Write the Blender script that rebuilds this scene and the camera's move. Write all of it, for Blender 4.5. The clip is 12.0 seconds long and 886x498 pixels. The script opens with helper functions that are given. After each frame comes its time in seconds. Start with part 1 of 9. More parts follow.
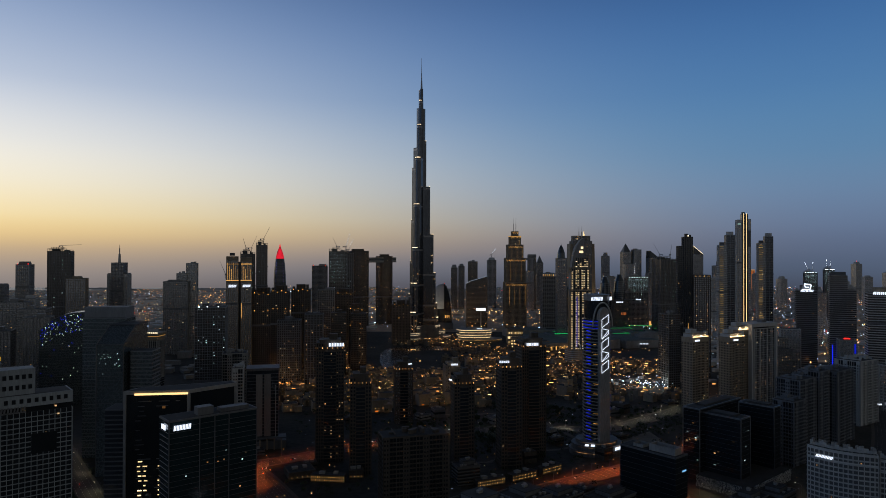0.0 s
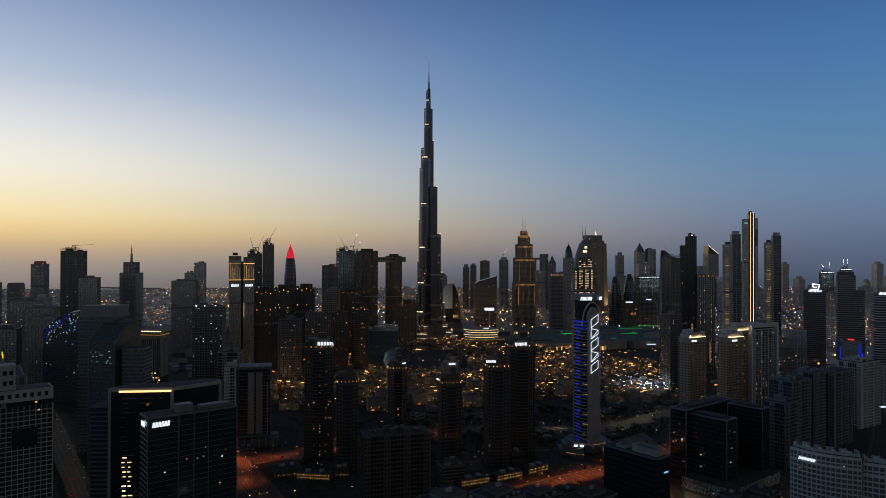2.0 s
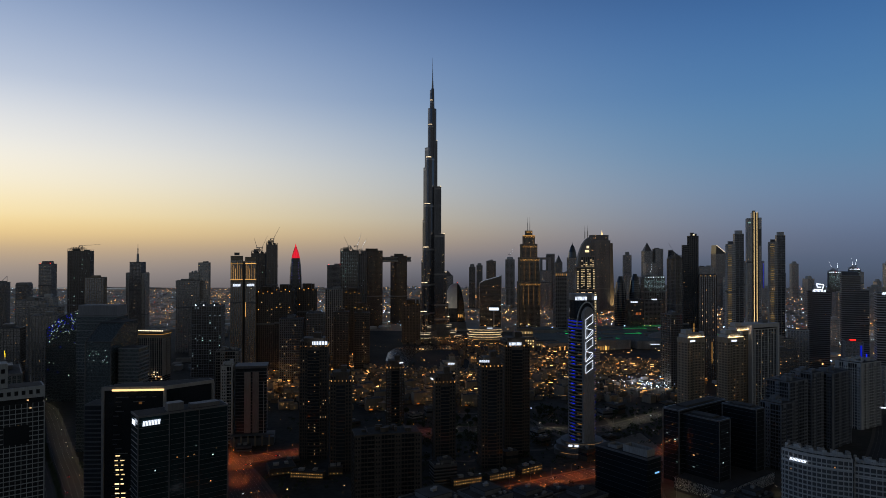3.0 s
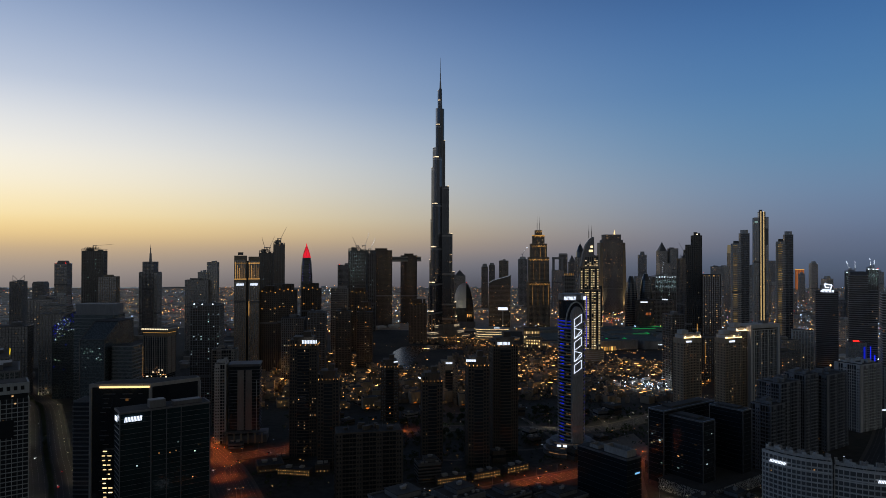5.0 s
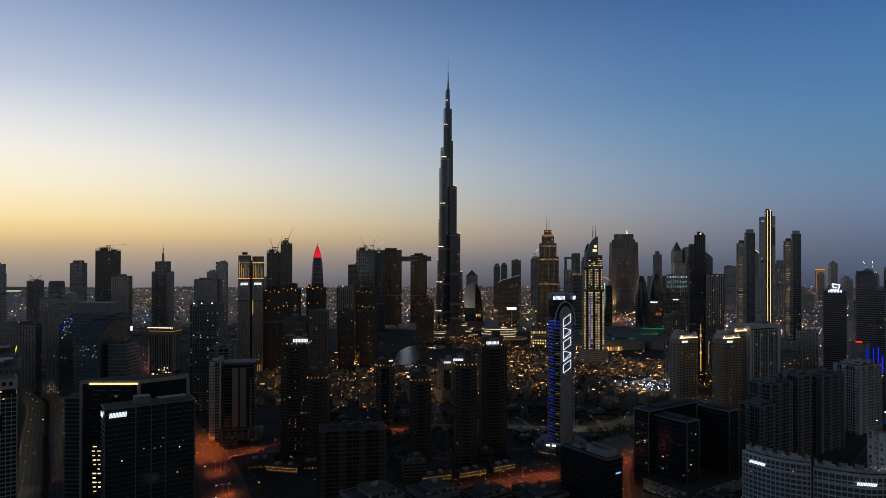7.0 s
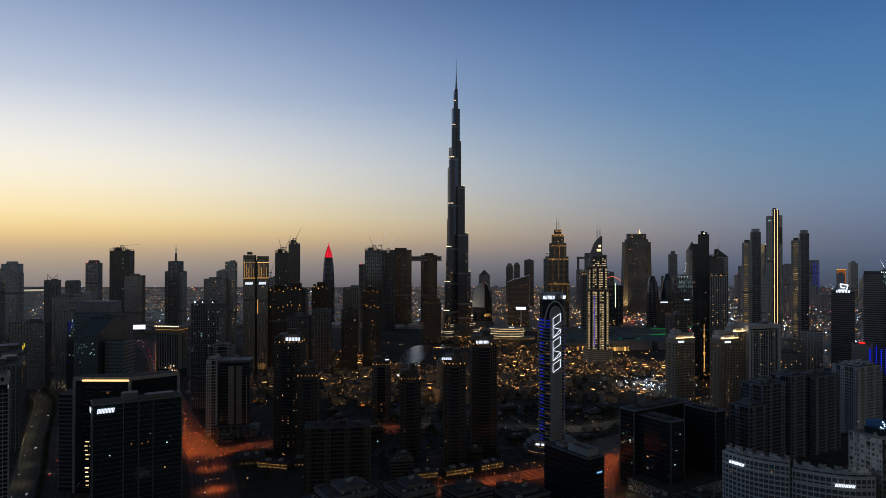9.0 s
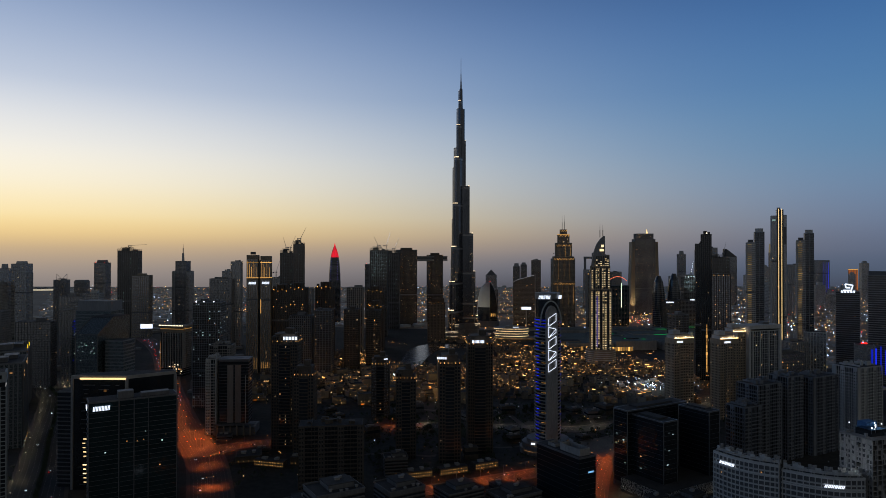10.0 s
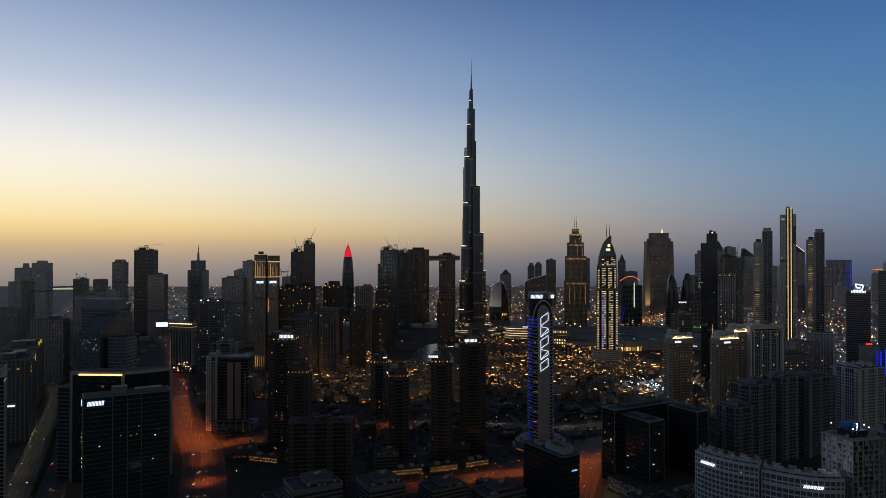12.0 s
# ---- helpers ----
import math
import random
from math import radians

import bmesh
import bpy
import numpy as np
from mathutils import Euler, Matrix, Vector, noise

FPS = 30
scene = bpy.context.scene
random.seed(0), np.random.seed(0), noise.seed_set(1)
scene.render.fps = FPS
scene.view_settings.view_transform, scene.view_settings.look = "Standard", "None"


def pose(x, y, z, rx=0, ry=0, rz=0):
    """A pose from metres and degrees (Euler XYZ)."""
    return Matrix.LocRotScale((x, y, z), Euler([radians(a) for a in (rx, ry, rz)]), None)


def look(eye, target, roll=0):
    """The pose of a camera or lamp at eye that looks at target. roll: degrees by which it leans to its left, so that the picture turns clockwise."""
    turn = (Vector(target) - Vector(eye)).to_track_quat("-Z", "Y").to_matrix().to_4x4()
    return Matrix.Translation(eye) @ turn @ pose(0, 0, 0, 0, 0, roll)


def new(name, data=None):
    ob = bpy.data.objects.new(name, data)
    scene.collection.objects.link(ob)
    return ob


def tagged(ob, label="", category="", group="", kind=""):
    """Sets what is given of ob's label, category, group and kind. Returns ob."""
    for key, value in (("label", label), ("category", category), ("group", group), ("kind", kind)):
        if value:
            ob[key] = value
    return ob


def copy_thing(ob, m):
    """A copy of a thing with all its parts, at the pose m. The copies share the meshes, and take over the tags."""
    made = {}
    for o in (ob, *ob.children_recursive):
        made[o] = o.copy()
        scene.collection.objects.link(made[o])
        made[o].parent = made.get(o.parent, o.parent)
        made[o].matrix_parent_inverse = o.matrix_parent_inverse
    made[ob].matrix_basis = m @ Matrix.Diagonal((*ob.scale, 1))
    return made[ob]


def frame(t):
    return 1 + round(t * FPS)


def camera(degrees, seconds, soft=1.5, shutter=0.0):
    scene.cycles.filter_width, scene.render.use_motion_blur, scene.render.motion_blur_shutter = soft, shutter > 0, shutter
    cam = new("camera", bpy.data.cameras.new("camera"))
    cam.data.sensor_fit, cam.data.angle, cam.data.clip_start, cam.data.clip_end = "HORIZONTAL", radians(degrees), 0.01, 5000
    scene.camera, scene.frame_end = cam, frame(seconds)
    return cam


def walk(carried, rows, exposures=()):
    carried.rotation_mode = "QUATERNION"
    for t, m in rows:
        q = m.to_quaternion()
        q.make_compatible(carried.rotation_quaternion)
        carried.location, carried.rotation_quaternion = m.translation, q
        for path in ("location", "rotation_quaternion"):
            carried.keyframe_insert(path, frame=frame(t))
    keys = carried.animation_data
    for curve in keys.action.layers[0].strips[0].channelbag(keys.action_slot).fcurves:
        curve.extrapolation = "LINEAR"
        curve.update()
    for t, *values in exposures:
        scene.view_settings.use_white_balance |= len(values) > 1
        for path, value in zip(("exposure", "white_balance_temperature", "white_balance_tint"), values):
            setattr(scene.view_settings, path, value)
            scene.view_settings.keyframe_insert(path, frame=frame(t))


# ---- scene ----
cam = camera(67.5, 12.0, soft=0.62)
METRES, EYE, TILT, LEAN, TURN = 237.0, 237.0, 0.0, 0.0, 0.0
ROWS = [
    (0.0, 0.0, 0.0, 0.0, -0.0, 0.53, -0.15),
    (0.5, 0.0418, -0.001, -0.0003, 0.43, 0.52, -0.15),
    (1.0, 0.0842, -0.0022, 0.0002, 0.88, 0.5, -0.15),
    (1.5, 0.1263, -0.0033, 0.0001, 1.31, 0.5, -0.14),
    (2.0, 0.1684, -0.0047, -0.0001, 1.75, 0.5, -0.14),
    (2.5, 0.2106, -0.006, -0.0002, 2.18, 0.49, -0.13),
    (3.0, 0.2528, -0.007, 0.0002, 2.64, 0.48, -0.11),
    (5.0, 0.4254, -0.0122, 0.0009, 4.45, 0.45, -0.11),
    (5.5, 0.4671, -0.013, 0.0007, 4.89, 0.44, -0.1),
    (6.0, 0.5087, -0.0141, 0.0005, 5.33, 0.44, -0.11),
    (6.5, 0.5507, -0.0155, 0.0004, 5.77, 0.44, -0.1),
    (7.0, 0.5925, -0.0168, 0.0005, 6.22, 0.43, -0.09),
    (9.0, 0.7568, -0.0208, -0.0006, 8.0, 0.42, -0.07),
    (9.5, 0.7973, -0.0215, -0.0006, 8.47, 0.41, -0.08),
    (10.0, 0.8379, -0.0223, -0.0006, 8.94, 0.41, -0.07),
    (10.5, 0.8787, -0.0232, -0.0006, 9.41, 0.4, -0.07),
    (11.0, 0.9192, -0.0241, -0.0006, 9.89, 0.4, -0.06),
    (11.5, 0.9596, -0.0255, -0.0004, 10.38, 0.39, -0.07),
    (12.0, 0.9996, -0.0268, -0.0004, 10.88, 0.37, -0.07),
]
walk(cam, [(t, pose(0, 0, EYE, TILT, LEAN, TURN) @ pose(METRES * x, METRES * y, METRES * z, 90 + pitch, roll, yaw)) for t, x, y, z, yaw, pitch, roll in ROWS])


# ---- sky and light ----
def lin(r, g, b):
    return tuple(((c / 255 + 0.055) / 1.055) ** 2.4 if c > 10 else c / 255 / 12.92 for c in (r, g, b)) + (1.0,)


world = bpy.data.worlds.new("dusk_sky")
scene.world = world
world.use_nodes = True
wn, wl = world.node_tree.nodes, world.node_tree.links
wn.clear()


def wnode(kind, **sets):
    n = wn.new(kind)
    for k, v in sets.items():
        if k == "operation":
            n.operation = v
    return n


coord = wnode("ShaderNodeTexCoord")
sep = wnode("ShaderNodeSeparateXYZ")
wl.new(coord.outputs["Generated"], sep.inputs[0])


def sky_ramp(stops):
    m = wnode("ShaderNodeMapRange")
    m.inputs[1].default_value, m.inputs[2].default_value = -0.1, 1.0
    wl.new(sep.outputs[2], m.inputs[0])
    r = wnode("ShaderNodeValToRGB")
    r.color_ramp.interpolation = "B_SPLINE"
    el = r.color_ramp.elements
    for i, (elev, col) in enumerate(stops):
        p = (math.sin(radians(elev)) + 0.1) / 1.1
        e = el[i] if i < 2 else el.new(p)
        e.position, e.color = p, col
    wl.new(m.outputs[0], r.inputs[0])
    return r


SUNSET_SKY = [(-5, lin(84, 79, 80)), (-2.7, lin(138, 129, 126)), (-1.2, lin(158, 146, 139)), (0.4, lin(199, 172, 138)), (1.6, lin(240, 205, 141)),
              (3.0, lin(254, 230, 170)), (5.5, lin(254, 244, 218)), (8.5, lin(246, 243, 236)), (13, lin(191, 203, 223)), (21, lin(110, 140, 186)),
              (35, lin(56, 68, 88)), (60, lin(25, 27, 31)), (90, lin(15, 16, 18))]
EAST_SKY = [(-5, lin(44, 47, 57)), (-2.7, lin(66, 70, 85)), (-1.2, lin(79, 92, 113)), (0.4, lin(87, 100, 125)), (2.4, lin(100, 117, 146)),
            (5, lin(106, 132, 164)), (8, lin(94, 134, 170)), (13, lin(80, 126, 173)), (21, lin(52, 95, 154)), (35, lin(34, 47, 66)),
            (60, lin(22, 25, 30)), (90, lin(15, 16, 18))]
NIGHT_SKY = [(-5, lin(24, 28, 38)), (0, lin(113, 115, 117)), (8, lin(122, 124, 126)), (30, lin(74, 76, 78)), (90, lin(15, 16, 18))]
sunset, east, night = sky_ramp(SUNSET_SKY), sky_ramp(EAST_SKY), sky_ramp(NIGHT_SKY)
flat_dir = wnode("ShaderNodeVectorMath", operation="MULTIPLY")
flat_dir.inputs[1].default_value = (1, 1, 0)
wl.new(coord.outputs["Generated"], flat_dir.inputs[0])
unit = wnode("ShaderNodeVectorMath", operation="NORMALIZE")
wl.new(flat_dir.outputs[0], unit.inputs[0])
SUN_AZ = radians(-48)
dot = wnode("ShaderNodeVectorMath", operation="DOT_PRODUCT")
dot.inputs[1].default_value = (math.sin(SUN_AZ), math.cos(SUN_AZ), 0)
wl.new(unit.outputs[0], dot.inputs[0])


def az_range(a, b):
    m = wnode("ShaderNodeMapRange")
    m.interpolation_type = "SMOOTHSTEP"
    m.inputs[1].default_value, m.inputs[2].default_value = a, b
    wl.new(dot.outputs["Value"], m.inputs[0])
    return m


def wmix(fac, a, b):
    m = wnode("ShaderNodeMix")
    m.data_type = "RGBA"
    wl.new(fac.outputs[0], m.inputs[0])
    wl.new(a.outputs["Color"] if "Color" in a.outputs else a.outputs[2], m.inputs[6])
    wl.new(b.outputs["Color"] if "Color" in b.outputs else b.outputs[2], m.inputs[7])
    return m


toward = wnode("ShaderNodeMapRange")
toward.inputs[1].default_value, toward.inputs[2].default_value = 0.08, 1.0
wl.new(dot.outputs["Value"], toward.inputs[0])
bend = wnode("ShaderNodeMath", operation="POWER")
width = wnode("ShaderNodeMapRange")
for k, v in ((1, 0.0), (2, 0.2), (3, 2.25), (4, 3.2)):
    width.inputs[k].default_value = v
wl.new(sep.outputs[2], width.inputs[0])
below = wnode("ShaderNodeMapRange")
for k, v in ((1, 0.005), (2, -0.045), (3, 0.0), (4, 1.6)):
    below.inputs[k].default_value = v
wl.new(sep.outputs[2], below.inputs[0])
both = wnode("ShaderNodeMath", operation="ADD")
wl.new(width.outputs[0], both.inputs[0])
wl.new(below.outputs[0], both.inputs[1])
wl.new(both.outputs[0], bend.inputs[1])
wl.new(toward.outputs[0], bend.inputs[0])
front = wmix(bend, east, sunset)
whole = wmix(az_range(-0.45, 0.1), night, front)
back = wnode("ShaderNodeBackground")
back.inputs[1].default_value = 1.0
wl.new(whole.outputs[2], back.inputs[0])
wout = wnode("ShaderNodeOutputWorld")
wl.new(back.outputs[0], wout.inputs[0])


# ---- materials ----
def material(name, color, rough=0.7, metal=0.0, vary=0.25, scale=0.15, bump=0.0, spec=0.5, tint=None, streak=False):
    """A lit surface with stains at two scales and piece to piece variation."""
    m = bpy.data.materials.new(name)
    m.use_nodes = True
    n, l = m.node_tree.nodes, m.node_tree.links
    b = n["Principled BSDF"]
    b.inputs["Roughness"].default_value, b.inputs["Metallic"].default_value = rough, metal
    b.inputs["Specular IOR Level"].default_value = spec
    tc = n.new("ShaderNodeTexCoord")
    mp = n.new("ShaderNodeMapping")
    mp.inputs["Scale"].default_value = (1, 1, 0.2) if streak else (1, 1, 1)
    l.new(tc.outputs["Object"], mp.inputs[0])
    n1, n2 = n.new("ShaderNodeTexNoise"), n.new("ShaderNodeTexNoise")
    n1.inputs["Scale"].default_value, n1.inputs["Detail"].default_value = scale, 6
    n2.inputs["Scale"].default_value, n2.inputs["Detail"].default_value = scale * 12, 4
    l.new(mp.outputs[0], n1.inputs[0])
    l.new(mp.outputs[0], n2.inputs[0])
    add = n.new("ShaderNodeMath")
    add.operation = "ADD"
    l.new(n1.outputs[0], add.inputs[0])
    l.new(n2.outputs[0], add.inputs[1])
    info = n.new("ShaderNodeObjectInfo")
    add2 = n.new("ShaderNodeMath")
    add2.operation = "MULTIPLY_ADD"
    l.new(info.outputs["Random"], add2.inputs[0])
    add2.inputs[1].default_value = 0.25
    l.new(add.outputs[0], add2.inputs[2])
    mr = n.new("ShaderNodeMapRange")
    mr.inputs[1].default_value, mr.inputs[2].default_value = 0.7, 1.5
    l.new(add2.outputs[0], mr.inputs[0])
    mix = n.new("ShaderNodeMix")
    mix.data_type = "RGBA"
    c2 = tint or tuple(c * (1 - vary) for c in color)
    mix.inputs[6].default_value = (*[c * (1 + vary * 0.4) for c in color], 1)
    mix.inputs[7].default_value = (*c2, 1)
    l.new(mr.outputs[0], mix.inputs[0])
    l.new(mix.outputs[2], b.inputs["Base Color"])
    rr = n.new("ShaderNodeMapRange")
    rr.inputs[3].default_value, rr.inputs[4].default_value = max(0.03, rough - 0.08), min(1, rough + 0.12)
    l.new(n2.outputs[0], rr.inputs[0])
    l.new(rr.outputs[0], b.inputs["Roughness"])
    if bump:
        bp = n.new("ShaderNodeBump")
        bp.inputs["Strength"].default_value, bp.inputs["Distance"].default_value = 0.4, bump
        l.new(n2.outputs[0], bp.inputs["Height"])
        l.new(bp.outputs[0], b.inputs["Normal"])
    return m


def glow(name, color, strength, spread=0.0, colour2=None, source=True):
    """A thing that gives off light; spread lets pieces differ in strength."""
    m = bpy.data.materials.new(name)
    m.use_nodes = True
    n, l = m.node_tree.nodes, m.node_tree.links
    n.clear()
    e, o = n.new("ShaderNodeEmission"), n.new("ShaderNodeOutputMaterial")
    l.new(e.outputs[0], o.inputs[0])
    e.inputs[0].default_value, e.inputs[1].default_value = color, strength
    if spread:
        g, i = n.new("ShaderNodeNewGeometry"), n.new("ShaderNodeObjectInfo")
        s = n.new("ShaderNodeMath")
        s.operation = "ADD"
        l.new(g.outputs["Random Per Island"], s.inputs[0])
        l.new(i.outputs["Random"], s.inputs[1])
        fr = n.new("ShaderNodeMath")
        fr.operation = "FRACT"
        l.new(s.outputs[0], fr.inputs[0])
        pw = n.new("ShaderNodeMath")
        pw.operation = "POWER"
        pw.inputs[1].default_value = 2.2
        l.new(fr.outputs[0], pw.inputs[0])
        mr = n.new("ShaderNodeMapRange")
        mr.inputs[3].default_value, mr.inputs[4].default_value = strength * (1 - spread), strength * (1 + spread)
        l.new(pw.outputs[0], mr.inputs[0])
        l.new(mr.outputs[0], e.inputs[1])
        if colour2:
            f2 = n.new("ShaderNodeMath")
            f2.operation = "MULTIPLY"
            f2.inputs[1].default_value = 7.3
            l.new(fr.outputs[0], f2.inputs[0])
            f3 = n.new("ShaderNodeMath")
            f3.operation = "FRACT"
            l.new(f2.outputs[0], f3.inputs[0])
            mx = n.new("ShaderNodeMix")
            mx.data_type = "RGBA"
            mx.inputs[6].default_value, mx.inputs[7].default_value = color, colour2
            l.new(f3.outputs[0], mx.inputs[0])
            l.new(mx.outputs[2], e.inputs[0])
    if not source:
        m.cycles.emission_sampling = "NONE"
    return m


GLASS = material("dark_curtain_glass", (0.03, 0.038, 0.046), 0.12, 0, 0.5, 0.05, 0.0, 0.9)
# default for far facades: distance haze is put into this paler glass
GLASS_HAZED = material("haze_paled_glass", (0.46, 0.46, 0.47), 0.24, 0.75, 0.3, 0.05, 0.0, 0.5)
GLASS_SMOKE = material("smoke_grey_glass", (0.36, 0.365, 0.375), 0.2, 0.7, 0.3, 0.05, 0.0, 0.5)
# darker glass; on towers before the sunset it imitates backlight
GLASS_DUSK = material("dark_dusk_glass", (0.19, 0.18, 0.17), 0.22, 0.7, 0.35, 0.05, 0.0, 0.5)
GLASS_TEAL = material("teal_curtain_glass", (0.016, 0.036, 0.042), 0.14, 0, 0.5, 0.05, 0.0, 0.6)
GLASS_BLACK = material("black_mirror_glass", (0.02, 0.026, 0.032), 0.1, 0, 0.5, 0.05, 0.0, 1.0)
CONCRETE = material("grey_concrete", (0.36, 0.35, 0.33), 0.85, 0, 0.4, 0.08, 0.05, streak=True)
PALE = material("pale_render", (0.58, 0.58, 0.56), 0.8, 0, 0.3, 0.06, 0.03, streak=True)
WHITE = material("white_render", (0.62, 0.62, 0.6), 0.7, 0, 0.25, 0.05, 0.03, streak=True)
SAND = material("sand_render", (0.36, 0.3, 0.22), 0.85, 0, 0.35, 0.07, 0.04, streak=True)
BROWN = material("brown_stone_cladding", (0.1, 0.082, 0.064), 0.75, 0, 0.35, 0.07, 0.04, streak=True)
DARKCLAD = material("dark_grey_cladding", (0.165, 0.168, 0.172), 0.55, 0, 0.4, 0.06, 0.02, streak=True)
NEARBLACK = material("charcoal_metal_cladding", (0.05, 0.052, 0.056), 0.5, 0, 0.4, 0.06, 0.02, streak=True)
SLATE = material("dark_slate_render", (0.27, 0.28, 0.29), 0.75, 0, 0.35, 0.06, 0.03, streak=True)
ROOF = material("roof_gravel", (0.07, 0.07, 0.07), 0.95, 0, 0.5, 0.12, 0.05)
STEEL = material("brushed_steel", (0.3, 0.3, 0.31), 0.35, 0.8, 0.3, 0.1)
SILVER = material("silver_aluminium_glass", (0.125, 0.135, 0.155), 0.22, 0.85, 0.35, 0.03, 0.0, streak=True)
ASPHALT = material("asphalt", (0.05, 0.05, 0.052), 0.85, 0, 0.4, 0.05, 0.02)
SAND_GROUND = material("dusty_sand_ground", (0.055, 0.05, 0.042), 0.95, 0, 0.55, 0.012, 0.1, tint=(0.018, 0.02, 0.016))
LAWN = material("clipped_lawn", (0.035, 0.05, 0.02), 0.95, 0, 0.5, 0.03, 0.1)
LEAF = material("dark_green_leaves", (0.045, 0.065, 0.03), 0.8, 0, 0.5, 0.3)
BARK = material("palm_bark", (0.12, 0.09, 0.06), 0.9, 0, 0.4, 1.0)
PAINT = material("road_paint", (0.6, 0.6, 0.58), 0.7, 0, 0.3, 0.4)
WATER = material("lake_water", (0.012, 0.018, 0.022), 0.24, 0, 0.3, 0.02, 0.02, 0.3)
# distant sand lighter than the near ground, imitating haze in its colour
FAR_SAND = material("haze_paled_sand", (0.36, 0.31, 0.25), 0.95, 0, 0.35, 0.004, 0.0, tint=(0.2, 0.18, 0.15))
LAGOON = material("lagoon_water", (0.03, 0.04, 0.045), 0.16, 0, 0.3, 0.003, 0.0, 0.5)
SEA = material("sea_water", (0.02, 0.03, 0.04), 0.32, 0, 0.3, 0.004, 0.3)

WARM = glow("warm_room_light", lin(255, 172, 92), 0.55, 0.95, lin(255, 222, 170))
WARM_FAR = glow("warm_windows_afar", lin(255, 172, 90), 1.3, 0.95, lin(255, 226, 176), source=False)
COOL = glow("cool_room_light", lin(214, 235, 255), 0.9, 0.8, lin(190, 255, 225))
SIGN = glow("white_sign_light", lin(225, 236, 255), 1.5)
GOLD = glow("gold_facade_light", lin(255, 216, 150), 1.5)
GOLDWASH = glow("gold_wall_wash", lin(255, 190, 104), 0.75, 0.6, source=False)
AMBER = glow("amber_uplight", lin(255, 188, 100), 0.9, 0.7, source=False)
AMBERDIM = glow("dim_amber_glow", lin(230, 130, 70), 0.4, source=False)
LITBALCONY = glow("lit_balcony_soffit", lin(255, 206, 120), 0.3, 0.7, source=False)
BLUE = glow("blue_led", lin(30, 50, 255), 0.8, 0.6)
RED = glow("red_led", lin(240, 36, 56), 0.95)
GREEN = glow("green_led", lin(30, 220, 110), 1.0, 0.5)
LAMPSOFT = glow("soft_cornice_lamp", lin(255, 232, 190), 2.0)
LAMPWHITE = glow("white_lamp", lin(225, 238, 255), 8.0, 0.6)
REDLAMP = glow("red_warning_lamp", lin(255, 30, 24), 5.0, 0.5)
CITY_WARM = glow("distant_warm_lamps", lin(255, 158, 70), 3.8, 0.95, lin(255, 204, 136), source=False)
CITY_COOL = glow("distant_cool_lamps", lin(215, 232, 255), 6.0, 0.9, lin(160, 190, 255), source=False)


# ---- building helpers ----
def part(name, bm, mat, parent, label="", kind=""):
    me = bpy.data.meshes.new(name)
    bm.normal_update()
    bm.to_mesh(me)
    bm.free()
    me.materials.append(mat)
    ob = new(name, me)
    ob.parent = parent
    return tagged(ob, label, "", "", kind)


def piece(name, me, parent, m):
    ob = new(name, me)
    ob.parent = parent
    ob.matrix_basis = m
    return ob


def mesh_of(name, bm, mat):
    me = bpy.data.meshes.new(name)
    bm.normal_update()
    bm.to_mesh(me)
    bm.free()
    me.materials.append(mat)
    return me


PLACES = []
GROUND, SPREAD = -16.0, 1.067
LOW = {"podium_block", "old_town_house", "low_building", "building_yard", "arcade_hall", "lit_sign", "led_board", "mall_entrance", "shopping_mall", "lane_lantern"}


def street(x, y):
    """A place of the street plan in the world."""
    return 118 + (x - 118) * SPREAD, y * SPREAD


def streets(pts):
    return [street(*p) for p in pts]


def thing(name, x, y, label, category, z=0.0, yaw=0.0, group="", kind=""):
    if name in LOW:
        x, y = street(x, y)
        z += GROUND
    PLACES.append((x, y))
    ob = new(name)
    ob.empty_display_size = 1
    ob.matrix_basis = pose(x, y, z, 0, 0, yaw)
    return tagged(ob, label, category, group, kind)


def prism(bm, pts, z0, z1, top=1.0):
    """An upright prism on the plan pts; top shrinks its upper end."""
    lo = [bm.verts.new((x, y, z0)) for x, y in pts]
    hi = [bm.verts.new((x * top, y * top, z1)) for x, y in pts]
    n = len(pts)
    for i in range(n):
        bm.faces.new((lo[i], lo[(i + 1) % n], hi[(i + 1) % n], hi[i]))
    bm.faces.new(hi)
    bm.faces.new(lo[::-1])
    return bm


def box(bm, x0, y0, z0, x1, y1, z1):
    return prism(bm, [(x0, y0), (x1, y0), (x1, y1), (x0, y1)], z0, z1)


def beam(bm, a, b, r, r2=None, n=6):
    """A round bar from a to b."""
    a, b = Vector(a), Vector(b)
    q = (b - a).to_track_quat("Z", "Y")
    rings = []
    for p, rad in ((a, r), (b, r if r2 is None else r2)):
        rings.append([bm.verts.new(p + q @ Vector((rad * math.cos(6.2832 * k / n), rad * math.sin(6.2832 * k / n), 0))) for k in range(n)])
    for k in range(n):
        bm.faces.new((rings[0][k], rings[0][(k + 1) % n], rings[1][(k + 1) % n], rings[1][k]))
    bm.faces.new(rings[1])
    bm.faces.new(rings[0][::-1])
    return bm


def rect(w, d):
    return [(-w / 2, -d / 2), (w / 2, -d / 2), (w / 2, d / 2), (-w / 2, d / 2)]


def oval(a, b, n=24, power=1.0):
    out = []
    for k in range(n):
        c, s = math.cos(2 * math.pi * k / n), math.sin(2 * math.pi * k / n)
        out.append((a * math.copysign(abs(c) ** power, c), b * math.copysign(abs(s) ** power, s)))
    return out


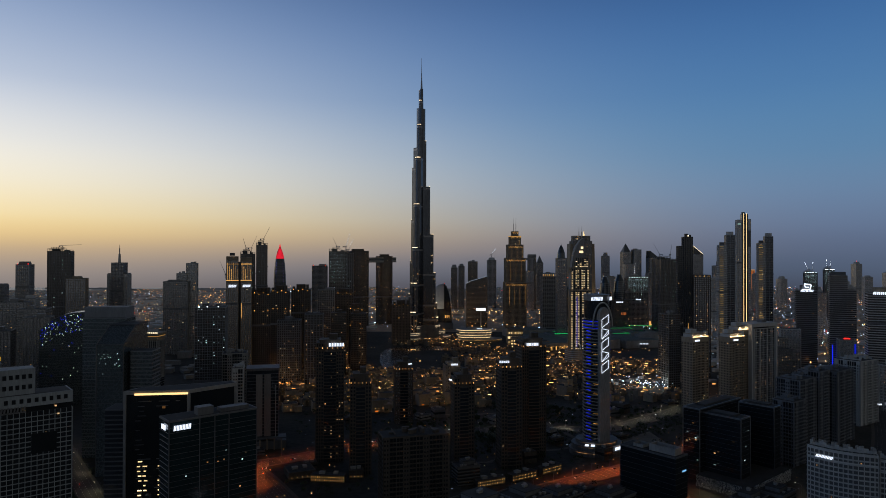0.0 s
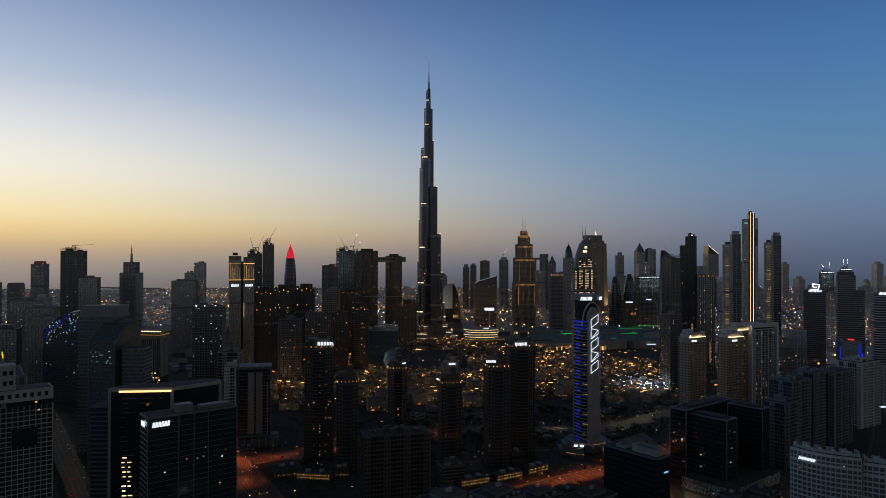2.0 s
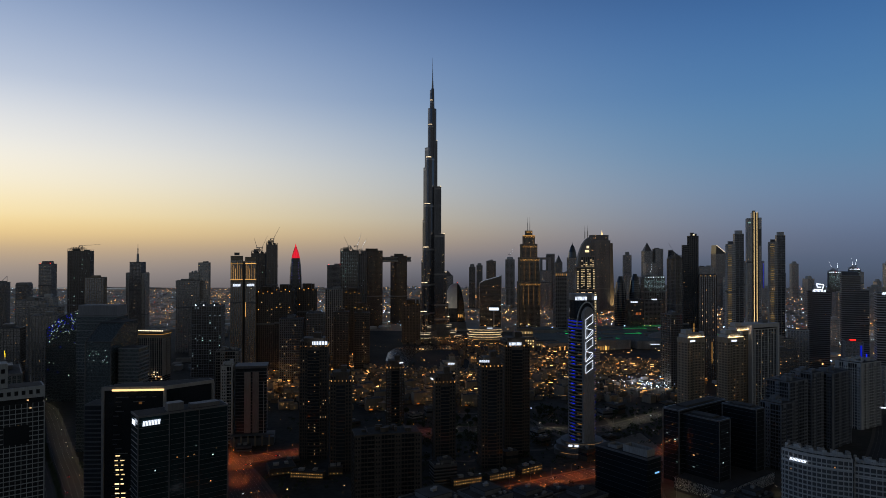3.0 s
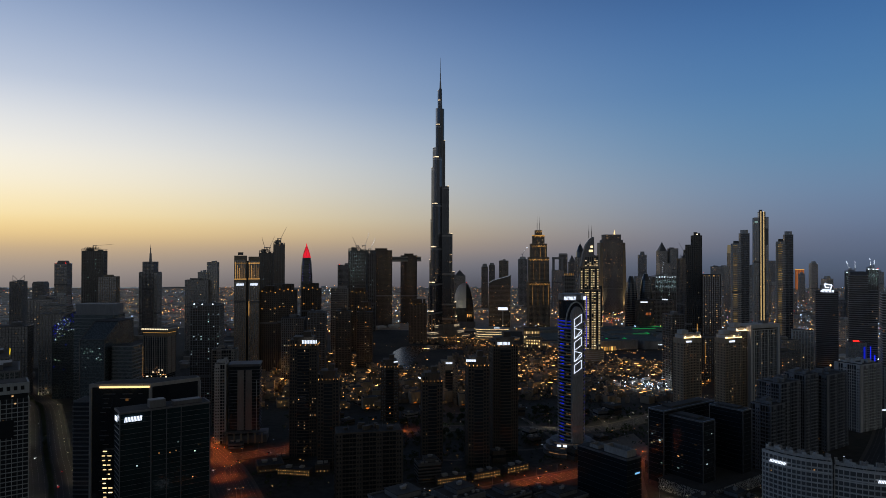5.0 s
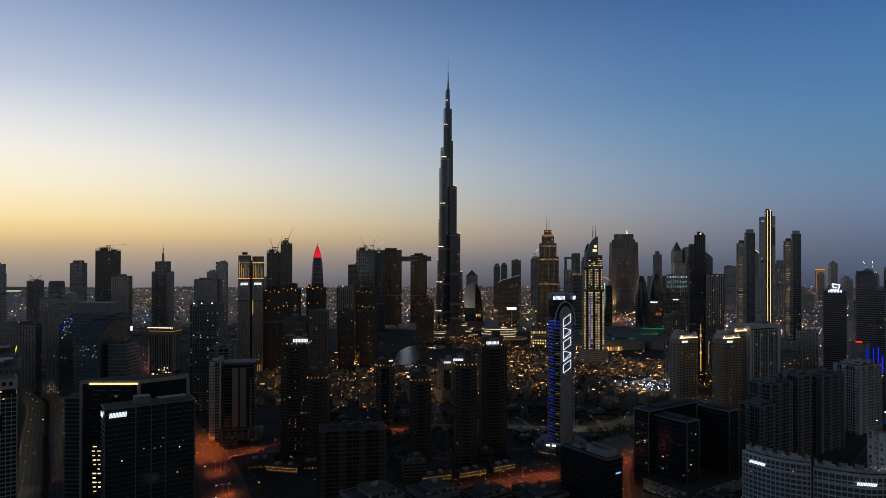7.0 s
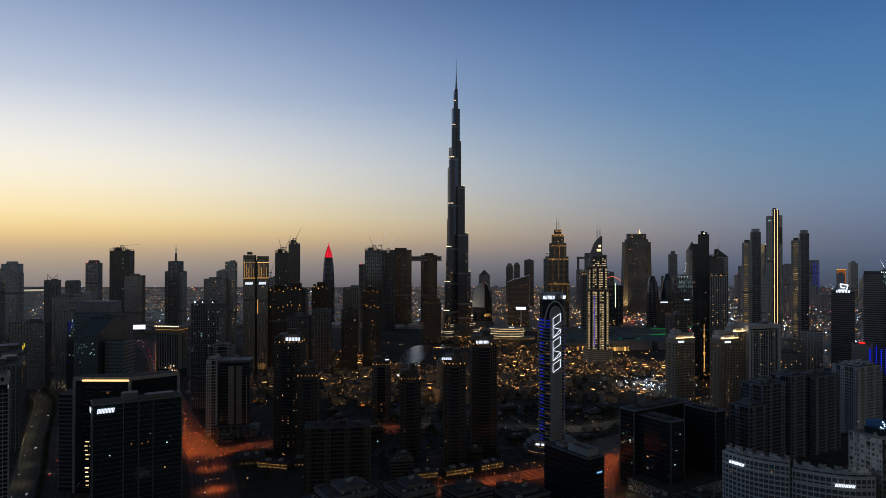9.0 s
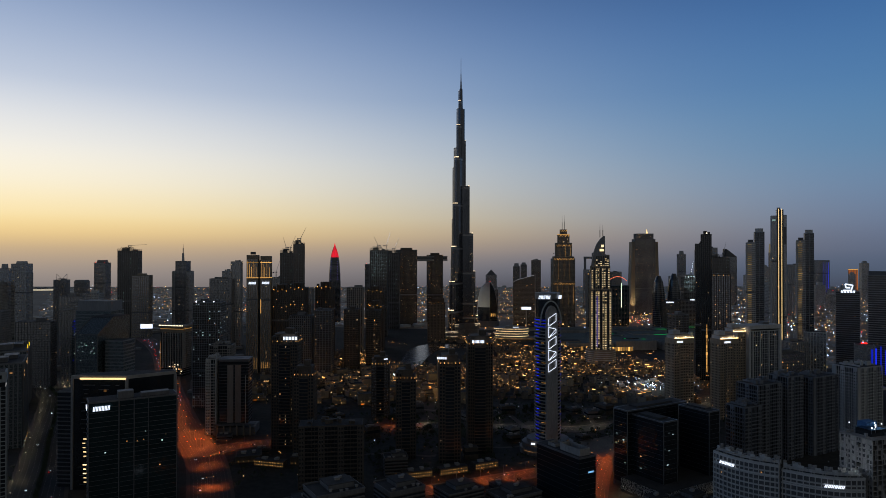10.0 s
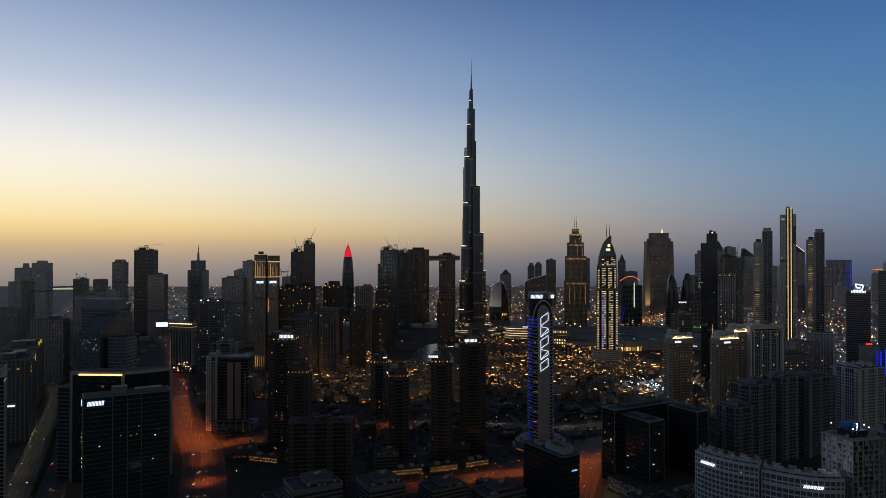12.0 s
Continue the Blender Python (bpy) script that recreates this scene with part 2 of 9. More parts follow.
def grown(pts, d):
    """The plan pts with its sides moved out by d."""
    n, out = len(pts), []
    for i in range(n):
        p0, p, p1 = Vector(pts[i - 1]), Vector(pts[i]), Vector(pts[(i + 1) % n])
        e0, e1 = (p - p0).normalized(), (p1 - p).normalized()
        n0, n1 = Vector((e0.y, -e0.x)), Vector((e1.y, -e1.x))
        k = 1 + n0.dot(n1)
        out.append(tuple(p + (n0 + n1) * (d / max(k, 0.25))))
    return out


def shifted(pts, dx, dy):
    return [(x + dx, y + dy) for x, y in pts]


def sides(pts):
    for i in range(len(pts)):
        a, b = Vector(pts[i]), Vector(pts[(i + 1) % len(pts)])
        if (b - a).length > 0.5:
            yield a, b


PANES = {}


def facade(t, pts, z0, z1, fh=3.6, bay=4.0, wall=CONCRETE, glass=None, lit=0.06, litmat=None, band=(0.9, 0.35), pier=(0.8, 0.5), near=False,
           rng=None, cap=120, roof=True, parapet=1.2, lit_zone=None, uneven=True, fill=(0.25, 0.7), pieces=True):
    """Glass body, by default dark near and hazed pale afar, with storey bands, piers and lit rooms, over the plan pts.
    """
    rng = rng or random.Random(int(z1 * 10 + len(pts)))
    lit = lit if near else lit * 1.9
    glass = glass or (GLASS if near else GLASS_HAZED)
    litmat = litmat or (WARM if near else WARM_FAR)
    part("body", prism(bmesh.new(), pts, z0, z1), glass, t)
    floors = max(1, int((z1 - z0) / fh))
    fh = (z1 - z0) / floors
    if band:
        bt, bp = band
        outer = grown(pts, bp)
        if near and pieces:
            me = mesh_of("floor_band", prism(bmesh.new(), outer, -bt / 2, bt / 2), wall)
            for k in range(1, floors):
                piece("floor_band", me, t, pose(0, 0, z0 + k * fh))
        else:
            bm = bmesh.new()
            for k in range(1, floors):
                prism(bm, outer, z0 + k * fh - bt / 2, z0 + k * fh + bt / 2)
            part("storey_banding", bm, wall, t, kind="stuff")
    pw, pp = pier if pier else (0.4, 0.0)
    pm, pbm, lbm, count = None, bmesh.new(), bmesh.new(), 0
    if pier and near and pieces:
        pm = mesh_of("pier", box(bmesh.new(), -pw / 2, -pp, z0, pw / 2, 0.15, z1), wall)
    for a, b in sides(pts):
        ln = (b - a).length
        nb = max(1, round(ln / bay))
        e = (b - a) / ln
        nrm = Vector((e.y, -e.x))
        ang = math.atan2(e.y, e.x)
        step = ln / nb
        if pier:
            for k in range(nb + 1 if len(pts) < 9 else nb):
                p = a + e * (k * step)
                if pm:
                    piece("pier", pm, t, Matrix.Translation((p.x, p.y, 0)) @ Matrix.Rotation(ang, 4, "Z"))
                else:
                    q = [p - e * pw / 2 - nrm * 0.1, p - e * pw / 2 + nrm * pp, p + e * pw / 2 + nrm * pp, p + e * pw / 2 - nrm * 0.1]
                    prism(pbm, [tuple(v) for v in q[::1]], z0, z1)
        ww, wh = min(2.8, max(0.8, step - pw - 0.5)), fh * (0.26 if near else 0.28)
        col = [3.2 * rng.random() ** 2.2 for _ in range(nb)] if uneven else [1] * nb
        row = [0.25 + 2.4 * rng.random() ** 2 for _ in range(floors)]
        for f in range(floors):
            if lit_zone and not lit_zone[0] <= (f + 0.5) / floors <= lit_zone[1]:
                continue
            for k in range(nb):
                if rng.random() > lit * col[k] * row[f]:
                    continue
                c = a + e * ((k + 0.5) * step) + nrm * 0.08
                zc = z0 + (f + 0.5) * fh
                w2 = ww * rng.uniform(*fill)
                if not near:
                    w2 = min(w2, 1.3)
                    c = c + e * rng.uniform(-0.3, 0.3) * (step - pw - w2)
                if near and count < cap:
                    key = (0.7 if w2 < 1.2 else 1.1, round(wh, 1), litmat.name)
                    if key not in PANES:
                        bm = bmesh.new()
                        box(bm, -key[0] / 2, -0.04, -wh / 2, key[0] / 2, 0.04, wh / 2)
                        PANES[key] = mesh_of("lit_window", bm, litmat)
                    piece("lit_window", PANES[key], t, Matrix.Translation((c.x, c.y, zc)) @ Matrix.Rotation(ang, 4, "Z"))
                else:
                    vs = [lbm.verts.new((*(c + e * sx), zc + sz)) for sx, sz in ((-w2 / 2, -wh / 2), (w2 / 2, -wh / 2), (w2 / 2, wh / 2), (-w2 / 2, wh / 2))]
                    lbm.faces.new(vs)
                count += 1
    if z1 - z0 > 150 and not near:
        # a plant storey breaks up the wall
        zz = z0 + (z1 - z0) * rng.choice((0.34, 0.4, 0.62, 0.7))
        part("plant_storey", prism(bmesh.new(), grown(pts, max(pp, band[1] if band else 0) + 0.27), zz, zz + 3.4), DARKCLAD, t)
    if len(pbm.verts):
        part("pier_cladding", pbm, wall, t, kind="stuff")
    else:
        pbm.free()
    if len(lbm.verts):
        part("night_glazing", lbm, litmat, t, kind="stuff")
    else:
        lbm.free()
    if roof:
        bm = bmesh.new()
        prism(bm, grown(pts, (pp if pier else 0.2) + 0.06), z1, z1 + parapet)
        part("parapet", bm, wall, t)
        if z1 < 225:
            part("roof_deck", prism(bmesh.new(), grown(pts, -0.8), z1 + parapet, z1 + parapet + 0.12), ROOF, t)
    return t


def plant(t, z, boxes, mat=DARKCLAD):
    """Lift housings and air handling units on a roof."""
    for x, y, w, d, h in boxes:
        bm = bmesh.new()
        box(bm, x - w / 2, y - d / 2, z, x + w / 2, y + d / 2, z + h)
        box(bm, x - w / 2 - 0.3, y - d / 2 - 0.3, z + h, x + w / 2 + 0.3, y + d / 2 + 0.3, z + h + 0.4)
        part("roof_housing", bm, mat, t)


def mast(t, x, y, z0, z1, r=0.8, mat=STEEL):
    bm = bmesh.new()
    beam(bm, (x, y, z0), (x, y, z0 + (z1 - z0) * 0.55), r)
    beam(bm, (x, y, z0 + (z1 - z0) * 0.55), (x, y, z1), r * 0.55, r * 0.15)
    part("mast", bm, mat, t)


def sign(t, x, y, z, yaw, w, h, n=5, mat=SIGN, slant=0.15):
    """A lit roof sign, its lettering as plain slanted bars."""
    s = part("sign", box(bmesh.new(), -w / 2 - 0.3, 0.05, -h * 0.1, w / 2 + 0.3, 0.25, h * 0.12), STEEL, t)
    s.matrix_basis = pose(x, y, z, 0, 0, yaw)
    cw = w / n
    for k in range(n):
        x0 = -w / 2 + (k + 0.1) * cw
        hh = h * 0.9
        bm = bmesh.new()
        bars = [(x0, x0 + 0.3 * cw, 0, hh), (x0 + 0.46 * cw, x0 + 0.76 * cw, 0, hh)]
        for u0, u1, z0, z1 in bars:
            q = [(u0 + slant * z0, z0), (u1 + slant * z0, z0), (u1 + slant * z1, z1), (u0 + slant * z1, z1)]
            lo = [bm.verts.new((a, -0.3, b)) for a, b in q]
            hi = [bm.verts.new((a, 0.0, b)) for a, b in q]
            bm.faces.new(lo)
            bm.faces.new(hi[::-1])
            for i in range(4):
                bm.faces.new((lo[i], hi[i], hi[(i + 1) % 4], lo[(i + 1) % 4]))
        bmesh.ops.recalc_face_normals(bm, faces=bm.faces)
        part("sign_bar", bm, mat, s)
    return s


def strip(t, pts3, r, mat, name="light_strip", kind=""):
    bm = bmesh.new()
    for a, b in zip(pts3, pts3[1:]):
        beam(bm, a, b, r, n=4)
    return part(name, bm, mat, t, kind=kind)


def ring_light(t, pts, z, h, mat, out=0.5, name="light_band"):
    bm = bmesh.new()
    o = grown(pts, out)
    for i in range(len(o)):
        a, b = o[i], o[(i + 1) % len(o)]
        v = [bm.verts.new(c) for c in ((*a, z), (*b, z), (*b, z + h), (*a, z + h))]
        bm.faces.new(v)
    return part(name, bm, mat, t)


def crane(x, y, z, jib, yaw, lean=55, lit=False):
    """A luffing tower crane on a roof."""
    c = thing("tower_crane", x, y, "steel luffing tower crane standing on an unfinished roof", "crane", z, yaw, "tower cranes")
    bm = bmesh.new()
    for sx, sy in ((-1, -1), (1, -1), (1, 1), (-1, 1)):
        beam(bm, (sx, sy, 0), (sx, sy, 14), 0.25, n=4)
    for k in range(7):
        beam(bm, (-1, -1, 2 * k), (1, -1, 2 * k + 2), 0.15, n=4)
        beam(bm, (1, 1, 2 * k), (-1, 1, 2 * k + 2), 0.15, n=4)
    part("mast", bm, STEEL, c)
    ex, ez = jib * math.cos(radians(lean)), 14 + jib * math.sin(radians(lean))
    bm = bmesh.new()
    beam(bm, (0, -0.8, 14), (ex, 0, ez), 0.35, 0.25, n=4)
    beam(bm, (0, 0.8, 14), (ex, 0, ez), 0.35, 0.25, n=4)
    for k in range(10):
        f = k / 10
        beam(bm, (ex * f, 0.8 * (1 - f), 14 + (ez - 14) * f), (ex * (f + 0.1), -0.8 * (1 - f), 14 + (ez - 14) * (f + 0.1)), 0.15, n=4)
    part("jib", bm, STEEL, c)
    bm = bmesh.new()
    box(bm, -9, -1, 13, 0, 1, 14.5)
    box(bm, -9, -1.2, 10.5, -6, 1.2, 13)
    part("counter_jib", bm, STEEL, c)
    bm = bmesh.new()
    box(bm, 0.8, -2.4, 12, 3, -1, 14.4)
    part("cab", bm, PALE, c)
    if lit:
        for k in range(6):
            f = (k + 0.5) / 6
            bm = bmesh.new()
            bmesh.ops.create_icosphere(bm, subdivisions=1, radius=0.6, matrix=Matrix.Translation((ex * f, 0, 14 + (ez - 14) * f + 1)))
            part("jib_lamp", bm, LAMPWHITE, c)
    return c


# ---- ground ----
def sheet(name, pts, z, mat, label, category, kind="structure"):
    bm = bmesh.new()
    lo = [bm.verts.new((x, y, GROUND + z - 0.4)) for x, y in pts]
    hi = [bm.verts.new((x, y, GROUND + z)) for x, y in pts]
    n = len(pts)
    bm.faces.new(hi)
    for i in range(n):
        bm.faces.new((lo[i], lo[(i + 1) % n], hi[(i + 1) % n], hi[i]))
    ob = part(name, bm, mat, None)
    return tagged(ob, label, category, "", kind)


bm = bmesh.new()
bmesh.ops.create_grid(bm, x_segments=40, y_segments=40, size=14000, matrix=Matrix.Translation((0, 4000, GROUND)))
tagged(part("ground", bm, SAND_GROUND, None), "dusty sand ground of the city running to the horizon", "ground", "", "structure")
sheet("water_sea", [(-9500, 4640), (-2460, 4640), (-1600, 5120), (-860, 6400), (2100, 10100), (-9500, 12800)], 0.35, SEA,
      "calm grey sea beyond the low city", "sea")
sheet("ground_plain", [(-4900, 2190), (690, 2190), (800, 1580), (4900, 1580), (4900, 7400), (-4900, 7400)], 0.08, FAR_SAND, "desert plain paled for haze under the distant city", "ground")
sheet("water_lagoon", [(-3438, 4141), (-3031, 4310), (-2878, 4108), (-3262, 3952)], 0.7, LAGOON, "narrow pale inlet along the shore", "lagoon")
for pts in ([(-4245, 5026), (-3858, 4886), (-3702, 4813), (-3309, 4333), (-3420, 4185), (-3514, 4205)], [(-2980, 4900), (-2560, 4930), (-2180, 4800), (-2300, 4740), (-2650, 4820)]):
    sheet("sand_spit", pts, 1.5, FAR_SAND, "low dark spit of land in the pale sea", "spit")
    rng = random.Random(len(pts))
    bm = bmesh.new()
    for k in range(90):
        u, v = rng.randrange(len(pts)), rng.random()
        p = Vector(pts[u]).lerp(Vector(pts[(u + 1) % len(pts)]), v).lerp(Vector(pts[rng.randrange(len(pts))]), 0.12)
        w, h = rng.uniform(14, 50), rng.uniform(2, 6)
        prism(bm, [(p.x + a, p.y + b) for a, b in rect(w, w * 0.7)], GROUND + 1.4, GROUND + h, 1.0)
    tagged(part("shore_buildings", bm, CONCRETE, None), "low dark buildings scattered along a spit", "low buildings", "", "stuff")


def ribbon(name, pts, w, z, mat, label, category):
    """A road along pts."""
    bm = bmesh.new()
    rows = []
    for i, p in enumerate(pts):
        a, b = Vector(pts[max(0, i - 1)]), Vector(pts[min(len(pts) - 1, i + 1)])
        e = (b - a).normalized()
        n = Vector((-e.y, e.x)) * w / 2
        p = Vector(p)
        rows.append((bm.verts.new((*(p + n), GROUND + z)), bm.verts.new((*(p - n), GROUND + z))))
    for (a, b), (c, d) in zip(rows, rows[1:]):
        bm.faces.new((b, d, c, a))
    ob = part(name, bm, mat, None)
    return tagged(ob, label, category, "", "structure")


def curve(pts, n=12):
    """Smooth points through pts."""
    out = []
    for i in range(len(pts) - 1):
        p0, p1, p2, p3 = (Vector(pts[max(0, min(len(pts) - 1, i + k))]) for k in (-1, 0, 1, 2))
        for k in range(n):
            u = k / n
            out.append(tuple(0.5 * (2 * p1 + (p2 - p0) * u + (2 * p0 - 5 * p1 + 4 * p2 - p3) * u * u + (3 * p1 - p0 - 3 * p2 + p3) * u ** 3)))
    out.append(tuple(pts[-1]))
    return out


ROAD_MAIN = curve([(-52, 459), (-137, 621), (-204, 737), (-250, 800), (-290, 850), (-365, 950), (-515, 1162), (-617, 1325), (-861, 1665), (-1288, 2134)])
ROAD_CROSS = streets(curve([(-215, 742), (-147, 788), (-60, 850), (40, 900), (160, 905), (238, 913), (321, 978), (480, 1120), (700, 1300)]))
ROAD_LEFT = curve([(-180, 420), (-250, 510), (-320, 602), (-394, 704), (-471, 805), (-626, 1014), (-690, 1080), (-800, 1180), (-1000, 1330)])
ROAD_RIGHT = streets(curve([(60, 640), (150, 701), (264, 778), (330, 840), (420, 960)]))
ROAD_BRANCH = curve([(236, 610), (248, 705), (258, 777), (268, 826)])
ROAD_FAR = streets(curve([(420, 620), (600, 880), (780, 1180), (1000, 1500), (1700, 2300)]))
for i, (pts, w, lab) in enumerate(((ROAD_MAIN, 40, "wide asphalt avenue under orange street lamps"), (ROAD_CROSS, 24, "asphalt cross street with street lamps"),
                    (ROAD_LEFT, 52, "wide dark dual carriageway between towers"), (ROAD_RIGHT, 22, "asphalt side street under orange lamps"),
                    (ROAD_FAR, 36, "asphalt motorway leaving the towers"), (ROAD_BRANCH, 18, "short asphalt street under orange lamps"))):
    ribbon("road", pts, w, 0.1 + 0.02 * i, ASPHALT, lab, "road")
sheet("water_lake", [(-150, 1577), (-160, 1700), (-152, 1780), (-128, 1826), (-98, 1815), (-70, 1838), (-20, 1850), (30, 1868), (52, 1850), (46, 1790), (20, 1762), (-40, 1765), (-78, 1740), (-88, 1686),
                      (-90, 1590), (-86, 1470), (-92, 1420), (-106, 1404), (-122, 1412), (-134, 1490)], 0.2, WATER, "still artificial lake mirroring the evening sky", "lake")


# ---- towers ----
def plan(pts):
    """Centre of a plan in the world, and the plan round it."""
    cx, cy = sum(p[0] for p in pts) / len(pts), sum(p[1] for p in pts) / len(pts)
    return cx, cy, [(x - cx, y - cy) for x, y in pts]


U, V = (0.766, 0.643), (-0.643, 0.766)


def bar(x, y, a, b):
    """A plan along the street grid: corner, length along U, length along V."""
    return [(x, y), (x + U[0] * a, y + U[1] * a), (x + U[0] * a + V[0] * b, y + U[1] * a + V[1] * b), (x + V[0] * b, y + V[1] * b)]


EDGE_LINE = glow("terrace_edge_light", lin(255, 226, 184), 1.7, 0.5, source=False)


def needle_tower():
    t = thing("skyscraper", -67.5, 2043, "very tall stepped silver glass skyscraper with a needle spire", "skyscraper")
    fins = bmesh.new()
    lights = bmesh.new()
    wings = {
        8: [(53, 60), (50, 103), (45, 195), (38, 311), (27, 455), (15, 594), (9, 673)],
        128: [(62, 70), (59, 128), (52, 231), (46, 356), (42, 515), (35, 575), (20, 694), (11, 748)],
        248: [(66, 80), (60, 165), (50, 270), (41, 400), (33, 540), (21, 640), (11, 715)],
    }
    rng = random.Random(4)
    for ang, tiers in wings.items():
        a = radians(ang)
        ca, sa = math.cos(a), math.sin(a)
        for i, (r, top) in enumerate(tiers):
            w = 11.5 if r > 30 else 9 if r > 16 else 6
            w = w * (1 - 0.25 * i / len(tiers)) * 0.95
            pl = [(0, -w)] + [(r - w + w * math.cos(q), w * math.sin(q)) for q in np.linspace(-math.pi / 2, math.pi / 2, 9)] + [(0, w)]
            pl = [(x * ca - y * sa, x * sa + y * ca) for x, y in pl]
            tier = part("wing_tier", prism(bmesh.new(), pl, 0, top), SILVER, t)
            z_from = tiers[i - 1][1] if i else 0
            for k in range(1, len(pl) - 1):
                x, y = pl[k]
                beam(fins, (x * 1.006, y * 1.006, z_from), (x * 1.006, y * 1.006, top), 0.35, n=4)
            bm = bmesh.new()
            prism(bm, grown(pl, 0.35), top - 9, top - 4)
            part("louvre_band", bm, STEEL, tier)
            lp = pl[2:-2]
            for p, q in zip(lp, lp[1:]):
                v = [lights.verts.new(c) for c in ((p[0] * 1.01, p[1] * 1.01, top - 0.5), (q[0] * 1.01, q[1] * 1.01, top - 0.5), (q[0] * 1.01, q[1] * 1.01, top + 1.6), (p[0] * 1.01, p[1] * 1.01, top + 1.6))]
                lights.faces.new(v)
    part("mullion_cladding", fins, STEEL, t, kind="stuff")
    part("terrace_lights", lights, EDGE_LINE, t, kind="stuff")
    part("core", prism(bmesh.new(), oval(12, 12, 12), 0, 690), SILVER, t)
    part("upper_core", prism(bmesh.new(), oval(6, 6, 10), 690, 752, 0.8), SILVER, t)
    bm = bmesh.new()
    beam(bm, (0, 0, 750), (0, 0, 775), 3.2, 2.2, 10)
    beam(bm, (0, 0, 775), (0, 0, 800), 1.8, 1.3, 8)
    beam(bm, (0, 0, 800), (0, 0, 846), 0.9, 0.35, 8)
    part("spire", bm, STEEL, t)
    for z, h, s in ((38, 5, 1.0), (20, 7, 1.25), (6, 8, 1.55)):
        for ang in wings:
            a = radians(ang)
            r = 60 * s
            w = 17 * s
            pl = [(0, -w)] + [(r - w + w * math.cos(q), w * math.sin(q)) for q in np.linspace(-math.pi / 2, math.pi / 2, 9)] + [(0, w)]
            pl = [(x * math.cos(a) - y * math.sin(a), x * math.sin(a) + y * math.cos(a)) for x, y in pl]
            pod = part("podium_terrace", prism(bmesh.new(), pl, 0, z), DARKCLAD, t)
            for dz in ((1.4, 6) if z > 10 else (1.4,)):
                ring_light(pod, pl[1:-1], z - dz, 0.55, EDGE_LINE, 0.3)
    lit = bmesh.new()
    for ang, tiers in wings.items():
        a = radians(ang)
        for _ in range(130):
            r, top = tiers[rng.randrange(0, 4)]
            q = rng.uniform(-1.5, 1.5)
            w = 10.8
            x, y = r - w + (w + 0.4) * math.cos(q), (w + 0.4) * math.sin(q)
            dx, dy = -math.sin(q) * 0.9, math.cos(q) * 0.9
            z = rng.uniform(8, min(top, 260) - 6)
            f = []
            for s, h in ((-1, -0.9), (1, -0.9), (1, 0.9), (-1, 0.9)):
                px, py = x + dx * s, y + dy * s
                f.append(lit.verts.new((px * math.cos(a) - py * math.sin(a), px * math.sin(a) + py * math.cos(a), z + h)))
            lit.faces.new(f)
    part("lit_windows", lit, WARM_FAR, t, kind="stuff")


needle_tower()


def gold_twin():
    t = thing("hotel_tower", -412, 1340, "twin-shaft sandstone tower with gold lit crown and strips", "skyscraper", 0, 18)
    for i, (x, w) in enumerate(((-13, 22), (14, 20))):
        pl = shifted(rect(w, 30), x, 3 * i)
        facade(t, pl, 0, 232 - 2 * i, fh=4, bay=3.6, wall=SAND, lit=0.012, rng=random.Random(31 + i), pier=(0.9, 0.8), band=(0.35, 0.1))
        crown = part("crown", prism(bmesh.new(), grown(pl, 0.9), 184, 188), SAND, t)
        part("crown_top", prism(bmesh.new(), grown(pl, 0.7), 226 - 2 * i, 234 - 2 * i), SAND, t)
        y = -15.9 + 3 * i
        for k in range(6):
            xx = x - w / 2 + w * (k + 0.5) / 6
            strip(crown, [(xx, y, 190), (xx, y, 222 - 6 * (k % 3))], 0.2, AMBER)
        ring_light(crown, pl, 188.2, 1.2, AMBER, 1.0)
        ring_light(crown, pl, 219, 1.0, AMBER, 1.0)
        sign(t, x, y - 0.6, 176, 0, 15, 5, 5)
        for k in range(5):
            xx = x - w / 2 + w * (k + 0.5) / 5
            strip(t, [(xx, y - 0.2, 8), (xx, y - 0.2, 30 if i == 0 else 20)], 0.16, AMBER)
    strip(t, [(4.5, -16, 118), (4.5, -16, 146)], 0.35, AMBER)
    part("slot", box(bmesh.new(), -3, -10, 0, 5, 10, 224), GLASS, t)
    plant(t, 235, [(-13, 0, 10, 10, 5)])


gold_twin()


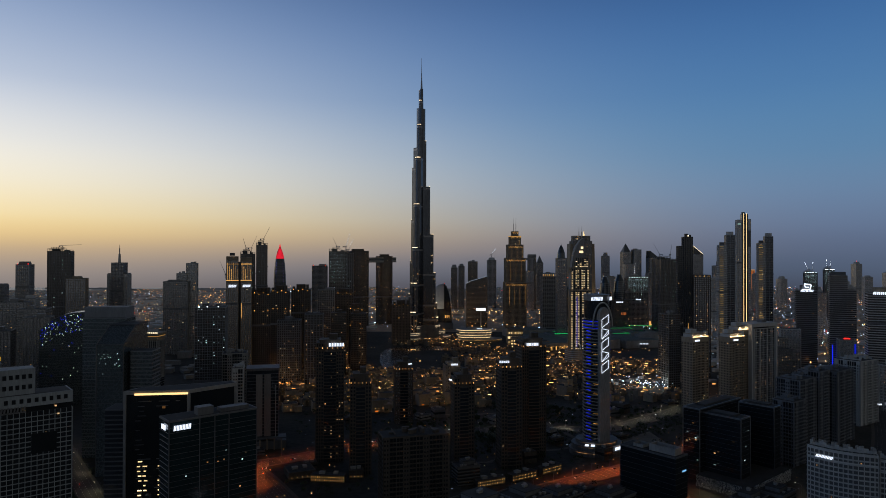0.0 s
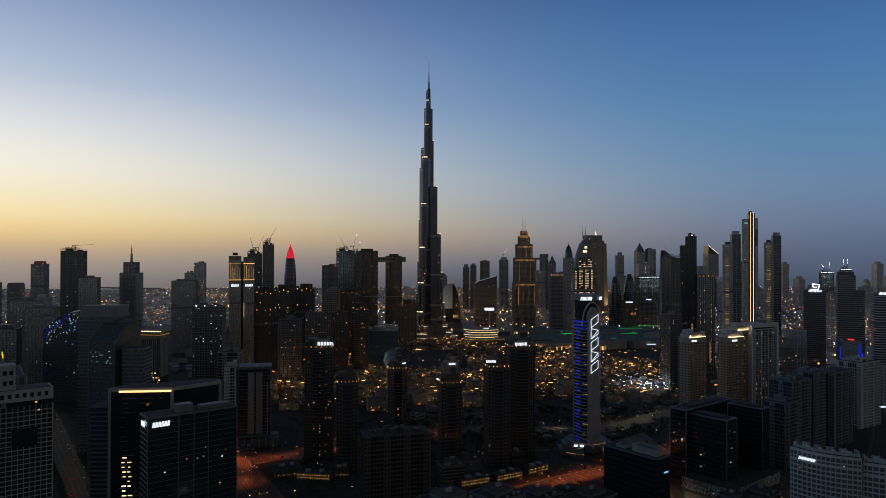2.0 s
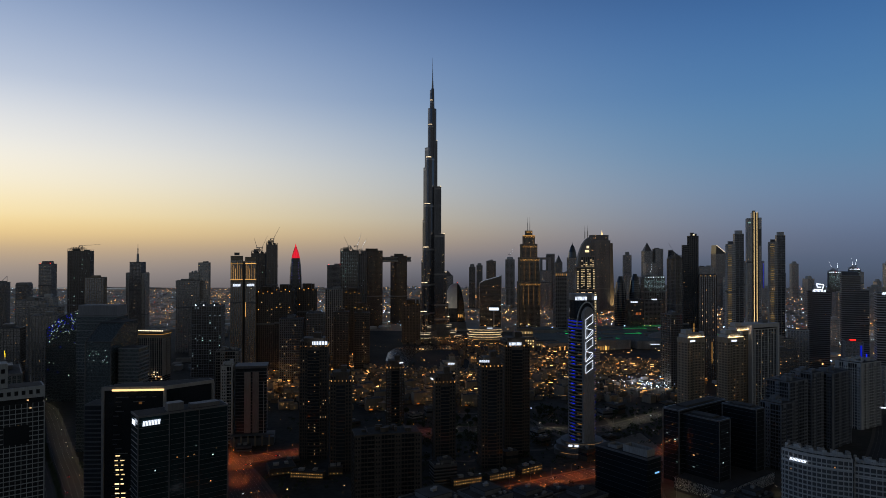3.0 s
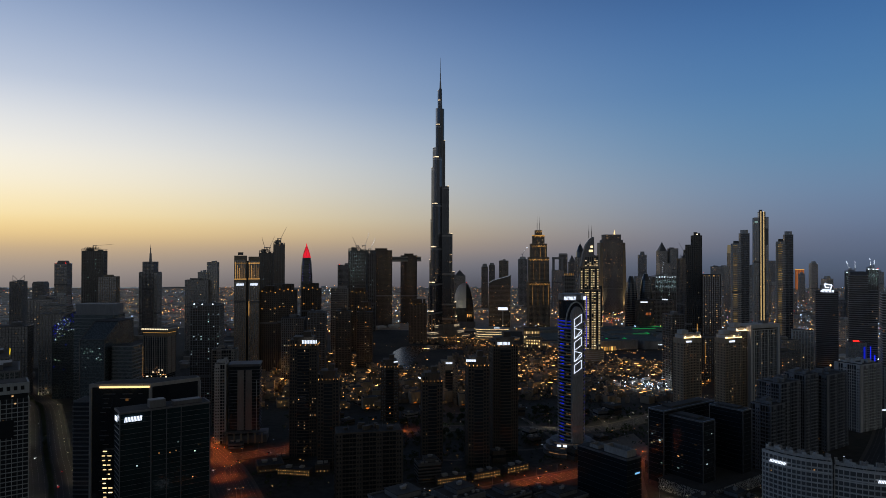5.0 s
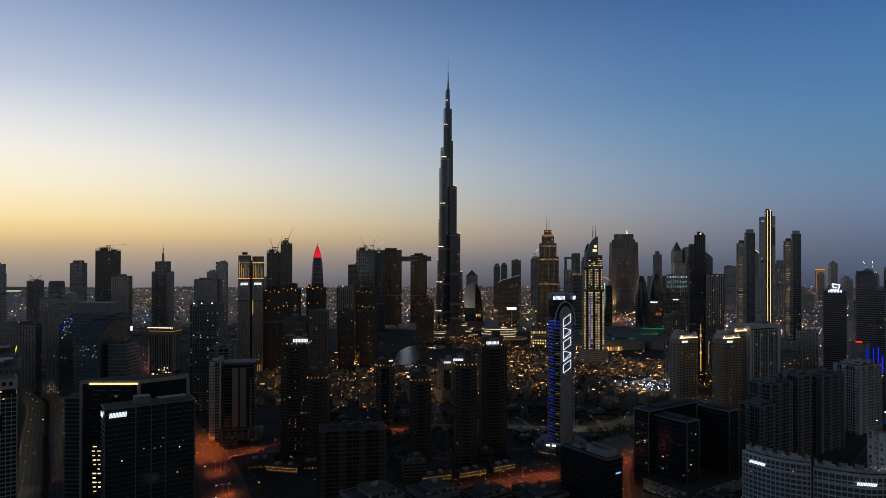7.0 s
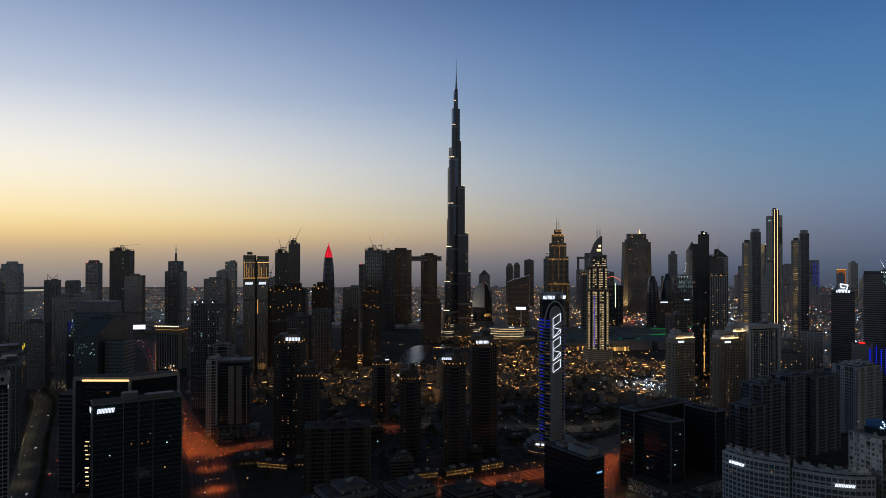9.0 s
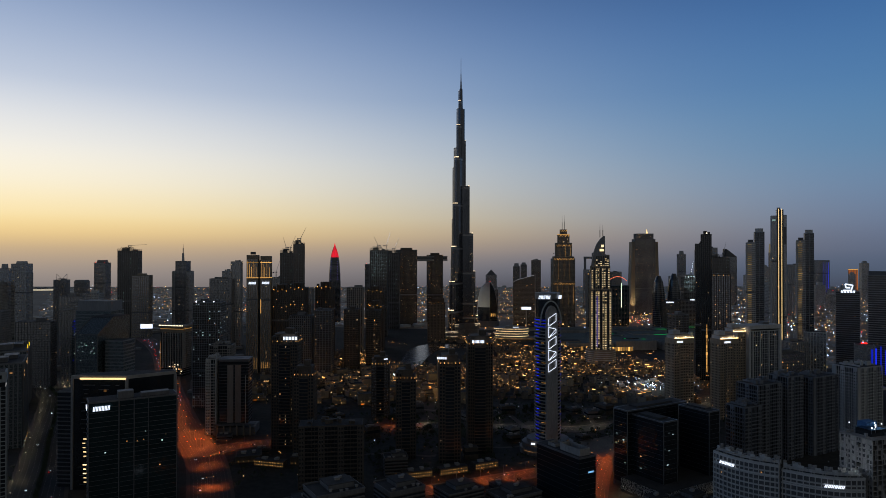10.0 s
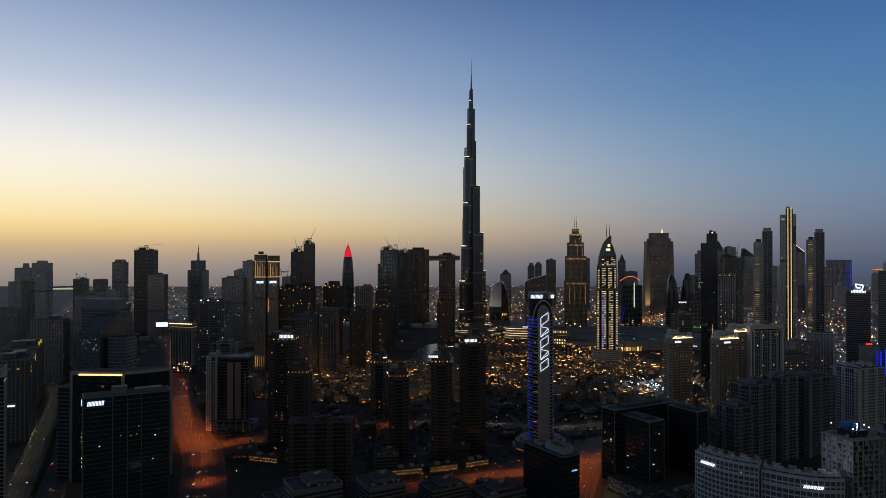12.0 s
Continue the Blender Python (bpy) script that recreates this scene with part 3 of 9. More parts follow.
def red_crown():
    t = thing("office_tower", -583, 2371, "slim tapered tower with a red lit pointed crown", "skyscraper", 0, 12)
    levels = [(0, 22.5), (120, 22), (170, 20.5), (205, 18.2), (226, 15)]
    pts = oval(1, 1, 16, 0.7)
    for (z0, r0), (z1, r1) in zip(levels, levels[1:]):
        part("shaft", prism(bmesh.new(), [(x * r0, y * r0) for x, y in pts], z0, z1, r1 / r0), GLASS, t)
        bm = bmesh.new()
        for k in range(int((z1 - z0) / 4)):
            z = z0 + 4 * k
            r = r0 + (r1 - r0) * (z - z0) / (z1 - z0) + 0.3
            prism(bm, [(x * r, y * r) for x, y in pts], z, z + 1)
        part("storey_banding", bm, DARKCLAD, t, kind="stuff")
    bm = bmesh.new()
    for (z0, r0), (z1, r1) in zip([(226, 14.8), (240, 12), (252, 8), (264, 3.2)], [(240, 12), (252, 8), (264, 3.2), (276, 0.6)]):
        prism(bm, shifted([(x * r0, y * r0) for x, y in pts], 0, 0), z0, z1, r1 / r0)
    part("crown", bm, RED, t, "red glowing pointed crown")
    part("crown_back", prism(bmesh.new(), [(-15, -9), (-10.5, -12), (-10.5, 10), (-15, 8)], 222, 250, 0.6), DARKCLAD, t)
    for sx in (-0.62, -0.1, 0.62):
        for k in range(8):
            z = 148 + k * 9
            r = float(np.interp(z, [a for a, _ in levels], [c for _, c in levels]))
            y = -0.92 * r - 0.5
            part("edge_lamp", box(bmesh.new(), sx * r - 0.45, y - 0.2, z, sx * r + 0.45, y + 0.2, z + 1.2), LILAC, t)
    for k in range(7):
        q = -2.6 + 0.35 * k
        bm = bmesh.new()
        cx, cy = math.copysign(abs(math.cos(q)) ** 0.7, math.cos(q)), math.copysign(abs(math.sin(q)) ** 0.7, math.sin(q))
        for (z0, r0), (z1, r1) in zip([(226, 15), (240, 12.2), (252, 8.2)], [(240, 12.2), (252, 8.2), (264, 3.4)]):
            beam(bm, (cx * r0, cy * r0, z0), (cx * r1, cy * r1, z1), 0.4, n=4)
        part("crown_rib", bm, DARKCLAD, t)


LILAC = glow("lilac_edge_lamp", lin(150, 130, 255), 1.2)
red_crown()


def construction(x, y, w, d, yaw, h, lamps, label):
    """A bare concrete frame with slabs standing out and work lamps."""
    t = thing("unfinished_tower", x, y, label, "skyscraper", 0, yaw, "towers under construction")
    facade(t, rect(w, d), 0, h, fh=4, bay=6, wall=DARKCLAD, glass=GLASS_DUSK, lit=0.006, litmat=COOL, rng=random.Random(int(h)), band=(0.5, 0.9), pier=(1.0, 0.6), parapet=0.3)
    if lamps > 12 or x == -314:
        rows = bmesh.new()
        rw = random.Random(int(w * h))
        for f in range(int(h * 0.3 / 4)):
            z = h - 5 - f * 4
            for k in range(int(w / 2.6)):
                if rw.random() < ((0.8 if f < 8 else 0.35) if x > 0 else 0.22):
                    xx = -w / 2 + 1.3 + k * 2.6 + rw.uniform(-0.5, 0.5)
                    box(rows, xx - 0.55, -d / 2 - 1.1, z, xx + 0.55, -d / 2 - 1.0, z + 0.7)
        part("work_lighting", rows, WORKLIGHT, t, kind="stuff")
        for k in range(8 if x > 0 else 0):
            xx = -w / 2 + w * (k + 0.5) / 8
            part("roof_flood", box(bmesh.new(), xx - 0.9, -d / 2 - 0.9, h + 0.8, xx + 0.9, -d / 2 - 0.5, h + 2.2), LAMPWHITE, t)
    plant(t, h + 0.3, [(-w * 0.2, 0, w * 0.3, d * 0.4, 6), (w * 0.25, 2, w * 0.2, d * 0.3, 3)], CONCRETE)
    rng = random.Random(int(x))
    for f, (a, b) in enumerate(((-0.52, 0.54), (-0.5, 0.2), (-0.34, 0.12))):
        z = h + 0.3 + 3.4 * f
        part("open_floor", box(bmesh.new(), a * w, -d * 0.5, z + 2.9, b * w, d * 0.45, z + 3.4), CONCRETE, t)
        bm = bmesh.new()
        for k in range(7):
            xx = a * w + 0.6 + (b - a) * w * k / 6.4
            for yy in (-d * 0.47, 0, d * 0.42):
                box(bm, xx - 0.4, yy - 0.4, z, xx + 0.4, yy + 0.4, z + 2.9)
        part("column_frame", bm, CONCRETE, t, kind="stuff")
    for s in (-1, 1):
        for k in range(2):
            z = h * (0.5 + 0.45 * rng.random())
            part("edge_platform", box(bmesh.new(), s * (w / 2 + 0.9) - 1.4, -d * 0.4, z, s * (w / 2 + 0.9) + 1.4, d * rng.uniform(-0.1, 0.3), z + 1.6), DARKCLAD, t)
    for k in range(lamps):
        px, pz = rng.choice((-0.2, 0.15, 0.3)) * w, h * (0.35 + 0.6 * k / lamps)
        part("work_lamp", box(bmesh.new(), px - 0.7, -d / 2 - 1.2, pz, px + 0.7, -d / 2 - 0.95, pz + 1.6), COOL, t)
    return t


WORKLIGHT = glow("work_lamp_light", lin(214, 235, 255), 1.0, 0.8, lin(190, 240, 235), source=False)
construction(-469, 1717, 27, 27, 15, 263, 3, "dark unfinished tower shaft with a crane on its roof")
construction(-514, 1747, 36, 30, 15, 240, 8, "bare concrete tower frame with white work lamps")
construction(-314, 1985, 52, 40, 8, 248, 10, "unfinished concrete tower with rows of work lamps")
construction(713, 2140, 62, 40, 25, 226, 8, "unfinished brown tower with cranes above it")
construction(-1082, 1878, 58, 44, 18, 246, 12, "unfinished concrete tower with a flat-topped crane")
crane(-465, 1717, 264, 34, 0, 62)
crane(-505, 1747, 241, 34, 10, 66)
crane(-520, 1750, 241, 30, 160, 70)
crane(-318, 1985, 249, 30, 170, 64)
crane(-290, 1980, 249, 40, 20, 72, True)
construction(-316, 2178, 44, 36, 8, 240, 10, "unfinished dark tower frame beside a finished one")
crane(-310, 2178, 241, 38, 15, 66, True)
crane(-1076, 1874, 247, 52, 5, 4)
crane(700, 2140, 227, 40, 150, 60)
crane(735, 2145, 227, 36, 50, 66)
crane(236, 3221, 226, 40, 10, 55, True)
crane(-590, 1800, 170, 40, 170, 64)
crane(-570, 1800, 170, 40, 30, 72)


def sky_bridge_pair():
    for i, (x, y, h, a, b) in enumerate(((-296, 2301, 250, 38, 20), (-215, 2428, 232, 30, 19))):
        t = thing("residence_tower", x, y, "oval brown residence tower joined by a sky bridge", "skyscraper", 0, 12, "twin residence towers")
        facade(t, oval(a, b, 20), 0, h, fh=4, bay=3.2, wall=BROWN, glass=GLASS_DUSK, lit=0.05, rng=random.Random(70 + i), band=(0.8, 0.4), pier=(0.6, 0.5), lit_zone=(0.1, 1), uneven=False)
        plant(t, h + 1.2, [(0, 0, a * 1.1, b, 6)], BROWN)
    br = thing("sky_bridge", -256, 2365, "grey glazed bridge joining two high towers", "bridge", 214, 57)
    part("deck", box(bmesh.new(), -62, -10, -4, 150, 10, 3), CONCRETE, br)
    part("glazing", box(bmesh.new(), -62, -9, 3, 150, 9, 10), GLASS, br)
    part("roof", box(bmesh.new(), -62, -10, 10, 150, 10, 14), CONCRETE, br)
    br.scale = (0.9, 1, 1)


sky_bridge_pair()


def stepped_hotel():
    t = thing("hotel_tower", 254, 2349, "stepped art deco tower with gold chevron lights and twin masts", "skyscraper", 0, 4)
    tiers = [(0, 150, 74, 52), (150, 232, 68, 48), (232, 277, 54, 40), (277, 306, 38, 30), (306, 322, 22, 20)]
    for i, (z0, z1, w, d) in enumerate(tiers):
        pl = rect(w, d)
        facade(t, pl, z0, z1, fh=4, bay=4.2, wall=SAND, glass=GLASS_DUSK, lit=0.02, rng=random.Random(81 + i), pier=(1.0, 0.8), band=(0.7, 0.2), parapet=2)
        n = max(3, int(w / 9))
        zz = z1 - (10 if z1 < 300 else 6)
        pts3 = []
        for k in range(2 * n + 1):
            pts3.append((-w / 2 + w * k / (2 * n), -d / 2 - 1.2, zz + (0 if k % 2 else 6)))
        strip(t, pts3, 0.36, AMBER, "chevron_light", "stuff")
        for k in range(1, n, 2):
            xx = -w / 2 + w * (k + 0.5) / n
            strip(t, [(xx, -d / 2 - 1.1, max(z0, z1 - 75)), (xx, -d / 2 - 1.1, z1 - 14)], 0.13, AMBER)
    for x in (-4, 4):
        mast(t, x, 0, 322, 371, 0.9)
    ring_light(t, rect(38, 30), 306, 1.2, AMBER, 1.0)


stepped_hotel()


def sail_hotel():
    t = thing("hotel_tower", 319, 1551, "hotel tower with warmly lit rooms, curved sail crown and twin masts", "skyscraper", 0, 0)
    pale = glow("hotel_room_light", lin(255, 214, 148), 1.1, 0.45, lin(255, 230, 186), source=False)
    part("podium", prism(bmesh.new(), oval(33, 26, 28), 0, 34), SAND, t)
    bm = bmesh.new()
    for k in range(7):
        prism(bm, oval(33.8, 26.8, 28), 3 + k * 4.4, 4.2 + k * 4.4)
    part("podium_banding", bm, PALE, t, kind="stuff")
    ring_light(t, oval(33, 26, 28), 1, 2.2, AMBER, 1.2)
    for i, (z0, z1, w, x, lit) in enumerate(((34, 165, 46, 0, 0.9), (165, 214, 41, -1, 0.85), (214, 238, 30, 3, 0.5))):
        pl = shifted(rect(w, 32 - 3 * i), x, 0)
        part("body", prism(bmesh.new(), pl, z0, z1), GLASS, t)
        part("setback", prism(bmesh.new(), grown(pl, 0.5), z1 - 2.5, z1 + 0.6), SAND, t)
        piers, rooms = bmesh.new(), bmesh.new()
        rng = random.Random(9 + i)
        d = 32 - 3 * i
        nb = 9 if w > 35 else 6
        for side in range(4):
            ln = w if side % 2 == 0 else d
            nn = nb if side % 2 == 0 else 6
            m = Matrix.Translation((x, 0, 0)) @ Matrix.Rotation(side * math.pi / 2, 4, "Z") @ Matrix.Translation((0, -(d if side % 2 == 0 else w) / 2, 0))
            for k in range(nn + 1):
                xx = -ln / 2 + ln * k / nn
                q = [m @ Vector(c) for c in ((xx - 0.6, 0.1, 0), (xx - 0.6, -0.9, 0), (xx + 0.6, -0.9, 0), (xx + 0.6, 0.1, 0))]
                prism(piers, [(v.x, v.y) for v in q], z0, z1)
            for k in range(nn):
                if k % 3 == 1 and w > 35:
                    continue
                xx = -ln / 2 + ln * (k + 0.5) / nn
                for f in range(int((z1 - z0 - 3) / 3.7)):
                    if rng.random() < lit:
                        zc = z0 + 2 + f * 3.7
                        ww = ln / nn / 2 - 0.75
                        vs = [m @ Vector((xx + sx, -0.12, zc + sz)) for sx, sz in ((-ww, -0.6), (ww, -0.6), (ww, 0.6), (-ww, 0.6))]
                        rooms.faces.new([rooms.verts.new(v) for v in vs])
        part("pier_cladding", piers, SAND, t, kind="stuff")
        part("night_glazing", rooms, pale, t, kind="stuff")
    strip(t, [(-9, -17.5, 40), (-9, -17.5, 150)], 0.35, BLUE)
    # curved sail rising along one side
    sail = bmesh.new()
    prof = [(-23.5, 150), (-23.2, 185), (-21, 215), (-16, 243), (-9, 262), (0, 274), (7, 279), (9, 279), (9, 240), (12, 238), (12, 236), (-12, 236), (-16, 215), (-18, 185), (-18, 150)]
    a = [sail.verts.new((x, -14, z)) for x, z in prof]
    b = [sail.verts.new((x, 10, z)) for x, z in prof]
    sail.faces.new(a)
    sail.faces.new(b[::-1])
    for k in range(len(prof)):
        sail.faces.new((a[k], b[k], b[(k + 1) % len(prof)], a[(k + 1) % len(prof)]))
    bmesh.ops.recalc_face_normals(sail, faces=sail.faces)
    part("sail_crown", sail, CONCRETE, t)
    for z in (246, 255):
        part("crown_window", box(bmesh.new(), -3 + (z - 246) * 0.4, -14.4, z, 6, -14.05, z + 5), pale, t)
    for x in (-1.5, 5):
        mast(t, x, -2, 276, 305, 0.9)


sail_hotel()


def two_strip_tower():
    t = thing("apartment_tower", 701, 1541, "tall grey tower with two full-height gold light strips", "skyscraper", 0, -12)
    for x, w, h in ((-11.5, 10, 321), (9.5, 6, 322)):
        facade(t, shifted(rect(w, 20), x, 7), 0, h, fh=3.9, bay=4.5, wall=PALE, lit=0.02, rng=random.Random(int(h)), band=(0.6, 0.2), pier=(1.2, 0.4))
    facade(t, shifted(rect(13, 20), 0.2, 6), 0, 333, fh=3.9, bay=8, wall=DARKCLAD, glass=GLASS_BLACK, lit=0.03, rng=random.Random(4), band=(0.5, 0.15), pier=None)
    for x in (-2.8, 3.2):
        strip(t, [(x, -4.5, 42), (x, -4.5, 336)], 0.5, GOLD, "gold_strip")
    part("sky_lobby", box(bmesh.new(), 6.8, -3.9, 262, 12.4, -3.6, 298), GLASS, t)
    part("lamp_panel", box(bmesh.new(), -15.5, -3.9, 311, -9, -3.6, 314), COOL, t)
    plant(t, 334.5, [(-2, 6, 6, 8, 4)])
    facade(t, shifted(rect(16, 30), -26, -2), 0, 95, fh=3.9, bay=4.5, wall=PALE, lit=0.02, rng=random.Random(6))


two_strip_tower()


def balcony_tower(x, y, w, d, yaw, h, low, label, seed, lit=0.04):
    """A tall slim slab with a lower balconied wing."""
    t = thing("apartment_tower", x, y, label, "skyscraper", 0, yaw, "slim apartment towers")
    pl = shifted(rect(w * 0.55, d), w * 0.22, 0)
    facade(t, pl, 0, h, fh=3.7, bay=9, wall=PALE, glass=SILVER, lit=lit * 0.2, rng=random.Random(seed), band=(0.4, 0.15), pier=(0.5, 0.3))
    bm = bmesh.new()
    prism(bm, shifted(oval(w * 0.24, d * 0.35, 12), w * 0.22, 0), h + 1.2, h + 8)
    part("crown", bm, PALE, t)
    pl = shifted(rect(w * 0.48, d * 1.05), -w * 0.28, 0)
    facade(t, pl, 0, low, fh=3.7, bay=4, wall=PALE, glass=GLASS_SMOKE, lit=lit, rng=random.Random(seed + 1), band=(1.0, 1.6), pier=(0.5, 0.5))
    plant(t, low + 1.2, [(-w * 0.28, 0, w * 0.3, d * 0.4, 5)])
    x0, y0 = -w * 0.52 + 0.6, -d * 0.525 - 1.2
    for k in range(6):
        bm, bm2 = bmesh.new(), bmesh.new()
        for z in range(4 + 4 * k, int(low) - 4, 24):
            box(bm, x0 - 0.4, y0 - 1.4, z, x0 + 9.4, y0, z + 1.0)
            box(bm2, x0 + 0.6, y0 - 0.3, z + 2.5, x0 + 8.4, y0, z + 3.5)
        part("balcony_front", bm, PALE, t, kind="stuff")
        part("lit_soffit", bm2, LITBALCONY, t, kind="stuff")
    return t


balcony_tower(633, 1482, 33, 18, -10, 283, 262, "slim pale apartment tower with balconies and a rounded top", 41)
balcony_tower(764, 1573, 32, 16, -12, 283, 268, "slim sand coloured apartment tower with lit balconies", 43, 0.07)


def dark_pair():
    t = thing("apartment_tower", 511, 1399, "dark twin-shaft apartment tower with ribbed sides", "skyscraper", 0, -8)
    facade(t, shifted(rect(18, 18), 4, 0), 0, 276, fh=3.7, bay=3.4, wall=NEARBLACK, glass=GLASS_BLACK, lit=0.012, rng=random.Random(3), pier=(0.8, 0.7), band=(0.5, 0.2))
    facade(t, shifted(rect(11, 17), -10.7, 0), 0, 258, fh=3.7, bay=3.4, wall=NEARBLACK, glass=GLASS_BLACK, lit=0.014, rng=random.Random(5), pier=(0.5, 0.4), band=(0.8, 0.6))
    plant(t, 277, [(2, 0, 6, 10, 6), (9, 0, 4, 8, 4)], NEARBLACK)
    part("roof_beacon", box(bmesh.new(), 3, -9.6, 278, 5.4, -9.2, 280), LAMPSOFT, t)
    # glowing panels stand in for a wall lit gold from below
    for k in range(14):
        part("gold_panel", box(bmesh.new(), 3.4 - 0.8 * (k % 5 == 0), -10.4, 16 + k * 6.5, 5.2 + 0.8 * (k % 5 == 0), -10.0, 21.6 + k * 6.5), GOLDWASH, t)
    t2 = thing("apartment_tower", 541, 1394, "brown stone apartment tower with amber roof lamps", "skyscraper", 0, -8)
    facade(t2, rect(34, 28), 0, 196, fh=3.7, bay=4.2, wall=BROWN, lit=0.06, rng=random.Random(8), pier=(1.4, 0.6), band=(0.7, 0.3))
    for k in range(4):
        part("roof_lamp", box(bmesh.new(), -14 + 9 * k, -14.8, 194, -12.5 + 9 * k, -14.4, 196), AMBER, t2)
    for x in (-12, 8):
        strip(t2, [(x, -15.2, 30), (x, -15.2, 70)], 0.5, AMBER)


dark_pair()


def broad_tower():
    t = thing("hotel_tower", 598, 2880, "broad dark tower with flared lit legs and a gold finial", "skyscraper", 0, 8)
    facade(t, rect(84, 50), 0, 300, fh=4.2, bay=4, wall=SLATE, glass=GLASS_DUSK, lit=0.1, uneven=False, rng=random.Random(12), lit_zone=(0.45, 0.97), pier=(1, 0.6))
    facade(t, rect(70, 44), 301, 322, fh=4.2, bay=4, wall=SLATE, glass=GLASS_DUSK, lit=0.1, rng=random.Random(13))
    for s in (-1, 1):
        bm = bmesh.new()
        v = [(s * 42, 290), (s * 54, 290), (s * 62, 8), (s * 42, 8)]
        lo = [bm.verts.new((x, -22, z)) for x, z in v]
        hi = [bm.verts.new((x, 22, z)) for x, z in v]
        bm.faces.new(lo)
        bm.faces.new(hi[::-1])
        for k in range(4):
            bm.faces.new((lo[k], hi[k], hi[(k + 1) % 4], lo[(k + 1) % 4]))
        bmesh.ops.recalc_face_normals(bm, faces=bm.faces)
        part("flared_leg", bm, SAND, t)
        part("leg_uplight", box(bmesh.new(), s * 52 - 5, -26, 9, s * 52 + 5, -25, 10), AMBER, t)
        lamp = bpy.data.lights.new("uplight", "SPOT")
        lamp.energy, lamp.color, lamp.shadow_soft_size, lamp.spot_size, lamp.spot_blend = 260000, (1.0, 0.72, 0.36), 1.0, radians(50), 1.0
        ob = new("uplight", lamp)
        ob.parent = t
        ob.matrix_basis = look((s * 54, -44, 6), (s * 52, -22, 80))
    bm = bmesh.new()
    beam(bm, (14, 0, 323), (14, 0, 330), 4, 3)
    beam(bm, (14, 0, 330), (14, 0, 342), 2.5, 0.3)
    part("finial", bm, GOLD, t)


broad_tower()


def panel_tower():
    """The rounded tower with lit balconies, a plain panel and an arch."""
    t = thing("round_tower", 199, 860, "rounded pale tower with blue lit balconies and tall plain panel", "skyscraper", 0, 14)
    pl = oval(15.6, 20, 32)
    part("body", prism(bmesh.new(), pl, 8, 158), GLASS, t)
    part("upper_body", prism(bmesh.new(), oval(15, 17, 28), 158, 180), GLASS_BLACK, t)
    part("head_band", prism(bmesh.new(), oval(16, 18, 28), 180, 187), DARKCLAD, t)
    slab = mesh_of("balcony_slab", prism(bmesh.new(), grown(pl, 1.0), -0.5, 0.6), CONCRETE)
    rng = random.Random(2)
    for k in range(38):
        z = 12 + k * 3.85
        piece("balcony_slab", slab, t, pose(0, 0, z))
    pts = grown(pl, 1.15)
    for k in range(38):
        z = 12 + k * 3.85 + 1.5
        for i, p in enumerate(pts):
            a, x, y = i * 11.25, p[0], p[1]
            if (190 <= a <= 204 and k % 4 != 3) or (337 < a < 352 and k % 2 == 0) or (k > 34 and 150 < a < 262):
                q = pts[(i + 1) % 32]
                bm = bmesh.new()
                v = [bm.verts.new(c) for c in ((x, y, z - 0.5), (q[0], q[1], z - 0.5), (q[0], q[1], z + 0.2), (x, y, z + 0.2))]
                bm.faces.new(v)
                part("blue_led", bm, BLUE, t)
            elif (a in (225, 236.25, 326.25, 337.5)) and k % 3 == 0 and rng.random() < 0.7:
                q = pts[(i + 1) % 32]
                bm = bmesh.new()
                v = [bm.verts.new(c) for c in ((x, y, z + 0.1), (q[0], q[1], z + 0.1), (q[0], q[1], z + 0.5), (x, y, z + 0.5))]
                bm.faces.new(v)
                part("balcony_light", bm, AMBER, t)
    # plain panel ending in a round arch
    bm = bmesh.new()
    arch = [(-7.2, 8), (7.2, 8), (7.2, 160)] + [(7.2 * math.cos(q), 160 + 13 * math.sin(q)) for q in np.linspace(0.2, math.pi - 0.2, 9)] + [(-7.2, 160)]
    lo = [bm.verts.new((x, -23.2, z)) for x, z in arch]
    hi = [bm.verts.new((x, -12, z)) for x, z in arch]
    bm.faces.new(lo)
    bm.faces.new(hi[::-1])
    for k in range(len(arch)):
        bm.faces.new((lo[k], hi[k], hi[(k + 1) % len(arch)], lo[(k + 1) % len(arch)]))
    bmesh.ops.recalc_face_normals(bm, faces=bm.faces)
    part("plain_panel", bm, CONCRETE, t)
    bm = bmesh.new()
    pts3 = [(13.5 * math.cos(q), -17 + 0 * q, 150 + 28 * math.sin(q)) for q in np.linspace(0, math.pi, 17)]
    for a, b in zip(pts3, pts3[1:]):
        beam(bm, a, b, 0.9, n=6)
    part("arch_rim", bm, PALE, t)
    sign(t, -9, -18.6, 180.5, -12, 15, 4.5, 5)
    sign(t, 12, -15, 180.5, 35, 6, 4.5, 2)
    # tall sign reading upwards, as plain outlined bars
    s = part("sign", box(bmesh.new(), -0.8, -23.6, 99, 0.8, -23.25, 164), STEEL, t)
    for k in range(5):
        z0, z1 = 98 + k * 13.2, 108.6 + k * 13.2
        bm = bmesh.new()
        q = [(-4.6, -23.9, z0 - 1.5), (4.8, -23.9, z0 + 4.5), (4.8, -23.9, z1 + (3 if k % 2 == 0 else -2)), (-4.6, -23.9, z1 - (3 if k % 2 == 0 else 0))]
        for a, b in zip(q, q[1:] + q[:1]):
            beam(bm, a, b, 0.27, n=4)
        if k % 2:
            beam(bm, q[0], q[2], 0.26, n=4)
        part("sign_bar", bm, SIGN, s)
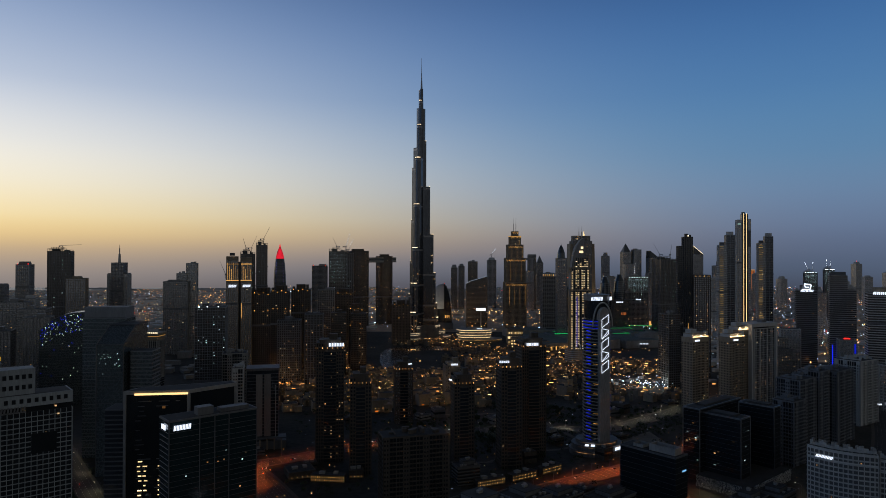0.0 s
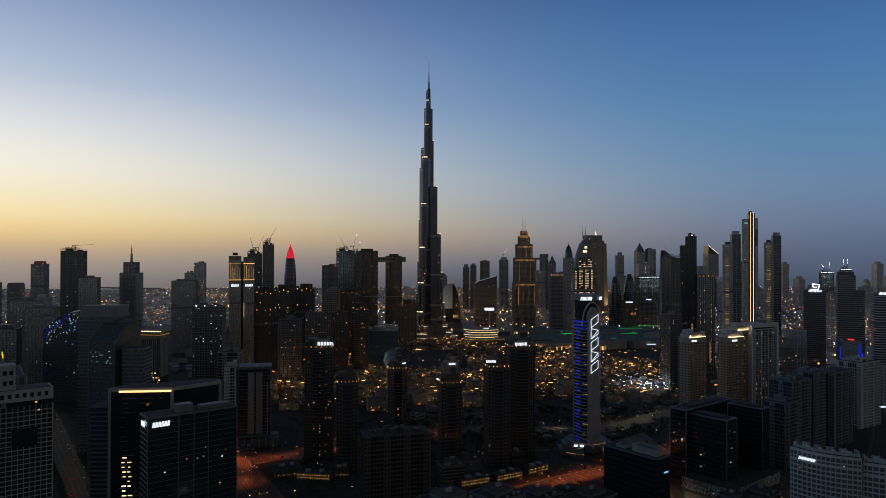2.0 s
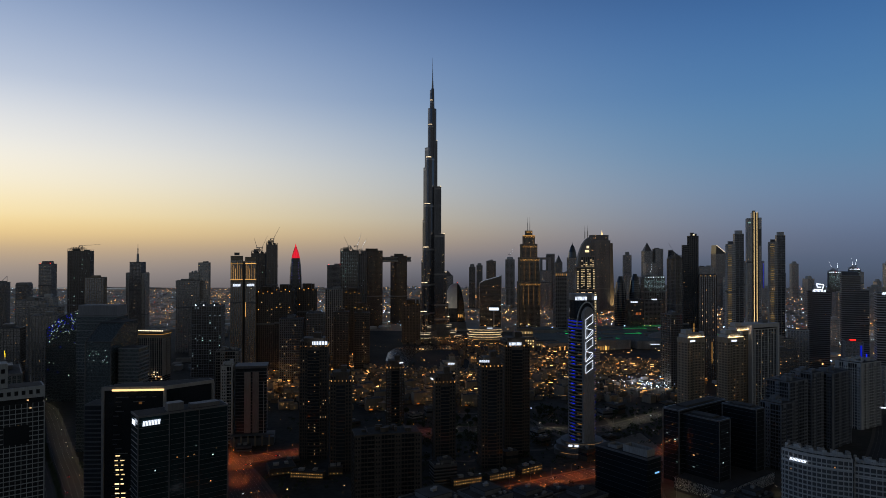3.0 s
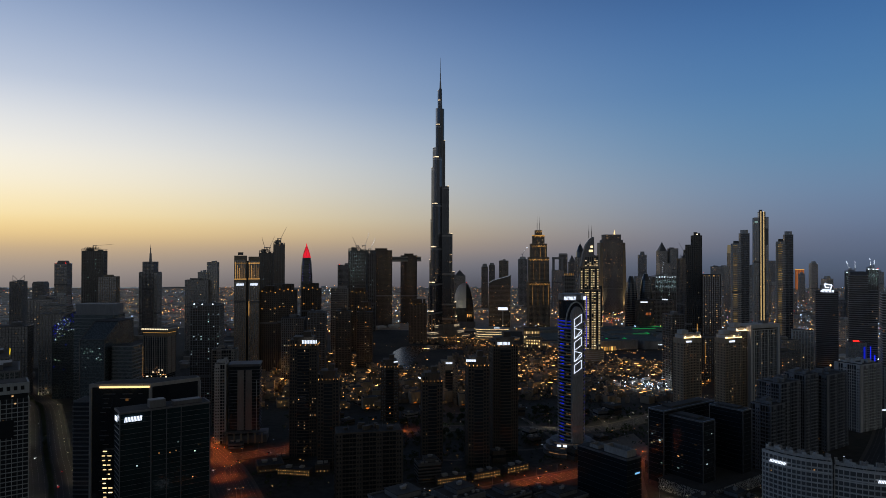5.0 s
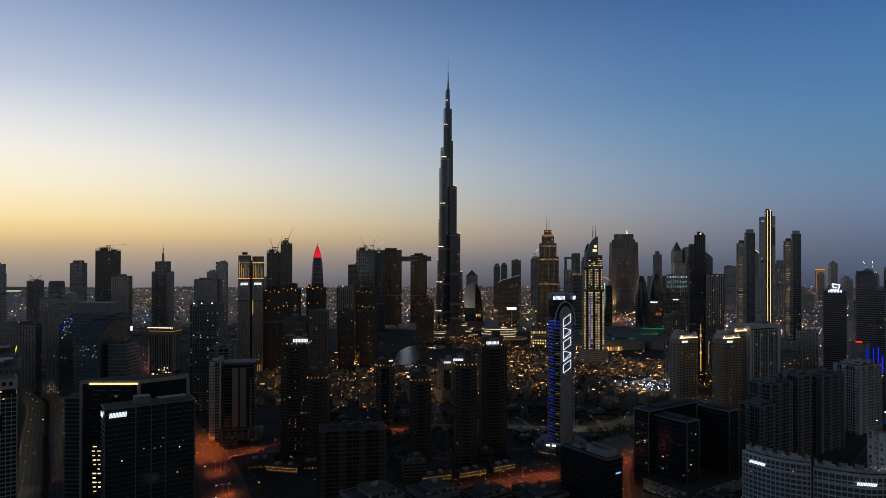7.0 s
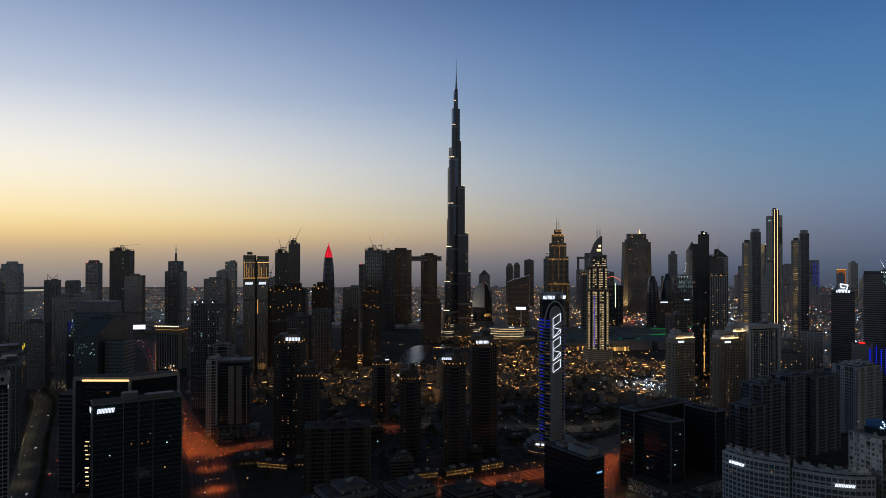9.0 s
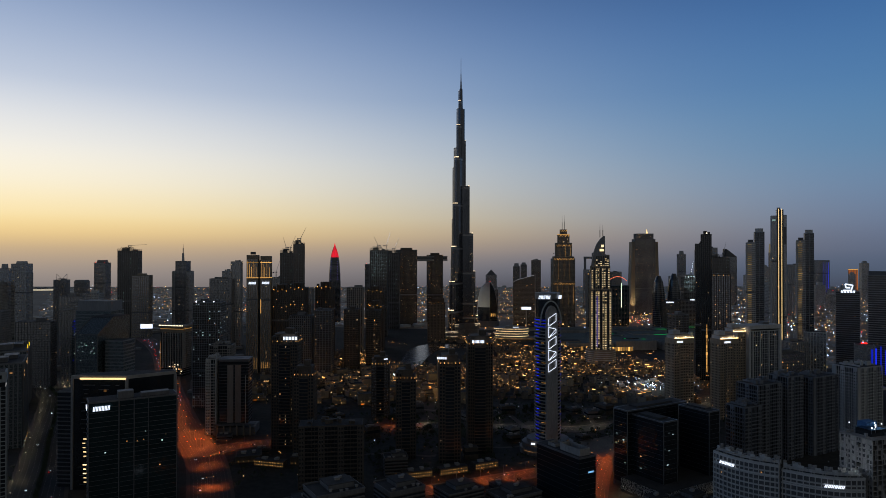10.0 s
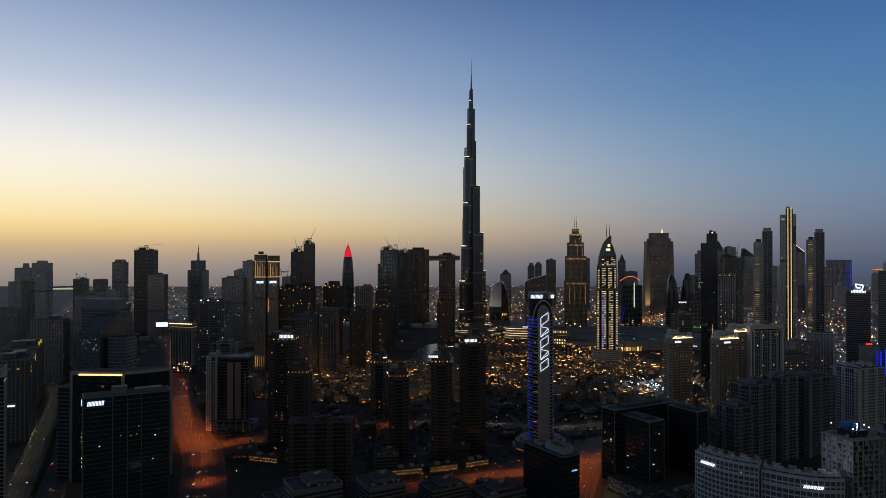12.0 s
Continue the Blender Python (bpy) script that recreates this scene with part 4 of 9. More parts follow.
    for a, b, z0, z1 in ((36, 30, 0, 6), (33, 27, 6, 12), (27, 24, 12, 16)):
        pod = part("podium_ring", prism(bmesh.new(), oval(a, b, 30), z0, z1), DARKCLAD, t)
        ring_light(pod, oval(a, b, 30)[17:29], z1 - 1.6, 0.22, WARM, 0.2)
    sign(t, -20, -22, 12.5, -25, 16, 2.5, 1)
    sign(t, 18, -25, 7, 25, 15, 4, 5)


panel_tower()


def pointed_office(x, y, w, d, yaw, h, label, seed, sign_w=0, top="flat", wall=DARKCLAD, lit=0.02, glass=None, band=(0.9, 0.4), pier=(0.8, 0.5)):
    t = thing("office_tower", x, y, label, "skyscraper", 0, yaw)
    facade(t, rect(w, d), 0, h, fh=4, bay=5, wall=wall, glass=glass, lit=lit, rng=random.Random(seed), band=band, pier=pier)
    if top == "drum":
        part("drum", prism(bmesh.new(), oval(w * 0.3, d * 0.3, 16), h + 1, h + 12), wall, t)
    if sign_w:
        sign(t, 0, -d / 2 - 1.2, h - 1.5, 0, sign_w, 5, 5)
    return t


t = pointed_office(819, 1497, 42, 26, -20, 160, "dark rounded office tower under a big white roof emblem", 51, 26, "drum", wall=SLATE, glass=GLASS_DUSK, lit=0.004, band=(1.2, 0.7), pier=None)
for pts3 in ([(-9, -13, 163), (6, -13, 163), (9, -13, 173), (-5, -13, 175), (-3, -13, 168), (4, -13, 168)],):
    strip(t, pts3, 1.2, SIGN, "roof_emblem")
t = pointed_office(834, 1401, 32, 24, -22, 196, "dark glass tower with pale bands and blue lights below", 52, wall=CONCRETE, glass=GLASS_DUSK, band=(1.3, 0.7), lit=0.006, pier=None)
part("roof_screen", box(bmesh.new(), -15.5, -11, 197.3, 13, 11, 204), DARKCLAD, t)
facade(t, shifted(rect(16, 24), 24.6, 3), 0, 168, fh=4, bay=5, wall=CONCRETE, glass=GLASS_DUSK, lit=0.02, band=(1.3, 0.7), pier=None, rng=random.Random(53))
for x, h in ((-12, 62), (-4, 66), (4, 70), (12, 64), (20, 66), (27, 50)):
    strip(t, [(x, -14.6, 20), (x, -14.6, h)], 0.9, BLUE, "blue_light_strip")
t = pointed_office(802, 1216, 44, 36, -24, 170, "pale banded tower with white roof sign", 54, 30, wall=PALE, glass=GLASS_DUSK, band=(1.3, 0.9), lit=0.006, pier=None)
part("roof_drum", prism(bmesh.new(), oval(13, 10, 16), 171, 180), SAND, t)
t = pointed_office(700, 1150, 26, 24, -20, 92, "small tower with red roof light and blue strip", 55, wall=CONCRETE)
strip(t, [(10, -13, 22), (10, -13, 88)], 1.3, BLUE, "blue_light_strip")
ring_light(t, rect(7, 5), 94, 1.0, REDLAMP, 0.5, "red_light_band")
t = pointed_office(2150, 4640, 52, 40, -20, 140, "far tower washed in orange light", 56, wall=SAND, lit=0.04)
# self-glowing panels replace the orange light washing this wall
for k in range(6):
    part("wash_panel", box(bmesh.new(), -25 + 9 * k, -20.8, 20, -19 + 9 * k, -20.3, 136), AMBERDIM, t)
ring_light(t, rect(52, 40), 138, 3, AMBER, 1.0, "orange_roof_band")
t = pointed_office(1560, 3640, 110, 60, -20, 205, "broad grey tower with blue lit edge", 58, wall=DARKCLAD, lit=0.01)
# thin glowing strips added to stand for a dim blue wash
for k in range(3):
    strip(t, [(30 + 10 * k, -31, 60), (30 + 10 * k, -31, 196)], 0.45, BLUE, "blue_light_strip")
t = pointed_office(690, 1320, 36, 22, -20, 92, "grey office slab with tall white ribs", 57, wall=PALE, lit=0.02, band=(0.3, 0.1))


DOMEGLASS = material("dark_matt_tinted_glass", (0.012, 0.02, 0.026), 0.35, 0, 0.4, 0.05, 0.0, 0.25)


# dark glass lightened in colour to stand in for haze
SWEEPGLASS = material("haze_lifted_petrol_glass", (0.13, 0.16, 0.17), 0.25, 0.65, 0.4, 0.05, 0.0, 0.4)


def blue_dome():
    """Dark office tower whose roofline sweeps up in a curve, dotted with lamps."""
    t = thing("office_tower", -640, 1128, "dark office tower with a swept roof of blue and white dots", "office building", 0, 20)
    roof = [(36 - 72 * u, 139 - 27 * u ** 3) for u in np.linspace(0, 1, 13)]
    prof = [(-36, 0), (36, 0)] + roof
    bm = bmesh.new()
    lo = [bm.verts.new((x, -22, z)) for x, z in prof]
    hi = [bm.verts.new((x, 22, z)) for x, z in prof]
    bm.faces.new(lo)
    bm.faces.new(hi[::-1])
    for k in range(len(prof)):
        bm.faces.new((lo[k], hi[k], hi[(k + 1) % len(prof)], lo[(k + 1) % len(prof)]))
    bmesh.ops.recalc_face_normals(bm, faces=bm.faces)
    part("body", bm, SWEEPGLASS, t)
    bm = bmesh.new()
    for k in range(1, 24):
        box(bm, -36.15, -22.15, 4 * k, 36.15, 22.15, 4 * k + 0.3)
    part("storey_banding", bm, DARKCLAD, t, kind="stuff")
    bm = bmesh.new()
    for (x0, z0), (x1, z1) in zip(roof, roof[1:]):
        beam(bm, (x0, -22.2, z0), (x1, -22.2, z1), 0.5, n=4)
    part("roof_rim", bm, DARKCLAD, t)
    rng = random.Random(7)
    dot_b = mesh_of("blue_dot", box(bmesh.new(), -0.45, -0.3, -0.45, 0.45, 0.3, 0.45), BLUE)
    dot_w = mesh_of("white_dot", box(bmesh.new(), -0.35, -0.3, -0.35, 0.35, 0.3, 0.35), DOTWHITE)
    xs = [p[0] for p in roof][::-1]
    zs = [p[1] for p in roof][::-1]
    for k in range(170):
        x = rng.uniform(-35, 34)
        top = float(np.interp(x, xs, zs))
        z = top - 1.5 - rng.random() * 27 if k < 150 else rng.uniform(40, 118)
        b = rng.random() < 0.45
        piece("blue_dot" if b else "white_dot", dot_b if b else dot_w, t, pose(x, -22.5, z))


DOTWHITE = glow("white_dot_lamp", lin(220, 255, 220), 1.6, 0.6)
blue_dome()


# teal glass raised in tone, with the haze put into its colour
LEANGLASS = material("haze_lifted_teal_glass", (0.17, 0.21, 0.22), 0.25, 0.65, 0.35, 0.05, 0.0, 0.4)


def slant_glass():
    """Grey office tower with a glazed lean-to sloping from its front."""
    t = thing("office_tower", -410, 826, "grey glass office tower with a sloping glazed lean-to", "office building", 0, 3)
    facade(t, shifted(rect(52, 30), -11, 15), 0, 158, fh=4, bay=8, wall=SLATE, glass=LEANGLASS, lit=0.004, near=True, rng=random.Random(61), pier=None, band=(0.7, 0.3))
    part("roof_screen", box(bmesh.new(), -36, 2, 159.3, 14, 28, 171), SLATE, t)
    bm = bmesh.new()
    prof = [(-71, 0), (-71, 137), (-38, 154), (-0.4, 154), (-0.4, 0)]
    n = len(prof)
    lo = [bm.verts.new((12, y, z)) for y, z in prof]
    hi = [bm.verts.new((42, y, z)) for y, z in prof]
    bm.faces.new(lo)
    bm.faces.new(hi[::-1])
    for k in range(n):
        bm.faces.new((lo[k], hi[k], hi[(k + 1) % n], lo[(k + 1) % n]))
    bmesh.ops.recalc_face_normals(bm, faces=bm.faces)
    part("lean_to", bm, LEANGLASS, t)
    part("lean_to_roof", box(bmesh.new(), 11.6, -38, 154, 42.4, -0.4, 155), ROOF, t)
    bm = bmesh.new()
    for x in (12, 42):
        beam(bm, (x, -71.1, 0), (x, -71.1, 137), 0.6, n=4)
        beam(bm, (x, -71.1, 137), (x, -38, 154), 0.6, n=4)
    beam(bm, (12, -71.1, 137), (42, -71.1, 137), 0.6, n=4)
    part("lean_to_frame", bm, DARKCLAD, t)
    line = mesh_of("floor_line", box(bmesh.new(), 12.4, -71.3, -0.15, 41.6, -70.9, 0.15), DARKCLAD)
    for k in range(1, 34):
        piece("floor_line", line, t, pose(0, 0, 4 * k))
    facade(t, shifted(rect(24, 26), 58, -48), 0, 128, fh=4, bay=24, wall=SLATE, glass=LEANGLASS, lit=0.0, near=True, band=(1.2, 0.6), pier=None)
    rng = random.Random(66)
    for k in range(22):
        x, z = rng.uniform(14, 40), rng.gauss(122, 6)
        part("lit_window", box(bmesh.new(), x - 0.3, -71.5, z, x + 0.35, -71.2, z + 0.5), COOL, t)


slant_glass()


def terrace_hotel():
    t = thing("hotel_tower", -566, 1275, "mid-rise hotel with pale fins, a lit cornice and glowing podium", "hotel", 0, -4)
    part("body", prism(bmesh.new(), rect(50, 30), 0, 84), GLASS, t)
    for s, ln, dd in ((0, 50, 30), (1, 30, 50), (3, 30, 50)):
        for k in range(int(ln / 3.6) + 1):
            u = -ln / 2 + ln * k / int(ln / 3.6)
            ob = part("fin", box(bmesh.new(), u - 0.45, -dd / 2 - 0.8, 14, u + 0.45, -dd / 2 + 0.2, 76), PALE if k % 4 else CONCRETE, t)
            ob.matrix_basis = Matrix.Rotation(s * math.pi / 2, 4, "Z")
    bm = bmesh.new()
    for k in range(1, 22):
        prism(bm, rect(50.5, 30.5), 3.7 * k, 3.7 * k + 0.5)
    part("storey_banding", bm, CONCRETE, t, kind="stuff")
    part("attic", prism(bmesh.new(), rect(51.4, 31.4), 76, 81.6), SAND, t)
    part("roof_deck", prism(bmesh.new(), rect(49, 29), 84, 84.3), ROOF, t)
    part("cornice", prism(bmesh.new(), rect(56, 36), 84.3, 87.6), SAND, t)
    for k in range(16):
        x = -26.6 + k * 3.55
        part("cornice_lamp", box(bmesh.new(), x - 0.8, -18.5, 87.7, x + 0.8, -17.3, 89.2), LAMPSOFT, t)
    ring_light(t, rect(51.4, 31.4), 82, 0.8, AMBER, 0.3)
    rng = random.Random(92)
    for k in range(26):
        u, z = rng.uniform(-24, 22), 3.7 * rng.choice((1, 2, 3, 4, 4, 5, 5, 6)) + 1
        part("lit_room", box(bmesh.new(), u, -15.3, z, u + rng.uniform(1, 3), -15.05, z + 1.4), rng.choice((WARM_FAR, WARM_FAR, LAMPSOFT)), t)
    strip(t, [(-25.8, -16.1, 10), (-25.8, -16.1, 60)], 0.15, AMBER)


terrace_hotel()

construction(697, 2392, 74, 40, 5, 158, 16, "unfinished tower ablaze with cold work lamps")
crane(690, 2392, 159, 44, 60, 62, True)
construction(1440, 2600, 44, 40, -20, 172, 13, "unfinished far tower with bright work lamps")
construction(1512, 2600, 34, 34, -20, 184, 14, "unfinished far tower with bright work lamps")
crane(1430, 2600, 173, 30, 120, 64, True)
crane(1450, 2600, 173, 30, 60, 58, True)
crane(1506, 2600, 185, 26, 80, 74, True)
crane(1518, 2600, 185, 26, 50, 66, True)



# ---- nearer towers and blocks ----
def crown_tower(x, y, w, d, yaw, h, label, seed, sign_at=None, wall=SAND, lit=0.03, lamps=True, bright=False):
    """A residential tower: pale corner shafts with small windows, a dark balconied middle and a lamp-lit crown."""
    t = thing("apartment_tower", x, y, label, "apartment building", 0, yaw, "lamp-crowned apartment towers")
    cw = w * 0.27
    for i, s in enumerate((-1, 1)):
        facade(t, shifted(rect(cw, d), s * (w - cw) / 2, 0), 0, h - (15.2 if bright else 9 if i else 5), fh=3.6, bay=3.0, wall=wall, glass=GLASS_DUSK if bright else None, lit=lit * 0.4, near=y < 1000, cap=30, pieces=False,
               rng=random.Random(seed + i), band=(1.5, 0.25), pier=(1.3, 0.3))
    facade(t, rect(w - 2 * cw - 0.8, d + 1.6), 0, h - 14, fh=3.6, bay=3.4, wall=wall if bright else BROWN, glass=GLASS_DUSK if bright else GLASS, lit=lit, near=y < 1000, cap=22 if lit < 0.1 else 90, rng=random.Random(seed + 3),
           band=(1.3, 0.5) if bright else (0.9, 0.7), pier=(1.1, 0.4) if bright else None, pieces=False)
    if bright:
        part("crown", prism(bmesh.new(), rect(w + 0.6, d + 1.8), h - 15, h - 8), wall, t)
        part("terrace_wall", prism(bmesh.new(), rect(w - 3, d - 2.4), h - 8, h - 3.6), PALE, t)
        part("terrace_cap", prism(bmesh.new(), rect(w - 2.2, d - 1.6), h - 3.6, h - 2.8), wall, t)
        part("corner_wall", prism(bmesh.new(), shifted(rect(5, 5), w / 2 - 3.5, -d / 2 + 2.5), h - 8, h - 0.5), PALE, t)
        part("roof_house", prism(bmesh.new(), shifted(rect(w * 0.36, d * 0.5), -w * 0.27, 0), h - 2.8, h + 2.4), PALE, t)
        bm = bmesh.new()
        box(bm, -w / 2 + 0.2, -d / 2 - 0.5, h - 8, w / 2 - 0.2, -d / 2 - 0.3, h - 7.1)
        part("terrace_light", bm, CROWNGLOW, t)
        bm = bmesh.new()
        box(bm, w / 2 - 0.6, -d / 2, h - 8, w / 2 - 0.4, d / 2, h - 7.5)
        part("terrace_light", bm, CROWNGLOW, t)
        for lx, ly in ((-w * 0.36, -d / 2 + 0.2), (w * 0.1, -d / 2 + 0.2), (w / 2 - 0.5, -d / 2 - 0.6)):
            lamp = bpy.data.lights.new("uplight", "POINT")
            lamp.energy, lamp.color, lamp.shadow_soft_size = 800, (1.0, 0.72, 0.4), 0.4
            ob = new("uplight", lamp)
            ob.parent = t
            ob.location = (lx, ly, h - 7)
    else:
        part("crown", prism(bmesh.new(), rect(w * 0.74, d * 0.86), h - 14, h - 2), wall, t)
        part("crown_cap", prism(bmesh.new(), rect(w * 0.8, d * 0.9), h - 2, h - 0.6), wall, t)
        part("lift_housing", prism(bmesh.new(), shifted(rect(w * 0.3, d * 0.4), w * 0.12, 0), h - 0.6, h + 5), wall, t)
    if lamps and not bright:
        n = 6
        for k in range(n):
            xx = -w * 0.46 + w * 0.92 * k / (n - 1)
            part("crown_lamp", box(bmesh.new(), xx - 0.25, -d / 2 - 1.5, h - 10, xx + 0.25, -d / 2 - 1.1, h - 8.6), CROWNLAMP if not bright else LAMPSOFT, t)
        for k in range(3):
            yy = -d * 0.42 + d * 0.84 * k / 2
            for s in (-1, 1):
                part("crown_lamp", box(bmesh.new(), s * (w / 2 + 0.7) - 0.2, yy - 0.25, h - 10, s * (w / 2 + 0.7) + 0.2, yy + 0.25, h - 8.6), CROWNLAMP, t)
    if sign_at:
        for sx, sy, sz, syaw, sw in sign_at:
            sign(t, sx, sy, h + sz, syaw, sw, sw * 0.22, 5, slant=0.0)
    return t


CROWNLAMP = glow("crown_lamp_light", lin(255, 186, 108), 1.3, 0.8)
CROWNGLOW = glow("crown_wash_light", lin(255, 206, 140), 3.0)
crown_tower(-140, 826, 33, 26, 8, 134, "dark brown apartment tower with lamp-lit crown and white sign", 201, [(8, -15.2, -7.5, 0, 19)], lit=0.3, wall=BROWN)
crown_tower(-96, 777, 24, 20, 8, 101, "slim sand apartment tower with a ring of crown lamps", 211, wall=BROWN, lit=0.01)
crown_tower(112, 846, 31, 26, 12, 134, "dark apartment tower with white roof sign and crown lamps", 221, [(-3, -15.4, -8.5, 0, 16)], lit=0.008, wall=BROWN)
crown_tower(80, 800, 25, 22, 12, 116, "dark apartment tower with tilted white corner sign", 231, [(-10, -13.2, -5, -10, 12)], lit=0.008, wall=BROWN)
crown_tower(24, 808, 24, 20, 12, 95, "narrow sand apartment tower with a small side sign", 241, [(-14.6, 0, -8, -75, 8)], lit=0.008, wall=BROWN)
crown_tower(396, 1042, 36, 20, 30, 120, "sand apartment tower with a glowing crown and sign", 251, [(-9, -11.6, -13.5, 0, 11)], lit=0.06, bright=True)
crown_tower(470, 1080, 36, 20, 30, 116, "sand apartment tower with a lantern-lit crown", 261, [(-5, -11.6, -13.5, 0, 12), (18.9, -2, -13.5, 90, 9)], lit=0.08, bright=True)
crown_tower(498, 1112, 38, 20, 30, 124, "sand apartment tower behind, with a glowing roof terrace", 271, lit=0.05, bright=True)
crown_tower(-60, 1010, 26, 22, 10, 78, "small dark apartment tower with crown lamps", 281, [(9, -12, -4, 30, 7)], lit=0.02, wall=BROWN)
crown_tower(18, 1180, 30, 26, 12, 50, "low apartment block with a small white sign", 291, [(0, -14, -4, 0, 12)], lit=0.05, lamps=False)


def lit_podium(x, y, w, d, yaw, h, label, rows=2, cols=8):
    """A low podium with rows of small glowing arches."""
    t = thing("podium_block", x, y, label, "building", 0, yaw, "glowing podium blocks")
    pl = rect(w, d)
    part("body", prism(bmesh.new(), pl, 0, h), BROWN, t)
    part("parapet", prism(bmesh.new(), grown(pl, 0.4), h, h + 1), BROWN, t)
    part("roof_deck", prism(bmesh.new(), grown(pl, -1), h + 1, h + 1.1), ROOF, t)
    me = mesh_of("arched_window", box(bmesh.new(), -0.3, -0.12, 0, 0.3, 0.05, 1.0), PODLIGHT)
    for r in range(rows):
        for k in range(cols):
            piece("arched_window", me, t, pose(-w / 2 + w * (k + 0.5) / cols, -d / 2 - 0.02, 1.4 + r * 3.2))
    for k in range(0, cols + 1, 2):
        bm = bmesh.new()
        xx = -w / 2 + w * k / cols
        box(bm, xx - 0.35, -d / 2 - 0.5, 0, xx + 0.35, -d / 2 + 0.1, h)
        part("pilaster", bm, BROWN, t)
    plant(t, h + 1.1, [(-w * 0.2, 0, 6, 5, 2), (w * 0.2, 2, 4, 6, 1.6)], CONCRETE)
    return t


PODLIGHT = glow("podium_window_light", lin(255, 190, 112), 0.9, 0.7)
lit_podium(-112, 699, 38, 10, -6, 6.5, "long low arcade with glowing arched windows", 2, 18)
lit_podium(-146, 716, 30, 26, 25, 7, "low podium corner with a few lit windows", 1, 5)
lit_podium(56, 689, 34, 10, 26, 6.5, "long low arcade with two rows of glowing arches", 2, 16)
lit_podium(92, 708, 34, 10, 32, 6.5, "long low arcade with two rows of glowing arches", 2, 16)
lit_podium(125, 731, 30, 10, 36, 6.5, "long low arcade with two rows of glowing arches", 2, 14)
lit_podium(-85, 712, 16, 12, 10, 8, "low entrance pavilion with warm doorway light", 1, 4)


# black wedge office block with a lit roof edge, and the glass block before it
def wedge_office():
    cx, cy, pl = plan([(-304, 636), (-246, 644), (-212, 681), (-219, 689), (-298, 652)])
    t = thing("office_block", cx, cy, "black glass office block with a gold lit roof edge", "office building")
    part("body", prism(bmesh.new(), pl, 0, 103), GLASS_BLACK, t)
    part("roof_slab", prism(bmesh.new(), grown(pl, 0.8), 103, 106), CONCRETE, t)
    part("roof_deck", prism(bmesh.new(), grown(pl, -1.2), 106, 106.2), ROOF, t)
    for a in pl[:3]:
        part("corner_frame", prism(bmesh.new(), [(a[0] + x, a[1] + y) for x, y in rect(2.4, 2.4)], 0, 103), CONCRETE, t)
    l, m = Vector(pl[0]), Vector(pl[1])
    e = (m - l).normalized()
    n = Vector((e.y, -e.x))
    a, b = l + e * 9 + n * 1.4, l + e * 58 + n * 1.4
    strip(t, [(a.x, a.y, 103.2), (b.x, b.y, 103.2)], 0.85, EDGEGLOW, "edge_light")
    rng = random.Random(17)
    ang = math.atan2(e.y, e.x)
    louvre, lit = {}, {}
    for k in range(24):
        z = 97 - k * 4
        for c in range(3):
            if rng.random() < 0.75:
                u = 8 + c * 19 + rng.uniform(0, 5)
                w = rng.uniform(4, 12)
                p = l + e * u + n * 0.15
                key = round(w)
                if key not in louvre:
                    louvre[key] = mesh_of("storey_louvre", box(bmesh.new(), 0, -0.3, -0.25, key, 0.1, 0.25), STEEL)
                piece("storey_louvre", louvre[key], t, Matrix.Translation((p.x, p.y, z)) @ Matrix.Rotation(ang, 4, "Z"))
        if k > 11:
            for u in (12, 17, 31, 36):
                if rng.random() < 0.72:
                    w = round(rng.uniform(2, 4.5))
                    p = l + e * (u + rng.uniform(-1, 1)) + n * 0.1
                    if w not in lit:
                        lit[w] = mesh_of("lit_window", box(bmesh.new(), 0, -0.25, -0.45, w, 0.1, 0.45), OFFICELIT)
                    piece("lit_window", lit[w], t, Matrix.Translation((p.x, p.y, z - 2)) @ Matrix.Rotation(ang, 4, "Z"))
    for z in (91, 73, 57, 40):
        p = l + e * 34 + n * 0.1
        part("lit_room", box(bmesh.new(), p.x, p.y - 0.3, z, p.x + 3, p.y + 0.1, z + 2), WARM, t)
    # balconied stair tower beside it
    t2 = thing("apartment_tower", -318, 655, "grey balconied tower beside the black office block", "apartment building", 0, 5)
    facade(t2, rect(18, 26), 0, 86, fh=3.6, bay=18, wall=DARKCLAD, lit=0.0, near=True, band=(1.0, 0.8), pier=None)


EDGEGLOW = glow("gold_edge_light", lin(255, 208, 140), 1.6)
OFFICELIT = glow("office_room_light", lin(255, 220, 160), 1.8, 0.5)
wedge_office()


